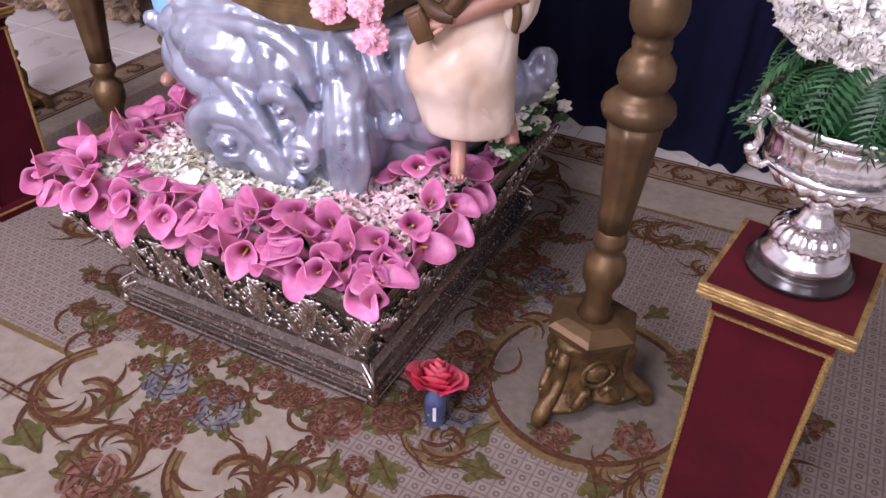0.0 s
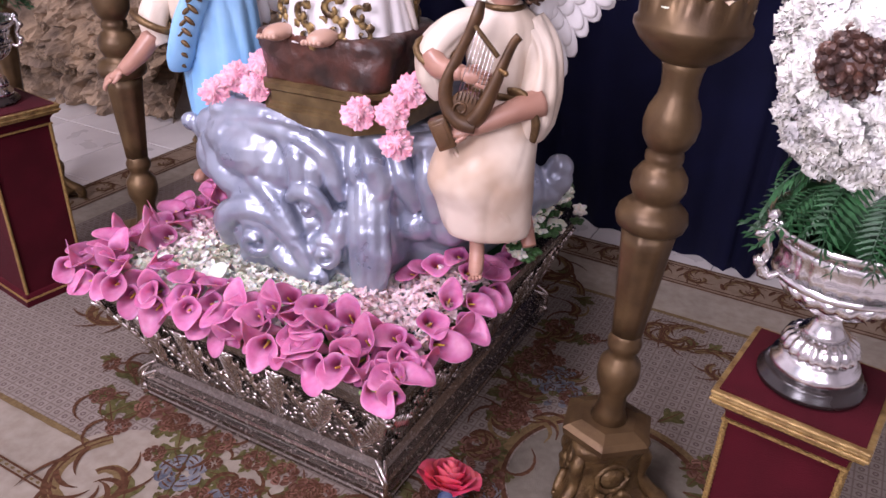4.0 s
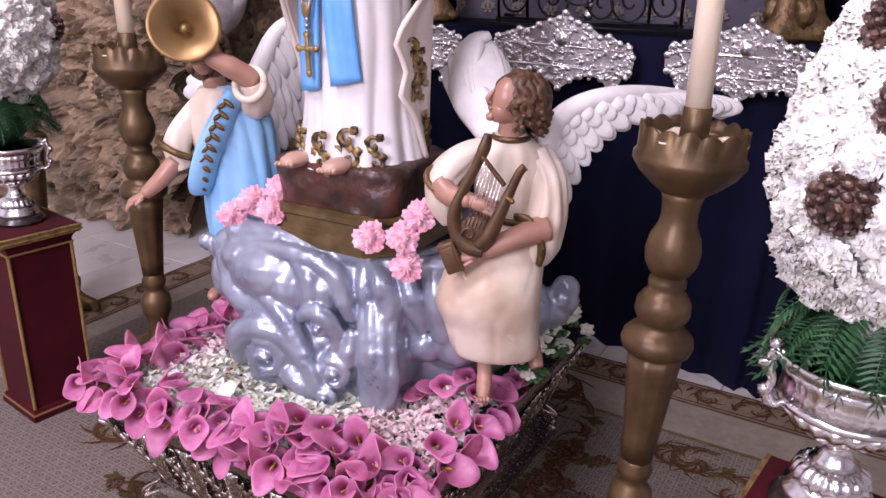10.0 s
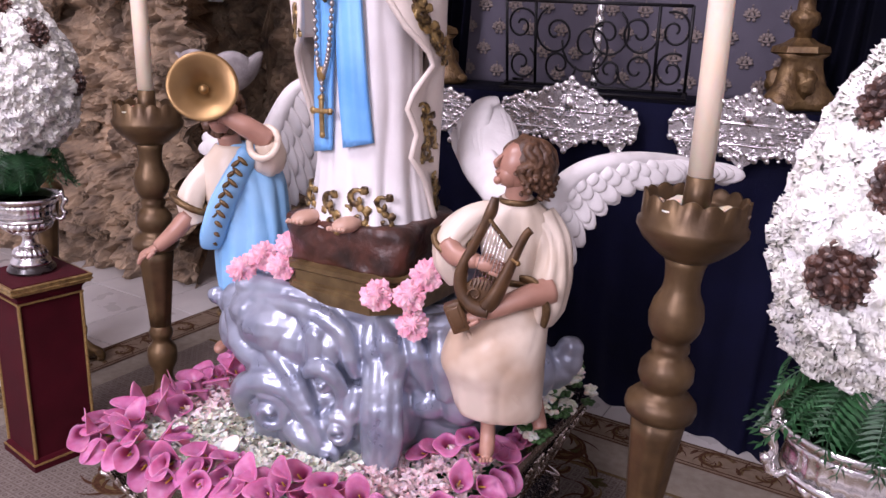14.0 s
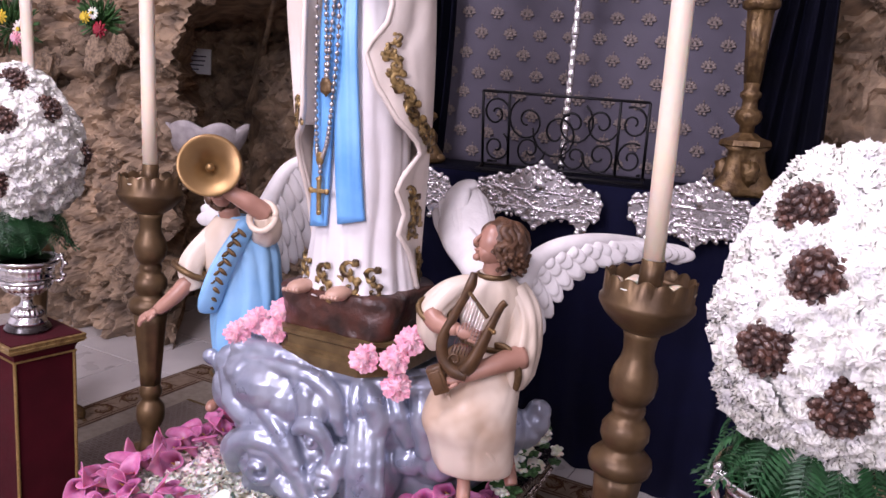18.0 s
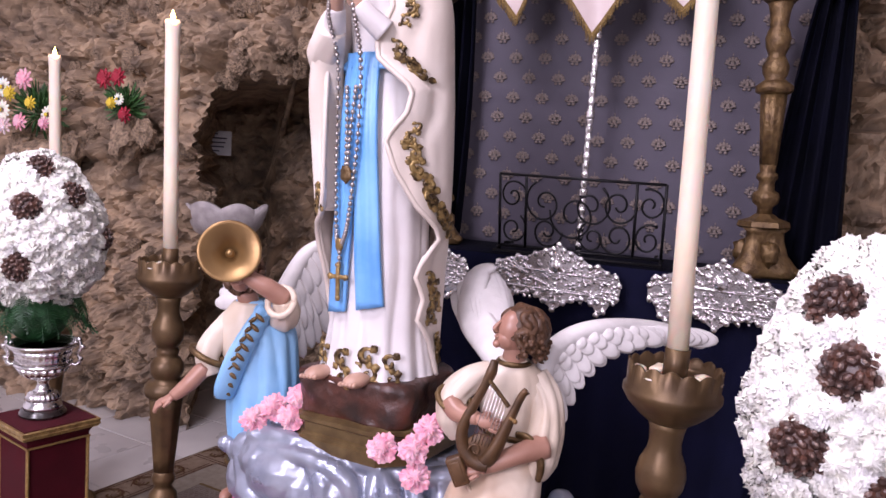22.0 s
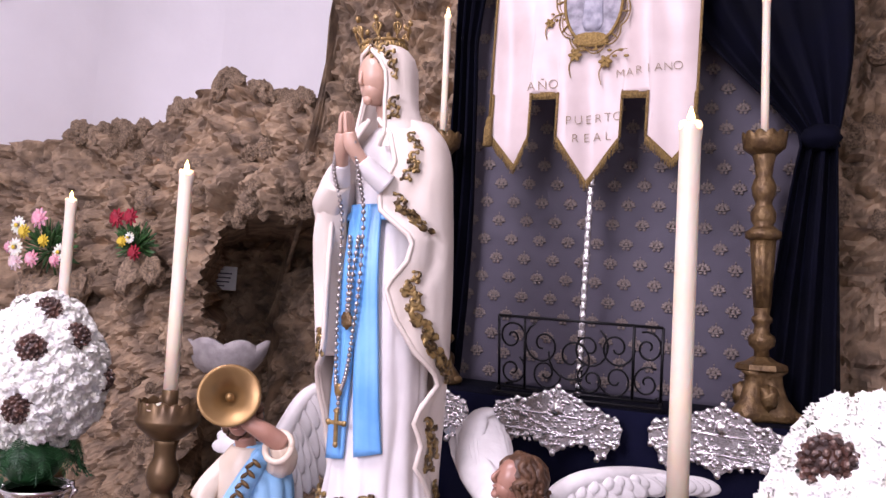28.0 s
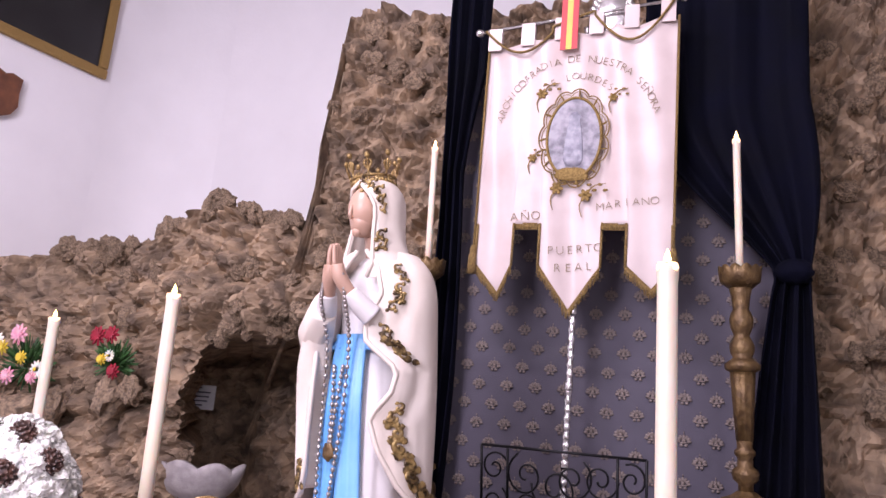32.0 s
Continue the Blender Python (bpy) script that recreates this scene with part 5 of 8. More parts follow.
# the smooth swelling at one end and the lip along the top
for c, r in (((-0.46, 1.59, 0.825), (0.125, 0.095, 0.085)), ((-0.40, 1.57, 0.80), (0.10, 0.085, 0.085)), ((-0.53, 1.62, 0.85), (0.085, 0.085, 0.062)), ((-0.30, 1.575, 0.78), (0.15, 0.088, 0.14)), ((-0.16, 1.575, 0.78), (0.14, 0.080, 0.14)), ((-0.22, 1.54, 0.64), (0.11, 0.085, 0.13)), ((-0.38, 1.57, 0.64), (0.15, 0.09, 0.11)), ((-0.04, 1.575, 0.74), (0.10, 0.070, 0.14))):
    blob(cloud_bm, c, r)
limb(cloud_bm, [(-0.585, 1.615, 0.905), (-0.45, 1.575, 0.908), (-0.258, 1.525, 0.898), (-0.151, 1.515, 0.885), (-0.071, 1.52, 0.888), (0.03, 1.55, 0.89)], [0.036, 0.028, 0.024, 0.024, 0.028, 0.03], 14)
# folds that slide from the lip, then the rolls below them
FOLDS = (
    (((-0.545, 1.575, 0.885), (-0.40, 1.518, 0.893), (-0.308, 1.493, 0.868), (-0.280, 1.487, 0.82), (-0.262, 1.488, 0.75)), (0.018, 0.020, 0.024, 0.024, 0.016)),
    (((-0.40, 1.525, 0.885), (-0.358, 1.494, 0.84), (-0.362, 1.488, 0.77)), (0.016, 0.028, 0.018)),
    (((-0.335, 1.510, 0.865), (-0.322, 1.490, 0.82), (-0.320, 1.490, 0.76)), (0.014, 0.022, 0.014)),
    (((-0.235, 1.512, 0.88), (-0.230, 1.496, 0.82), (-0.217, 1.494, 0.755)), (0.016, 0.022, 0.016)),
    (((-0.210, 1.508, 0.888), (-0.190, 1.487, 0.85), (-0.168, 1.486, 0.79), (-0.178, 1.495, 0.725)), (0.020, 0.030, 0.026, 0.016)),
    (((-0.145, 1.512, 0.875), (-0.122, 1.497, 0.81), (-0.094, 1.503, 0.735)), (0.018, 0.028, 0.020)),
    (((-0.080, 1.515, 0.88), (-0.062, 1.495, 0.82), (-0.050, 1.503, 0.72)), (0.022, 0.032, 0.024)),
    (((-0.600, 1.630, 0.84), (-0.570, 1.590, 0.765), (-0.515, 1.553, 0.737), (-0.44, 1.522, 0.748), (-0.39, 1.505, 0.755)), (0.036, 0.040, 0.036, 0.030, 0.018)),
    (((-0.490, 1.540, 0.785), (-0.435, 1.510, 0.752), (-0.398, 1.490, 0.70), (-0.362, 1.474, 0.655)), (0.022, 0.028, 0.026, 0.018)),
    (((-0.380, 1.487, 0.745), (-0.355, 1.467, 0.773), (-0.325, 1.458, 0.773), (-0.297, 1.460, 0.745), (-0.290, 1.463, 0.71), (-0.300, 1.460, 0.675)), (0.012, 0.019, 0.020, 0.018, 0.016, 0.010)),
    (((-0.560, 1.555, 0.590), (-0.553, 1.528, 0.655), (-0.505, 1.508, 0.705), (-0.435, 1.498, 0.703), (-0.388, 1.483, 0.662), (-0.352, 1.466, 0.615), (-0.330, 1.458, 0.57)), (0.024, 0.030, 0.032, 0.028, 0.024, 0.022, 0.018)),
    (((-0.420, 1.505, 0.600), (-0.37, 1.478, 0.575), (-0.31, 1.462, 0.565)), (0.030, 0.030, 0.024)),
    (((-0.250, 1.468, 0.735), (-0.262, 1.455, 0.69), (-0.255, 1.452, 0.655)), (0.016, 0.020, 0.014)))
for pts, radii in FOLDS:
    limb(cloud_bm, pts, radii, 14)
# the tuft of strands that hangs over the flowers
for x0, x1, x2, y, r in ((-0.234, -0.222, -0.222, 1.447, 0.017), (-0.212, -0.202, -0.206, 1.436, 0.016), (-0.190, -0.180, -0.186, 1.436, 0.016), (-0.168, -0.160, -0.170, 1.447, 0.017)):
    limb(cloud_bm, [(x0, y + 0.050, 0.800), (x1, y + 0.010, 0.70), (x1, y, 0.615), (x2, y + 0.004, 0.548)], [r * 0.9, r, r * 1.1, r * 0.7], 12)
# rolled curls
for cx, cy, cz, r, thick in ((-0.472, 1.500, 0.630, 0.050, 0.019), (-0.292, 1.450, 0.632, 0.036, 0.014), (-0.330, 1.462, 0.735, 0.022, 0.010), (-0.315, 1.456, 0.565, 0.026, 0.012)):
    blob(cloud_bm, (cx, cy + 0.035, cz), (r * 1.4, 0.045, r * 1.25))
    tube(cloud_bm, [(cx + r * (1 - q / 19) * math.cos(2.2 - q * 0.5), cy - 0.0015 * q, cz + r * (1 - q / 19) * math.sin(2.2 - q * 0.5)) for q in range(17)], lerp_list([thick, thick * 0.85, thick * 0.6], 17), 10)
for x, y, z, r in ((-0.56, 1.60, 0.62, 0.055), (-0.095, 1.517, 0.690, 0.042), (-0.02, 1.53, 0.70, 0.06), (-0.42, 1.55, 0.57, 0.06), (-0.49, 1.56, 0.565, 0.05), (-0.673, 1.66, 0.851, 0.024), (-0.64, 1.66, 0.835, 0.03),
                   (-0.61, 1.65, 0.85, 0.045), (-0.60, 1.66, 0.77, 0.07), (0.10, 1.74, 0.70, 0.10), (0.187, 1.76, 0.70, 0.055), (0.225, 1.76, 0.759, 0.036), (0.215, 1.76, 0.725, 0.045), (-0.52, 1.66, 0.93, 0.05), (-0.47, 1.70, 0.96, 0.05)):
    blob(cloud_bm, (x, y, z), (r, r * 0.85, r))
cloud = tagged(part("cloud_sculpture", cloud_bm, M_CLOUD), "silvery blue carved cloud billowing over the flower tray", "sculpture")
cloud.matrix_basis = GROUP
md = cloud.modifiers.new("merge", "REMESH")
md.mode, md.voxel_size, md.use_smooth_shade = "VOXEL", 0.0045, True
md = cloud.modifiers.new("soften", "SMOOTH")
md.factor, md.iterations = 0.5, 3
crease = bpy.data.textures.new("cloud_crease", "CLOUDS")
crease.noise_scale, crease.noise_depth = 0.09, 2
md = cloud.modifiers.new("crease", "DISPLACE")
md.texture, md.strength, md.mid_level = crease, -0.016, 0.5
ripple = bpy.data.textures.new("cloud_ripple", "CLOUDS")
ripple.noise_scale, ripple.noise_depth, ripple.noise_type = 0.06, 1, "HARD_NOISE"
md = cloud.modifiers.new("ripple", "DISPLACE")
md.texture, md.strength, md.mid_level = ripple, -0.0045, 0.3
md = cloud.modifiers.new("round", "SMOOTH")
md.factor, md.iterations = 0.5, 1

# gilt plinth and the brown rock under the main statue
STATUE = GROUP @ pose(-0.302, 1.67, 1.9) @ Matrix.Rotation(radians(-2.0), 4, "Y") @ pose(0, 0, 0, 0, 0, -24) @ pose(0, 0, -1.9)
M_PLINTH = material("dull_gold_paint", rgb(0.20, 0.135, 0.058), 0.34, 0.45, rgb(0.10, 0.064, 0.027), 18, bump=0.1, bump_scale=60)
plinth = thing("plinth", STATUE, "gilt moulded octagonal plinth on the carved cloud", "plinth")


def octagon(bm, prof, mi=0, cut=0.42):
    rows = []
    for hx, hy, z in prof:
        c = cut * min(hx, hy)
        rows.append([bm.verts.new((x, y, z)) for x, y in ((-hx + c, -hy), (hx - c, -hy), (hx, -hy + c), (hx, hy - c), (hx - c, hy), (-hx + c, hy), (-hx, hy - c), (-hx, -hy + c))])
    grid_faces(bm, rows, True, mi, True)


bm = bmesh.new()
octagon(bm, [(0.190, 0.170, 0.91), (0.190, 0.170, 0.938), (0.183, 0.163, 0.942), (0.183, 0.163, 0.947), (0.176, 0.156, 0.951), (0.176, 0.156, 0.974), (0.181, 0.161, 0.978), (0.188, 0.168, 0.982), (0.188, 0.168, 0.993), (0.170, 0.150, 0.998)])
part("moulding", bm, M_PLINTH, plinth, smooth=False)
rock_base = tagged(new("rock_base", None), "dark red-brown carved rock under the statue's feet", "rock base")
rock_base.matrix_basis = STATUE
bm = bmesh.new()
rows = []
for j in range(12):
    t = j / 11
    row = []
    for i in range(72):
        a = 2 * math.pi * i / 72
        ca, sa = math.cos(a), math.sin(a)
        k = 1 / (abs(ca) ** 5 + abs(sa) ** 5) ** 0.2
        p = Vector((ca * 0.172 * k, sa * 0.152 * k, 0.992 + 0.108 * t))
        d, _ = noise.voronoi(p * 13)
        q = 1 + 0.16 * (0.4 - d[0]) + 0.05 * noise.noise(p * 30) - (0.04 if t > 0.95 else 0)
        row.append(bm.verts.new((p.x * q, p.y * q, p.z)))
    rows.append(row)
grid_faces(bm, rows, True, 0, True)
part("rock", bm, M_BROWNROCK, rock_base)


def scroll_ornament(bm, p, ex, ez, s, mi, nrm, flip=1):
    """Gilt leaf scroll lying on a surface: two curls, leaves between them."""
    ex, ez, nrm = Vector(ex).normalized(), Vector(ez).normalized(), Vector(nrm).normalized()
    P = lambda x, z: Vector(p) + ex * (x * s * flip) + ez * (z * s) - nrm * ((x * s) ** 2 / 0.26)

    def strip(pts, widths):
        prev = None
        for i, c in enumerate(pts):
            d = (pts[min(i + 1, len(pts) - 1)] - pts[max(i - 1, 0)]).normalized()
            side = nrm.cross(d).normalized() * widths[i]
            row = [bm.verts.new(c + side - nrm * 0.004), bm.verts.new(c + side * 0.85 + nrm * 0.0012), bm.verts.new(c + nrm * 0.002), bm.verts.new(c - side * 0.85 + nrm * 0.0012), bm.verts.new(c - side - nrm * 0.004)]
            if prev:
                for k in range(4):
                    bm.faces.new((prev[k], row[k], row[k + 1], prev[k + 1])).material_index = mi
            prev = row

    for cx, cz, r, d in ((0.0, 0.28, 0.26, 1), (0.06, -0.25, 0.24, -1)):
        strip([P(cx + r * (1 - q / 15) * math.cos(d * q * 0.5 + 1), cz + r * (1 - q / 15) * math.sin(d * q * 0.5 + 1)) for q in range(13)], lerp_list([0.04 * s, 0.10 * s, 0.08 * s, 0.05 * s], 13))
    for x, z, a, l in ((0.22, 0.52, 0.9, 0.26), (-0.24, 0.02, 2.4, 0.26), (0.28, -0.02, 0.2, 0.26), (-0.18, -0.48, 4.0, 0.26), (0.1, 0.05, 1.2, 0.2), (0.3, -0.48, 5.3, 0.22)):
        strip([P(x + f * l * math.cos(a), z + f * l * math.sin(a)) for f in (-0.5, -0.2, 0.1, 0.5)], [0.03 * s, 0.12 * s, 0.13 * s, 0.01 * s])


def hand(bm, p, d, up, s, mi):
    """A simple closed hand: palm and four fingers."""
    d, up = Vector(d).normalized(), Vector(up).normalized()
    side = d.cross(up).normalized()
    p = Vector(p)
    m = Matrix((d, side, up)).transposed()
    blob(bm, p + d * 0.02 * s, (0.026 * s, 0.018 * s, 0.011 * s), mi, 12, 8, m)
    for k in range(4):
        o = side * (k - 1.5) * 0.0085 * s
        limb(bm, [p + d * 0.036 * s + o, p + d * 0.055 * s + o * 1.1 - up * 0.004 * s, p + d * (0.068 - 0.004 * abs(k - 1.5)) * s + o * 1.1 - up * 0.016 * s], [0.0058 * s, 0.0052 * s, 0.004 * s], 8, mi, 1, 3)
    limb(bm, [p + d * 0.012 * s - side * 0.016 * s, p + d * 0.034 * s - side * 0.024 * s - up * 0.006 * s], [0.0065 * s, 0.0048 * s], 8, mi, 1, 3)


def feather(bm, a, b, w, nrm, mi):
    a, b, nrm = Vector(a), Vector(b), Vector(nrm)
    d = (b - a).normalized()
    side = nrm.cross(d).normalized()
    n2 = d.cross(side)
    m = Matrix((d, side, n2)).transposed()
    blob(bm, (a + b) / 2, ((b - a).length * 0.54, w / 2, 0.0075), mi, 14, 10, m)


# the main statue: robe, mantle, veil
# noise mixes gold with dark brown on the ornaments
M_ORN = material("mottled_bronze_gilding", rgb(0.36, 0.245, 0.095), 0.36, 0.5, rgb(0.055, 0.032, 0.014), 55, 3, contrast=(0.40, 0.60))
MATS = [M_WHITE, M_MANTLE, M_BLUE, M_SKIN2, M_ORN, M_CREAM]
bm = bmesh.new()
ROBE = spread([(0.0, -0.004, 1.085, 0.152, 0.144, 1.2, 0.3), (0.0, -0.002, 1.12, 0.143, 0.134, 1.1, 0.35), (0.0, 0.0, 1.25, 0.124, 0.115, 0.85, 0.5), (0.0, 0.005, 1.45, 0.118, 0.112, 0.6, 0.6),
               (0.0, 0.01, 1.65, 0.112, 0.106, 0.4, 0.7), (0.0, 0.012, 1.82, 0.10, 0.092, 0.25, 0.8), (0.0, 0.012, 1.88, 0.095, 0.085, 0.2, 0.8), (0.0, 0.012, 1.98, 0.105, 0.088, 0.15, 0.8),
               (0.0, 0.015, 2.05, 0.09, 0.075, 0.1, 0.8), (0.0, 0.015, 2.10, 0.045, 0.045, 0.0, 0.8)], 6)
loft(bm, ROBE, 0, 128, 11, 0.05)


def robe_at(x, z, lift=0.0):
    """The front of the robe at x, z."""
    for a, b in zip(ROBE, ROBE[1:]):
        if a[2] <= z <= b[2]:
            t = (z - a[2]) / (b[2] - a[2])
            rx, ry = a[3] + (b[3] - a[3]) * t, a[4] + (b[4] - a[4]) * t
            return Vector((x, -ry * 1.03 * math.sqrt(max(0.02, 1 - (x / (rx * 1.05)) ** 2)) - lift, z))
    return Vector((x, -0.1, z))


# feet
for x in (-0.075, 0.045):
    blob(bm, (x, -0.150, 1.104), (0.028, 0.042, 0.018), 3)
    for k in range(5):
        blob(bm, (x - 0.018 + 0.009 * k, -0.190 + 0.002 * k, 1.101), (0.0052, 0.009, 0.006), 3, 8, 6)
# mantle: thick shell open in front
MANTLE = spread([(0.0, 0.01, 1.10, 0.150, 0.140, 0.8, 0), (0.0, 0.01, 1.25, 0.156, 0.144, 0.8, 0.2), (0.0, 0.01, 1.5, 0.172, 0.150, 0.7, 0.4), (0.0, 0.01, 1.72, 0.176, 0.150, 0.5, 0.6),
                 (0.0, 0.015, 1.90, 0.168, 0.140, 0.3, 0.8), (0.0, 0.02, 2.00, 0.160, 0.126, 0.2, 0.9), (0.0, 0.02, 2.06, 0.142, 0.108, 0.1, 1.0), (0.0, 0.02, 2.105, 0.102, 0.09, 0, 1)], 6)


def table(rows, z):
    """Reads a value from rows of (height, value), highest first."""
    for (za, a), (zb, b) in zip(rows, rows[1:]):
        if z >= zb:
            return a + (b - a) * min(1, max(0, (za - z) / (za - zb)))
    return rows[-1][1]


EDGE_L = [(2.105, -84), (2.064, -68), (1.986, -60), (1.909, -70), (1.863, -68), (1.797, -40), (1.742, -44), (1.681, -60), (1.608, -52), (1.523, -33), (1.452, -4), (1.40, -24), (1.353, -30),
          (1.305, -20), (1.25, -25), (1.184, -6), (1.10, 8)]
EDGE_R = [(2.105, -100), (2.0, -114), (1.9, -124), (1.8, -119), (1.7, -117), (1.54, -118), (1.50, -124), (1.45, -150), (1.3, -172), (1.10, -186)]


def mantle_at(deg, z, lift=0.0):
    """A point of the mantle and the way out from it."""
    row = min(MANTLE, key=lambda r: abs(r[2] - z))
    a = radians(deg)
    out = Vector((math.cos(a) / row[3], math.sin(a) / row[4], 0)).normalized()
    flare = 1 + 0.05 * math.exp(-((deg - table(EDGE_L, z)) / 14) ** 2)
    return Vector((row[0] + row[3] * flare * math.cos(a), row[1] + row[4] * flare * math.sin(a), z)) + out * lift, out


FINE = spread(MANTLE, 3)
outer, inner = [], []
for cx, cy, z, rx, ry, fs, tw in FINE:
    a0, a1 = radians(table(EDGE_L, z)), radians(table(EDGE_R, z) + 360)
    ro, ri = [], []
    for i in range(97):
        t = i / 96
        a = a0 + (a1 - a0) * t
        lip = 1 + 0.05 * math.exp(-(t / 0.04) ** 2) + 0.05 * math.exp(-((1 - t) / 0.04) ** 2) - 0.05 * math.exp(-((t - 0.10) / 0.035) ** 2)
        w = 1 + 0.05 * fs * (abs(math.sin(4.5 * a + tw + 1.2 * noise.noise(Vector((math.cos(a), math.sin(a), z * 2.5))))) ** 0.7 - 0.6)
        k = w * lip
        ro.append(bm.verts.new((cx + rx * k * math.cos(a), cy + ry * k * math.sin(a), z)))
        ri.append(bm.verts.new((cx + (rx * k - 0.010) * math.cos(a), cy + (ry * k - 0.010) * math.sin(a), z)))
    outer.append(ro)
    inner.append(ri)
grid_faces(bm, outer, False, 1)
grid_faces(bm, [list(reversed(r)) for r in inner], False, 1)
for j in range(len(outer) - 1):
    for e in (0, -1):
        bm.faces.new((outer[j][e], inner[j][e], inner[j + 1][e], outer[j + 1][e])).material_index = 1
for i in range(96):
    bm.faces.new((outer[0][i + 1], outer[0][i], inner[0][i], inner[0][i + 1])).material_index = 1
# rolled hem along the open edges
for e in (0, -1):
    tube(bm, [outer[j][e].co * 1.0 for j in range(0, len(outer), 2)], 0.0065, 8, 1)
# the mantle drawn over a forearm, with a fall of cloth under it
drape(bm, [(-0.085, 0.0, 2.04), (-0.125, -0.035, 1.96), (-0.128, -0.075, 1.885), (-0.095, -0.115, 1.90), (-0.062, -0.138, 1.935)], [0.04, 0.05, 0.05, 0.042, 0.032], 28, 1, 1.0, 6, 0.12, 1)
drape(bm, [(-0.085, -0.115, 1.92), (-0.112, -0.095, 1.80), (-0.122, -0.075, 1.66), (-0.118, -0.068, 1.50)], [0.036, 0.042, 0.038, 0.034], 24, 1, 0.6, 6, 0.14, 2)
# gilt leaf scrolls on the edges
for k, (z, off, s) in enumerate(((1.695, 8, 0.06), (1.665, 10, 0.075), (1.63, 10, 0.085), (1.595, 11, 0.09), (1.56, 12, 0.095), (1.525, 13, 0.10), (1.495, 14, 0.09), (1.47, 14, 0.07), (1.335, 8, 0.075), (1.30, 9, 0.085),
                                 (1.27, 10, 0.08), (1.18, 10, 0.06), (1.15, 10, 0.075), (1.125, 9, 0.07), (1.885, 6, 0.05), (1.865, 11, 0.07), (1.84, 13, 0.075), (1.99, 6, 0.055), (1.965, 6, 0.055), (2.045, 12, 0.05))):
    deg = table(EDGE_L, z) + off + 11
    s *= 0.85
    p, out = mantle_at(deg, z, 0.001)
    slope = (table(EDGE_L, z + 0.03) - table(EDGE_L, z - 0.03)) * 0.05
    scroll_ornament(bm, p, (-out.y, out.x, 0), Vector((-out.y, out.x, 0)) * max(-1.2, min(1.2, slope)) + Vector((0, 0, 1)), s, 4, out, 1 if k % 2 else -1)
for deg, z, s in ((-126, 1.535, 0.06), (-136, 1.53, 0.07), (-147, 1.525, 0.07), (-160, 1.12, 0.06)):
    p, out = mantle_at(deg, z, 0.012)
    scroll_ornament(bm, p, (-out.y, out.x, 0), (0, 0, 1), s, 4, out)
for x, z, s in ((-0.095, 1.125, 0.07), (-0.015, 1.122, 0.085), (0.055, 1.135, 0.085), (0.105, 1.122, 0.08), (-0.13, 1.14, 0.06)):
    p = robe_at(x, z, 0.004)
    scroll_ornament(bm, p, (1, 0.25 if x > 0 else -0.25, 0), (0, 0, 1), s, 4, (x * 3, -1, 0))
# blue sash: waist band and two hanging ends
tube(bm, [Vector((0.102 * math.cos(a), 0.012 + 0.096 * math.sin(a), 1.865)) for a in [math.pi + math.pi * k / 24 for k in range(25)]], 0.026, 10, 2, 0.35)
for x0, x1, zb, wtop, wbot in ((-0.020, -0.050, 1.255, 0.030, 0.036), (0.018, 0.052, 1.275, 0.026, 0.030)):
    rows = []
    for j in range(40):
        t = j / 39
        z = 1.885 + (zb - 1.885) * t
        xc, w = x0 + (x1 - x0) * t ** 1.4, wtop + (wbot - wtop) * t
        row = []
        for i in range(7):
            x = xc + w * (i - 3) / 3
            v = robe_at(x, z, 0.012 + 0.003 * math.sin(i * 2.1 + 1) + 0.002 * math.sin(t * 9))
            if j == 39:
                v.z += 0.012 * (i / 6 - 0.5)
            row.append(bm.verts.new(v))
        back = [bm.verts.new(v.co + Vector((0, 0.010, 0))) for v in reversed(row)]
        rows.append(row + back)
    grid_faces(bm, rows, True, 2, True)
# arms and joined hands
for s in (-1, 1):
    limb(bm, [(s * 0.075, -0.115, 1.925), (s * 0.05, -0.142, 1.955), (s * 0.033, -0.16, 1.98)], [0.030, 0.026, 0.021], 14, 0)
    limb(bm, [(s * 0.034, -0.158, 1.975), (s * 0.016, -0.182, 2.015), (s * 0.010, -0.188, 2.045)], [0.017, 0.019, 0.017], 10, 3)
    for k in range(4):
        limb(bm, [(s * 0.009, -0.172 - 0.0085 * k, 2.04), (s * 0.007, -0.175 - 0.0085 * k, 2.075), (s * 0.004, -0.176 - 0.0075 * k, 2.10 - 0.004 * abs(k - 1.5))], [0.0065, 0.006, 0.004], 8, 3, 1, 3)
# neck, head, veil
limb(bm, [(0, 0.01, 2.06), (-0.004, -0.005, 2.12), (-0.008, -0.012, 2.17)], [0.04, 0.033, 0.034], 14, 3)
HEAD = Matrix.Rotation(radians(-14), 3, "Z") @ Matrix.Rotation(radians(8), 3, "X")
hc = Vector((-0.016, -0.040, 2.220))
blob(bm, hc, (0.050, 0.060, 0.070), 3, 28, 20, HEAD)
blob(bm, hc + HEAD @ Vector((0, -0.020, -0.032)), (0.035, 0.038, 0.040), 3, 18, 12, HEAD)
blob(bm, hc + HEAD @ Vector((0, -0.046, -0.058)), (0.014, 0.012, 0.013), 3, 12, 8, HEAD)
limb(bm, [hc + HEAD @ Vector((0, -0.058, 0.014)), hc + HEAD @ Vector((0, -0.066, -0.012)), hc + HEAD @ Vector((0, -0.060, -0.020))], [0.004, 0.0055, 0.0045], 10, 3)
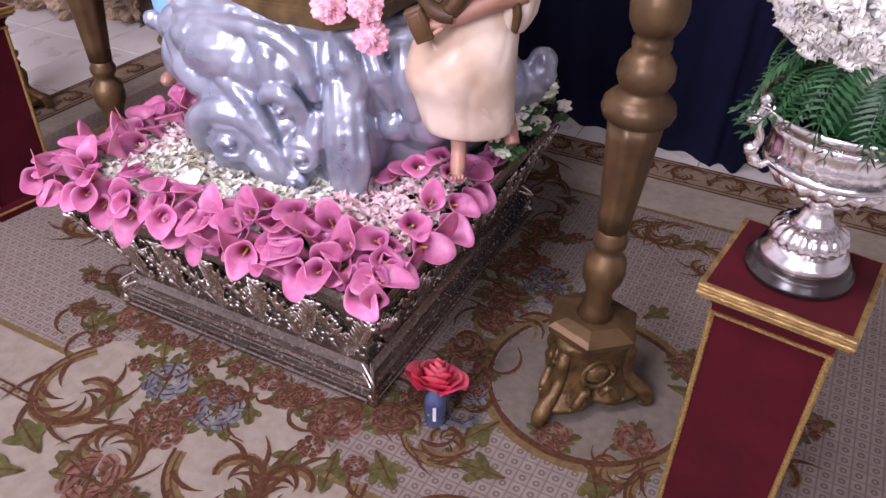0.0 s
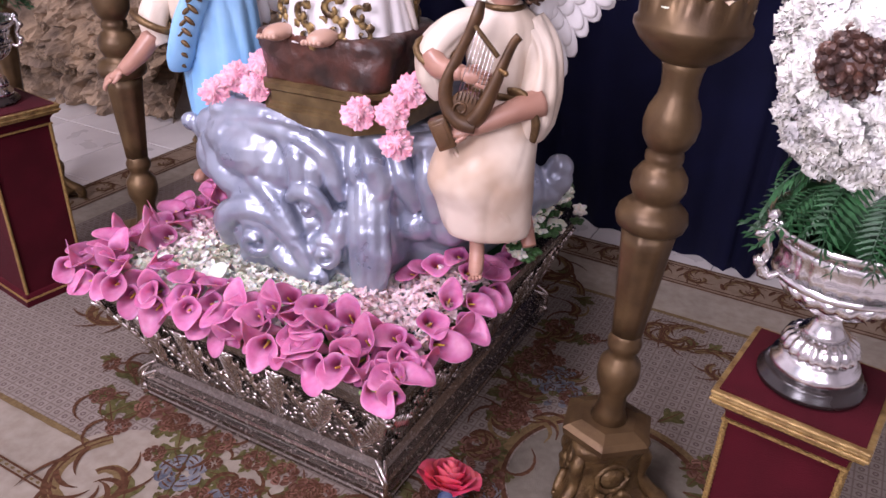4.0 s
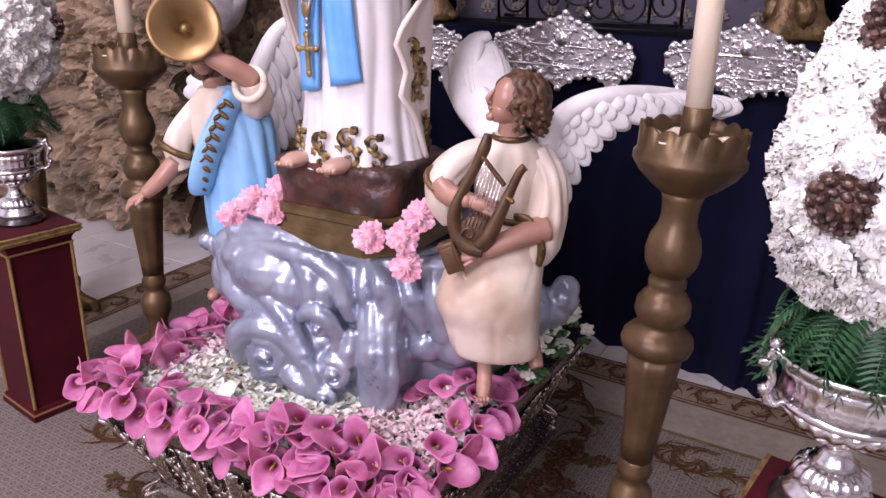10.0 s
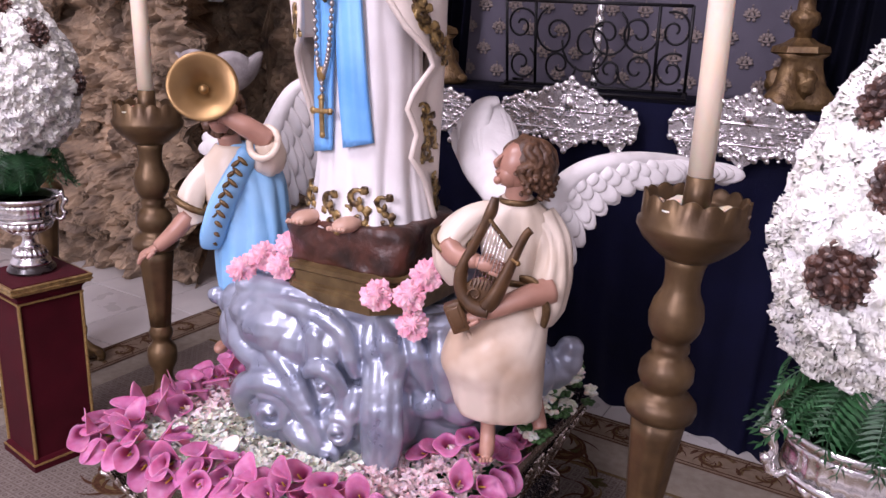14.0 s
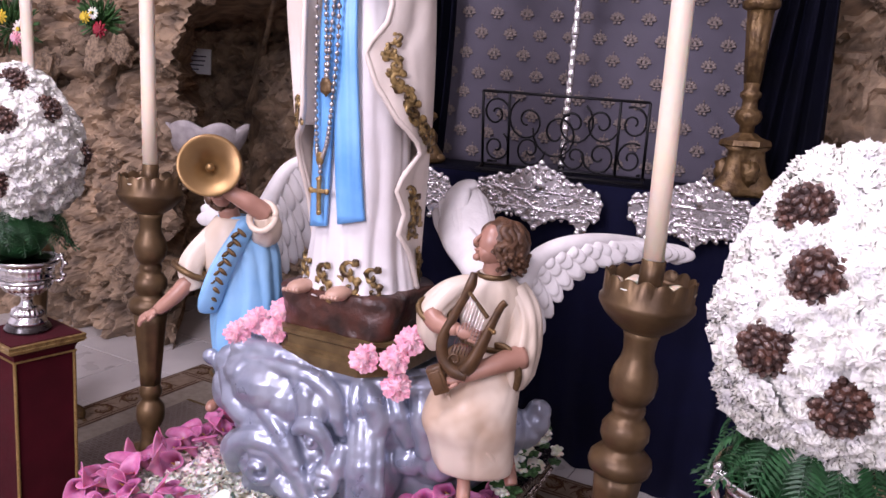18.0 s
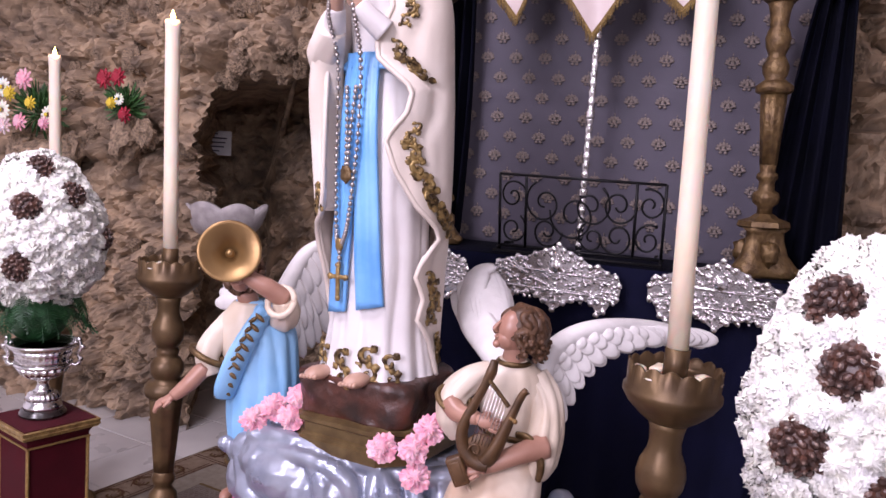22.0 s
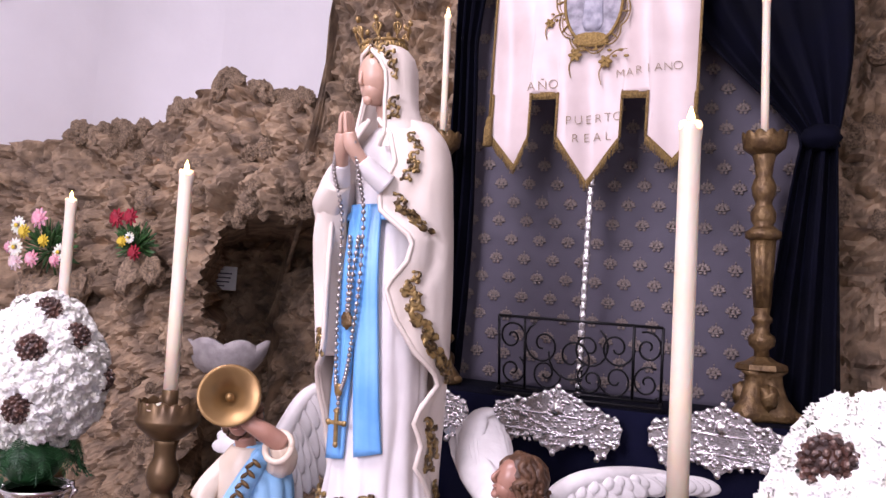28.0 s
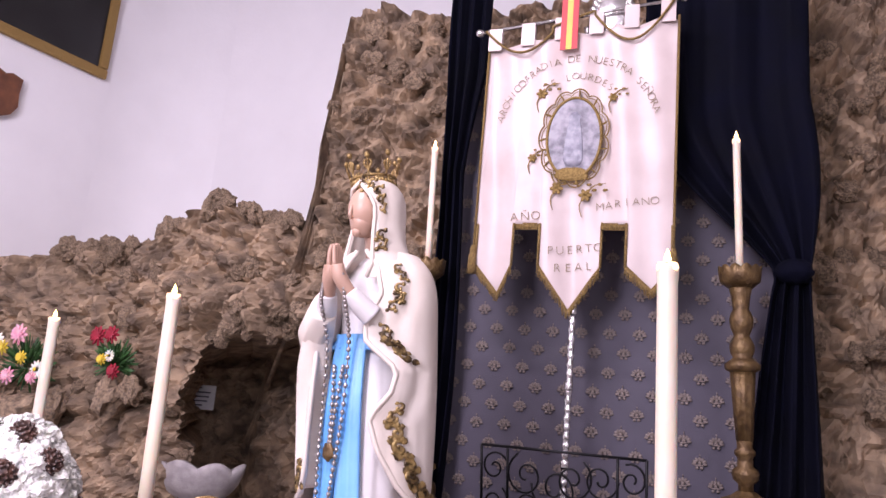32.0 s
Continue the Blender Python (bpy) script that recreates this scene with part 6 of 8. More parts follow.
VEIL = [(2.03, 0.125, 0.105, 0.45), (2.07, 0.108, 0.098, 0.62), (2.11, 0.092, 0.09, 0.74), (2.15, 0.081, 0.084, 0.82), (2.19, 0.076, 0.083, 0.86), (2.225, 0.074, 0.084, 0.84), (2.255, 0.070, 0.083, 0.66), (2.28, 0.061, 0.076, 0.34), (2.30, 0.047, 0.060, 0.08), (2.318, 0.022, 0.028, 0.0)]
vo, vi = [], []
for z, rx, ry, op in VEIL:
    a0, a1 = -math.pi / 2 + max(op, 0.001), 1.5 * math.pi - max(op * 1.6, 0.001)
    o, i2 = [], []
    for i in range(49):
        a = a0 + (a1 - a0) * i / 48
        w = 1 + 0.05 * (abs(math.sin(4 * a + z * 9)) ** 0.7 - 0.6) * max(0, min(1, (2.28 - z) / 0.08)) + 0.05 * math.exp(-(i / 3) ** 2)
        q = HEAD @ Vector((rx * w * math.cos(a), ry * w * math.sin(a), 0))
        q2 = HEAD @ Vector(((rx * w - 0.007) * math.cos(a), (ry * w - 0.007) * math.sin(a), 0))
        lowk = max(0, min(1, (z - 2.05) / 0.08))
        o.append(bm.verts.new((q.x - 0.010 * lowk, q.y + 0.016 - 0.028 * lowk, z)))
        i2.append(bm.verts.new((q2.x - 0.010 * lowk, q2.y + 0.016 - 0.028 * lowk, z)))
    vo.append(o)
    vi.append(i2)
grid_faces(bm, vo, False, 1)
grid_faces(bm, [list(reversed(r)) for r in vi], False, 1)
for j in range(len(vo) - 1):
    for e in (0, -1):
        bm.faces.new((vo[j][e], vi[j][e], vi[j + 1][e], vo[j + 1][e])).material_index = 1
bm.faces.new(vo[-1]).material_index = 1
for e in (0, -1):
    tube(bm, [vo[j][e].co * 1.0 for j in range(9)], 0.0055, 8, 1)
for a, z, s in ((-0.55, 2.23, 0.045), (-0.62, 2.252, 0.05), (-0.86, 2.272, 0.05), (-1.15, 2.288, 0.045), (-1.5, 2.296, 0.04), (-0.55, 2.13, 0.05)):
    row = min(VEIL, key=lambda r: abs(r[0] - z))
    q = HEAD @ Vector((row[1] * 1.03 * math.cos(a), row[2] * 1.03 * math.sin(a), 0))
    scroll_ornament(bm, Vector((q.x - 0.010, q.y - 0.012, z)), HEAD @ Vector((-math.sin(a), math.cos(a), 0)), (0, 0, 1), s, 4, HEAD @ Vector((math.cos(a), math.sin(a), 0.3)))
virgin = tagged(part("statue", bm, MATS), "painted statue in white robe, ivory mantle and blue sash, hands joined", "statue")
virgin.matrix_basis = STATUE

# crown
crown = thing("crown", STATUE @ pose(-0.030, -0.005, 2.292, 6, -3, -22), "gold openwork crown with pearls on the statue's head", "crown")
bm = bmesh.new()
for z, r in ((0.0, 0.058), (0.028, 0.062)):
    tube(bm, [(r * math.cos(k * 0.1963), r * math.sin(k * 0.1963), z) for k in range(33)], 0.0045, 8)
for k in range(40):
    a = k * 2 * math.pi / 40
    blob(bm, (0.060 * math.cos(a), 0.060 * math.sin(a), 0.014 + 0.004 * (k % 2)), (0.005, 0.005, 0.009), seg=7, ring=5)
part("band", bm, M_GOLD, crown)
for k in range(8):
    a = k * math.pi / 4
    bm = bmesh.new()
    c, s = math.cos(a), math.sin(a)
    limb(bm, [(0.062 * c, 0.062 * s, 0.028), (0.069 * c, 0.069 * s, 0.05), (0.074 * c, 0.074 * s, 0.072)], [0.004, 0.003, 0.003], 7)
    for o in (-1, 1):
        t = (-s * o, c * o)
        limb(bm, [(0.066 * c, 0.066 * s, 0.04), (0.071 * c + 0.010 * t[0], 0.071 * s + 0.010 * t[1], 0.06), (0.073 * c + 0.004 * t[0], 0.073 * s + 0.004 * t[1], 0.068)], [0.003, 0.004, 0.0025], 7)
    blob(bm, (0.075 * c, 0.075 * s, 0.08 if k % 2 else 0.088), (0.0075, 0.0075, 0.009), seg=9, ring=6, bumpy=0.4)
    part("finial", bm, M_GOLD, crown)

# rosary over the joined hands
rosary = thing("rosary", STATUE, "long grey bead rosary with gold crucifix on the statue", "rosary")
bm = bmesh.new()
blob(bm, (0, 0, 0), (0.0058, 0.0058, 0.0066), seg=10, ring=7)
me = bpy.data.meshes.new("bead")
bm.to_mesh(me)
bm.free()
me.materials.append(material("steel_bead", rgb(0.42, 0.38, 0.36), 0.3, 0.85, rgb(0.25, 0.2, 0.17), 30))
me.polygons.foreach_set("use_smooth", [True] * len(me.polygons))


def strand(pts, n):
    path = smooth_path(pts, 12)
    for k in range(n):
        t = k / (n - 1) * (len(path) - 1)
        a = min(int(t), len(path) - 2)
        b = new("bead", me)
        b.parent = rosary
        b.location = path[a].lerp(path[a + 1], t - a)
    bm = bmesh.new()
    tube(bm, path, 0.0013, 5)
    part("cord", bm, M_GILT, rosary)


R = lambda x, z, l=0.024: tuple(robe_at(x, z, l))
strand([(-0.030, -0.186, 2.0), (-0.045, -0.17, 1.95), R(-0.052, 1.86, 0.05), R(-0.058, 1.70), R(-0.050, 1.57), R(-0.040, 1.45), R(-0.032, 1.425)], 46)
strand([(0.028, -0.188, 2.02), (0.030, -0.17, 1.95), R(0.024, 1.86, 0.05), R(0.016, 1.70), R(0.008, 1.57), R(-0.004, 1.47), R(-0.020, 1.425)], 46)
strand([R(-0.026, 1.415), R(-0.026, 1.37)], 5)
strand([R(-0.030, 1.80), R(-0.018, 1.70), R(-0.014, 1.61)], 14)
strand([R(0.0, 1.80), R(-0.006, 1.70), R(-0.010, 1.61)], 14)
bm = bmesh.new()
p = robe_at(-0.026, 1.425, 0.026)
blob(bm, p, (0.012, 0.005, 0.016), bumpy=0.3)
part("centre_medal", bm, M_GOLD, rosary)
bm = bmesh.new()
p = robe_at(-0.012, 1.595, 0.026)
blob(bm, p, (0.017, 0.006, 0.021), bumpy=0.3)
part("reliquary_medal", bm, M_GILT, rosary, "brown and gold medal")
bm = bmesh.new()
p = robe_at(-0.026, 1.335, 0.028)
box(bm, p.x - 0.005, p.x + 0.005, p.y - 0.004, p.y + 0.004, 1.295, 1.375, bev=0.002)
box(bm, p.x - 0.024, p.x + 0.024, p.y - 0.004, p.y + 0.004, 1.342, 1.352, bev=0.002)
for dx, dz in ((0, 0.04), (0, -0.04), (-0.024, 0.012), (0.024, 0.012), (0, 0.012)):
    blob(bm, (p.x + dx, p.y, 1.335 + dz), (0.008, 0.006, 0.008), seg=8, ring=6, bumpy=0.4)
part("crucifix", bm, M_GOLD, rosary, "gold crucifix")

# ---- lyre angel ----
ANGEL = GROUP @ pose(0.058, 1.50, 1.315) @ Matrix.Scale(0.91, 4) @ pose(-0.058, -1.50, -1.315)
AM = [M_CREAM, M_SKIN, M_HAIR, M_WING, M_GILT, M_PALEBLUE, M_ROBE]
bm = bmesh.new()
loft(bm, spread([(0.085, 1.525, 0.955, 0.080, 0.072, 0.9, 0.6), (0.082, 1.525, 1.00, 0.074, 0.064, 0.8, 0.9), (0.08, 1.52, 1.06, 0.080, 0.064, 0.8, 1.1), (0.078, 1.515, 1.12, 0.083, 0.058, 0.5, 1.2),
                 (0.078, 1.51, 1.152, 0.074, 0.050, 0.3, 1.3), (0.078, 1.51, 1.178, 0.046, 0.040, 0, 1.3), (0.078, 1.51, 1.19, 0.032, 0.03, 0, 1.3)], 6), 0, 96, 10, 0.06)
loft(bm, spread([(0.068, 1.480, 0.652, 0.092, 0.072, 0.7, 3.3), (0.068, 1.478, 0.664, 0.107, 0.086, 0.9, 3.2), (0.058, 1.474, 0.735, 0.116, 0.096, 0.8, 2.9), (0.047, 1.468, 0.79, 0.124, 0.104, 0.6, 2.6), (0.054, 1.474, 0.85, 0.117, 0.102, 0.5, 2.3),
                 (0.068, 1.492, 0.90, 0.104, 0.092, 0.5, 2.0), (0.078, 1.51, 0.945, 0.090, 0.080, 0.6, 1.5), (0.085, 1.522, 0.985, 0.080, 0.068, 0.6, 1.0)], 7), 6, 112, 5, 0.045)
limb(bm, [(-0.015, 1.410, 0.885), (0.045, 1.386, 0.81), (0.108, 1.400, 0.735), (0.145, 1.425, 0.675)], [0.004, 0.014, 0.014, 0.005], 12, 6)
limb(bm, [(0.125, 1.430, 0.86), (0.150, 1.432, 0.77), (0.150, 1.436, 0.68)], [0.004, 0.013, 0.006], 12, 6)
tube(bm, [(0.083 + 0.080 * math.cos(a), 1.523 + 0.070 * math.sin(a), 0.992 - 0.008 * math.cos(a)) for a in [k * 0.2618 for k in range(25)]], 0.010, 8, 4, 0.6)
limb(bm, [(0.045, 1.44, 0.70), (0.050, 1.43, 0.635), (0.052, 1.416, 0.602), (0.053, 1.392, 0.586), (0.054, 1.366, 0.580)], [0.023, 0.018, 0.019, 0.018, 0.010], 14, 1)
for k in range(4):
    blob(bm, (0.042 + 0.008 * k, 1.358 + 0.003 * k, 0.580), (0.005, 0.009, 0.006), 1, 8, 6)
limb(bm, [(0.150, 1.50, 0.70), (0.168, 1.49, 0.64), (0.176, 1.475, 0.615)], [0.022, 0.019, 0.017], 12, 1)
# sleeves and arms
drape(bm, [(0.02, 1.51, 1.145), (-0.03, 1.485, 1.125), (-0.066, 1.46, 1.085), (-0.064, 1.455, 1.03), (-0.044, 1.46, 0.985)], [0.030, 0.035, 0.038, 0.038, 0.024], 36, 0, 0.9, 7, 0.24, 1)
tube(bm, [(-0.062 + 0.042 * math.cos(k * 0.4), 1.445 + 0.028 * math.sin(k * 0.4), 1.082 + 0.022 * math.sin(k * 0.4) - 0.012 * math.cos(k * 0.4)) for k in range(17)], 0.008, 8, 4)
limb(bm, [(-0.07, 1.44, 1.075), (-0.045, 1.415, 1.058), (0.005, 1.385, 1.06)], [0.028, 0.025, 0.016], 14, 1)
hand(bm, (0.0, 1.385, 1.06), (1, -0.1, -0.25), (0, -1, 0.3), 1.0, 1)
drape(bm, [(0.135, 1.51, 1.15), (0.168, 1.50, 1.09), (0.172, 1.485, 1.01), (0.160, 1.475, 0.94), (0.150, 1.47, 0.895)], [0.030, 0.040, 0.046, 0.048, 0.030], 40, 0, 0.85, 7, 0.26, 4)
limb(bm, [(0.100, 1.455, 1.005), (0.128, 1.445, 1.003), (0.150, 1.437, 0.98), (0.163, 1.435, 0.94), (0.160, 1.44, 0.90)], [0.007, 0.009, 0.009, 0.009, 0.006], 8, 4, 2.0)
limb(bm, [(0.17, 1.455, 0.985), (0.11, 1.42, 0.97), (0.045, 1.395, 0.945), (0.02, 1.39, 0.935)], [0.034, 0.026, 0.02, 0.016], 14, 1)
hand(bm, (0.025, 1.388, 0.935), (-1, -0.1, -0.2), (0, -0.5, 0.9), 1.0, 1)
# neck, head, hair
limb(bm, [(0.078, 1.51, 1.16), (0.078, 1.50, 1.20), (0.082, 1.50, 1.235)], [0.036, 0.029, 0.03], 14, 1)
tube(bm, [(0.078 + 0.040 * math.cos(k * 0.3491), 1.505 + 0.038 * math.sin(k * 0.3491), 1.178) for k in range(19)], 0.007, 8, 4)
AH = Matrix.Rotation(radians(-62), 3, "Z") @ Matrix.Rotation(radians(-14), 3, "X")
ac = Vector((0.079, 1.495, 1.262))
blob(bm, ac, (0.041, 0.052, 0.056), 1, 24, 18, AH)
blob(bm, ac + AH @ Vector((0, -0.018, -0.026)), (0.030, 0.032, 0.030), 1, 16, 12, AH)
blob(bm, ac + AH @ Vector((0, -0.044, -0.046)), (0.011, 0.010, 0.010), 1, 12, 8, AH)
limb(bm, [ac + AH @ Vector((0, -0.050, 0.012)), ac + AH @ Vector((0, -0.061, -0.008)), ac + AH @ Vector((0, -0.051, -0.015))], [0.004, 0.0065, 0.005], 8, 1)
blob(bm, ac + AH @ Vector((0, -0.050, -0.028)), (0.010, 0.005, 0.004), 1, 10, 6, AH)
rn = random.Random(41)
blob(bm, ac + AH @ Vector((0, 0.012, 0.014)), (0.047, 0.053, 0.053), 2, 20, 14, AH, 0.12)
for k in range(34):
    az = radians(-90 + 70 + 220 * (k % 17) / 16)
    lay = k // 17
    pts = []
    for q in range(9):
        f = q / 8
        rr = 0.016 + 0.040 * math.sin(min(1, f * 1.6) * math.pi / 2) + 0.016 * max(0, f - 0.5)
        wob = 0.20 * math.sin(f * 11 + k * 1.7)
        pts.append(ac + AH @ Vector((rr * math.cos(az + wob), rr * 1.10 * math.sin(az + wob) + 0.012, 0.062 - 0.016 * lay - 0.10 * f ** 1.3 * (0.72 + 0.12 * (k % 3)))))
    limb(bm, pts, [0.008, 0.012, 0.011, 0.013, 0.010, 0.012, 0.009, 0.010, 0.005], 7, 2, 1, 2)
    end = pts[-1]
    tube(bm, [end + AH @ Vector((0.010 * math.cos(az + j * 0.8), 0.010 * math.sin(az + j * 0.8), 0.004 - 0.002 * j)) for j in range(8)], lerp_list([0.007, 0.006, 0.003], 8), 6, 2)
# wings
for k in range(9):
    t = k / 8
    tip = (-0.125 + 0.15 * t, 1.90, 1.16 + 0.20 * math.sin(0.6 + t * 1.7))
    feather(bm, (0.055 - 0.02 * t, 1.62, 1.12 + 0.03 * t), tip, 0.085, (0.3, -0.9, 0.2), 3)
for k in range(7):
    t = k / 6
    feather(bm, (0.05, 1.66, 1.14), (-0.09 + 0.11 * t, 1.84, 1.20 + 0.09 * t), 0.06, (0.3, -0.9, 0.2), 3)
limb(bm, [(0.06, 1.58, 1.12), (0.02, 1.66, 1.17), (-0.06, 1.80, 1.24), (-0.055, 1.88, 1.34), (-0.01, 1.90, 1.365)], [0.03, 0.05, 0.055, 0.045, 0.02], 12, 3, 0.5)
ARC = smooth_path([(0.15, 1.56, 1.14), (0.185, 1.60, 1.205), (0.255, 1.64, 1.245), (0.36, 1.70, 1.258), (0.485, 1.80, 1.242), (0.575, 1.855, 1.215)], 8)
for row, (ln, w, shift) in enumerate(((0.165, 0.056, 0.0), (0.115, 0.048, -0.008), (0.070, 0.042, -0.016), (0.04, 0.036, -0.022))):
    for k in range(15):
        t = k / 14
        a = ARC[int(t * (len(ARC) - 1))]
        droop = Vector((0.35 + 1.1 * t, 0.28 * t, -1.0 + 0.92 * t)).normalized()
        l2 = ln * (1.0 - 0.35 * math.sin(t * math.pi) * (1 if row == 0 else 0.3))
        if t > 0.9:
            l2 *= 0.35
        feather(bm, a + Vector((0, shift, -0.01)), a + droop * l2 + Vector((0, shift, 0)), w, (0.25, -0.95, 0.15), 3)
tube(bm, ARC, lerp_list([0.03, 0.028, 0.024, 0.02, 0.012], len(ARC)), 12, 3)
angel = tagged(part("angel_statue", bm, AM), "painted angel statue in cream robe with lyre, sitting on cloud", "statue")
angel.matrix_basis = ANGEL

M_LYRE = material("gilt_brown_wood", rgb(0.13, 0.065, 0.024), 0.45, 0.15, rgb(0.06, 0.03, 0.012), 16, coat=0.15)
lyre = thing("lyre", ANGEL, "brown and gilt wooden lyre held by the angel statue", "lyre")
bm = bmesh.new()
limb(bm, [(0.036, 1.380, 0.950), (0.002, 1.378, 0.958), (-0.026, 1.380, 0.990), (-0.030, 1.382, 1.035), (-0.006, 1.385, 1.095), (0.014, 1.388, 1.140), (0.028, 1.391, 1.175), (0.034, 1.394, 1.205)], [0.022, 0.021, 0.018, 0.016, 0.013, 0.013, 0.016, 0.010], 14, 0, 0.75)
part("left_arm", bm, M_LYRE, lyre)
bm = bmesh.new()
limb(bm, [(0.030, 1.380, 0.955), (0.048, 1.378, 0.982), (0.070, 1.380, 1.035), (0.091, 1.384, 1.092), (0.106, 1.386, 1.128), (0.116, 1.386, 1.140)], [0.022, 0.021, 0.016, 0.012, 0.011, 0.011], 14, 0, 0.75)
part("right_arm", bm, M_LYRE, lyre)
bm = bmesh.new()
blob(bm, (0.018, 1.384, 0.985), (0.042, 0.012, 0.040))
tube(bm, [(0.004 + 0.017 * (1 - q / 16) * math.cos(3.6 - q * 0.5), 1.371, 0.985 + 0.019 * (1 - q / 16) * math.sin(3.6 - q * 0.5)) for q in range(13)], 0.0035, 7)
part("sound_box", bm, M_LYRE, lyre)
bm = bmesh.new()
box(bm, -0.020, 0.020, -0.016, 0.016, -0.036, 0.036, bev=0.004)
box(bm, -0.013, 0.013, -0.0185, -0.014, -0.026, 0.026, bev=0.002)
bmesh.ops.transform(bm, matrix=pose(-0.034, 1.378, 0.928) @ Matrix.Rotation(radians(-24), 4, "Y"), verts=bm.verts)
part("foot_block", bm, M_LYRE, lyre)
bm = bmesh.new()
limb(bm, [(0.022, 1.384, 1.160), (0.050, 1.382, 1.128), (0.076, 1.380, 1.098)], [0.006, 0.006, 0.006], 8)
part("crossbar", bm, M_GILT, lyre)
bm = bmesh.new()
limb(bm, [(0.080, 1.372, 1.074), (0.092, 1.364, 1.070)], [0.004, 0.004], 8)
blob(bm, (0.094, 1.362, 1.069), (0.0065, 0.0065, 0.0065), seg=10, ring=7)
part("peg", bm, M_BELL, lyre, "small brass peg")
for k in range(7):
    bm = bmesh.new()
    tube(bm, [(-0.006 + 0.008 * k, 1.373, 1.005 - 0.002 * k), (0.030 + 0.0065 * k, 1.378, 1.150 - 0.0075 * k)], 0.0012, 5)
    part("string", bm, M_SILVER, lyre)

# ---- trumpet angel ----
bm = bmesh.new()
B = 5
loft(bm, spread([(-0.645, 1.735, 0.765, 0.036, 0.034, 0.8, 2.2), (-0.637, 1.748, 0.83, 0.058, 0.055, 1.0, 1.6), (-0.625, 1.765, 0.90, 0.084, 0.075, 1.0, 1.0), (-0.622, 1.78, 0.98, 0.097, 0.08, 0.9, 0.6), (-0.625, 1.785, 1.06, 0.095, 0.075, 0.8, 0.9),
                 (-0.635, 1.785, 1.14, 0.096, 0.070, 0.5, 1.1), (-0.65, 1.78, 1.195, 0.080, 0.055, 0.2, 1.2), (-0.66, 1.775, 1.225, 0.04, 0.035, 0, 1.2)], 7), B, 104, 9, 0.07)
loft(bm, spread([(-0.665, 1.772, 1.03, 0.055, 0.062, 0.6, 0), (-0.675, 1.765, 1.10, 0.066, 0.062, 0.5, 0.4), (-0.672, 1.765, 1.17, 0.068, 0.056, 0.3, 0.8), (-0.665, 1.77, 1.22, 0.045, 0.04, 0, 1)], 5), 0, 40, 7, 0.04)
drape(bm, [(-0.575, 1.79, 0.95), (-0.56, 1.765, 0.90), (-0.585, 1.75, 0.84)], [0.05, 0.05, 0.03], 24, B, 1.0, 6, 0.15, 3)
limb(bm, [(-0.648, 1.72, 0.80), (-0.655, 1.715, 0.75), (-0.668, 1.705, 0.715)], [0.022, 0.018, 0.018], 12, 1)
blob(bm, (-0.678, 1.69, 0.695), (0.018, 0.032, 0.016), 1)
tube(bm, [(-0.648 + 0.045 * math.cos(k * 0.4), 1.722 + 0.045 * math.sin(k * 0.4), 0.785) for k in range(17)], 0.007, 8, 4)
# blue stole with gilt leaves
limb(bm, [(-0.60, 1.725, 1.215), (-0.63, 1.70, 1.15), (-0.662, 1.685, 1.08), (-0.69, 1.69, 1.00), (-0.70, 1.70, 0.965)], [0.025, 0.032, 0.034, 0.034, 0.025], 12, B, 0.5)
for k in range(9):
    t = k / 8
    p = Vector((-0.615 - 0.085 * t, 1.692 - 0.022 * math.sin(t * 3), 1.19 - 0.21 * t))
    for q in (-1, 1):
        blob(bm, p + Vector((0.010 * q, -0.004, 0.004 * q)), (0.017, 0.005, 0.006), 4, 8, 6, Matrix.Rotation(0.7 * q, 3, "Y"))
# arms
drape(bm, [(-0.71, 1.77, 1.17), (-0.74, 1.74, 1.125), (-0.758, 1.715, 1.075), (-0.742, 1.71, 1.02)], [0.030, 0.034, 0.034, 0.026], 28, 0, 1.0, 6, 0.15, 1)
tube(bm, [(-0.752 + 0.045 * math.cos(k * 0.4), 1.70 + 0.03 * math.sin(k * 0.4), 1.075 - 0.02 * math.cos(k * 0.4)) for k in range(17)], 0.009, 8, 4)
limb(bm, [(-0.755, 1.70, 1.045), (-0.79, 1.68, 1.00), (-0.83, 1.665, 0.962)], [0.024, 0.022, 0.015], 12, 1)
hand(bm, (-0.825, 1.665, 0.965), (-0.8, -0.2, -0.45), (0, -0.3, 1), 0.95, 1)
drape(bm, [(-0.585, 1.77, 1.18), (-0.552, 1.73, 1.19), (-0.54, 1.705, 1.22), (-0.545, 1.69, 1.25)], [0.030, 0.036, 0.036, 0.030], 28, 0, 1.0, 6, 0.15, 2)
tube(bm, [(-0.545 + 0.035 * math.cos(k * 0.4), 1.675 + 0.02 * math.sin(k * 0.4), 1.245 + 0.035 * math.sin(k * 0.4)) for k in range(17)], 0.009, 8, 0)
limb(bm, [(-0.54, 1.69, 1.25), (-0.585, 1.66, 1.285), (-0.635, 1.645, 1.31)], [0.027, 0.025, 0.017], 12, 1)
hand(bm, (-0.63, 1.648, 1.30), (-0.9, -0.2, 0.25), (0, -0.6, 0.8), 0.95, 1)
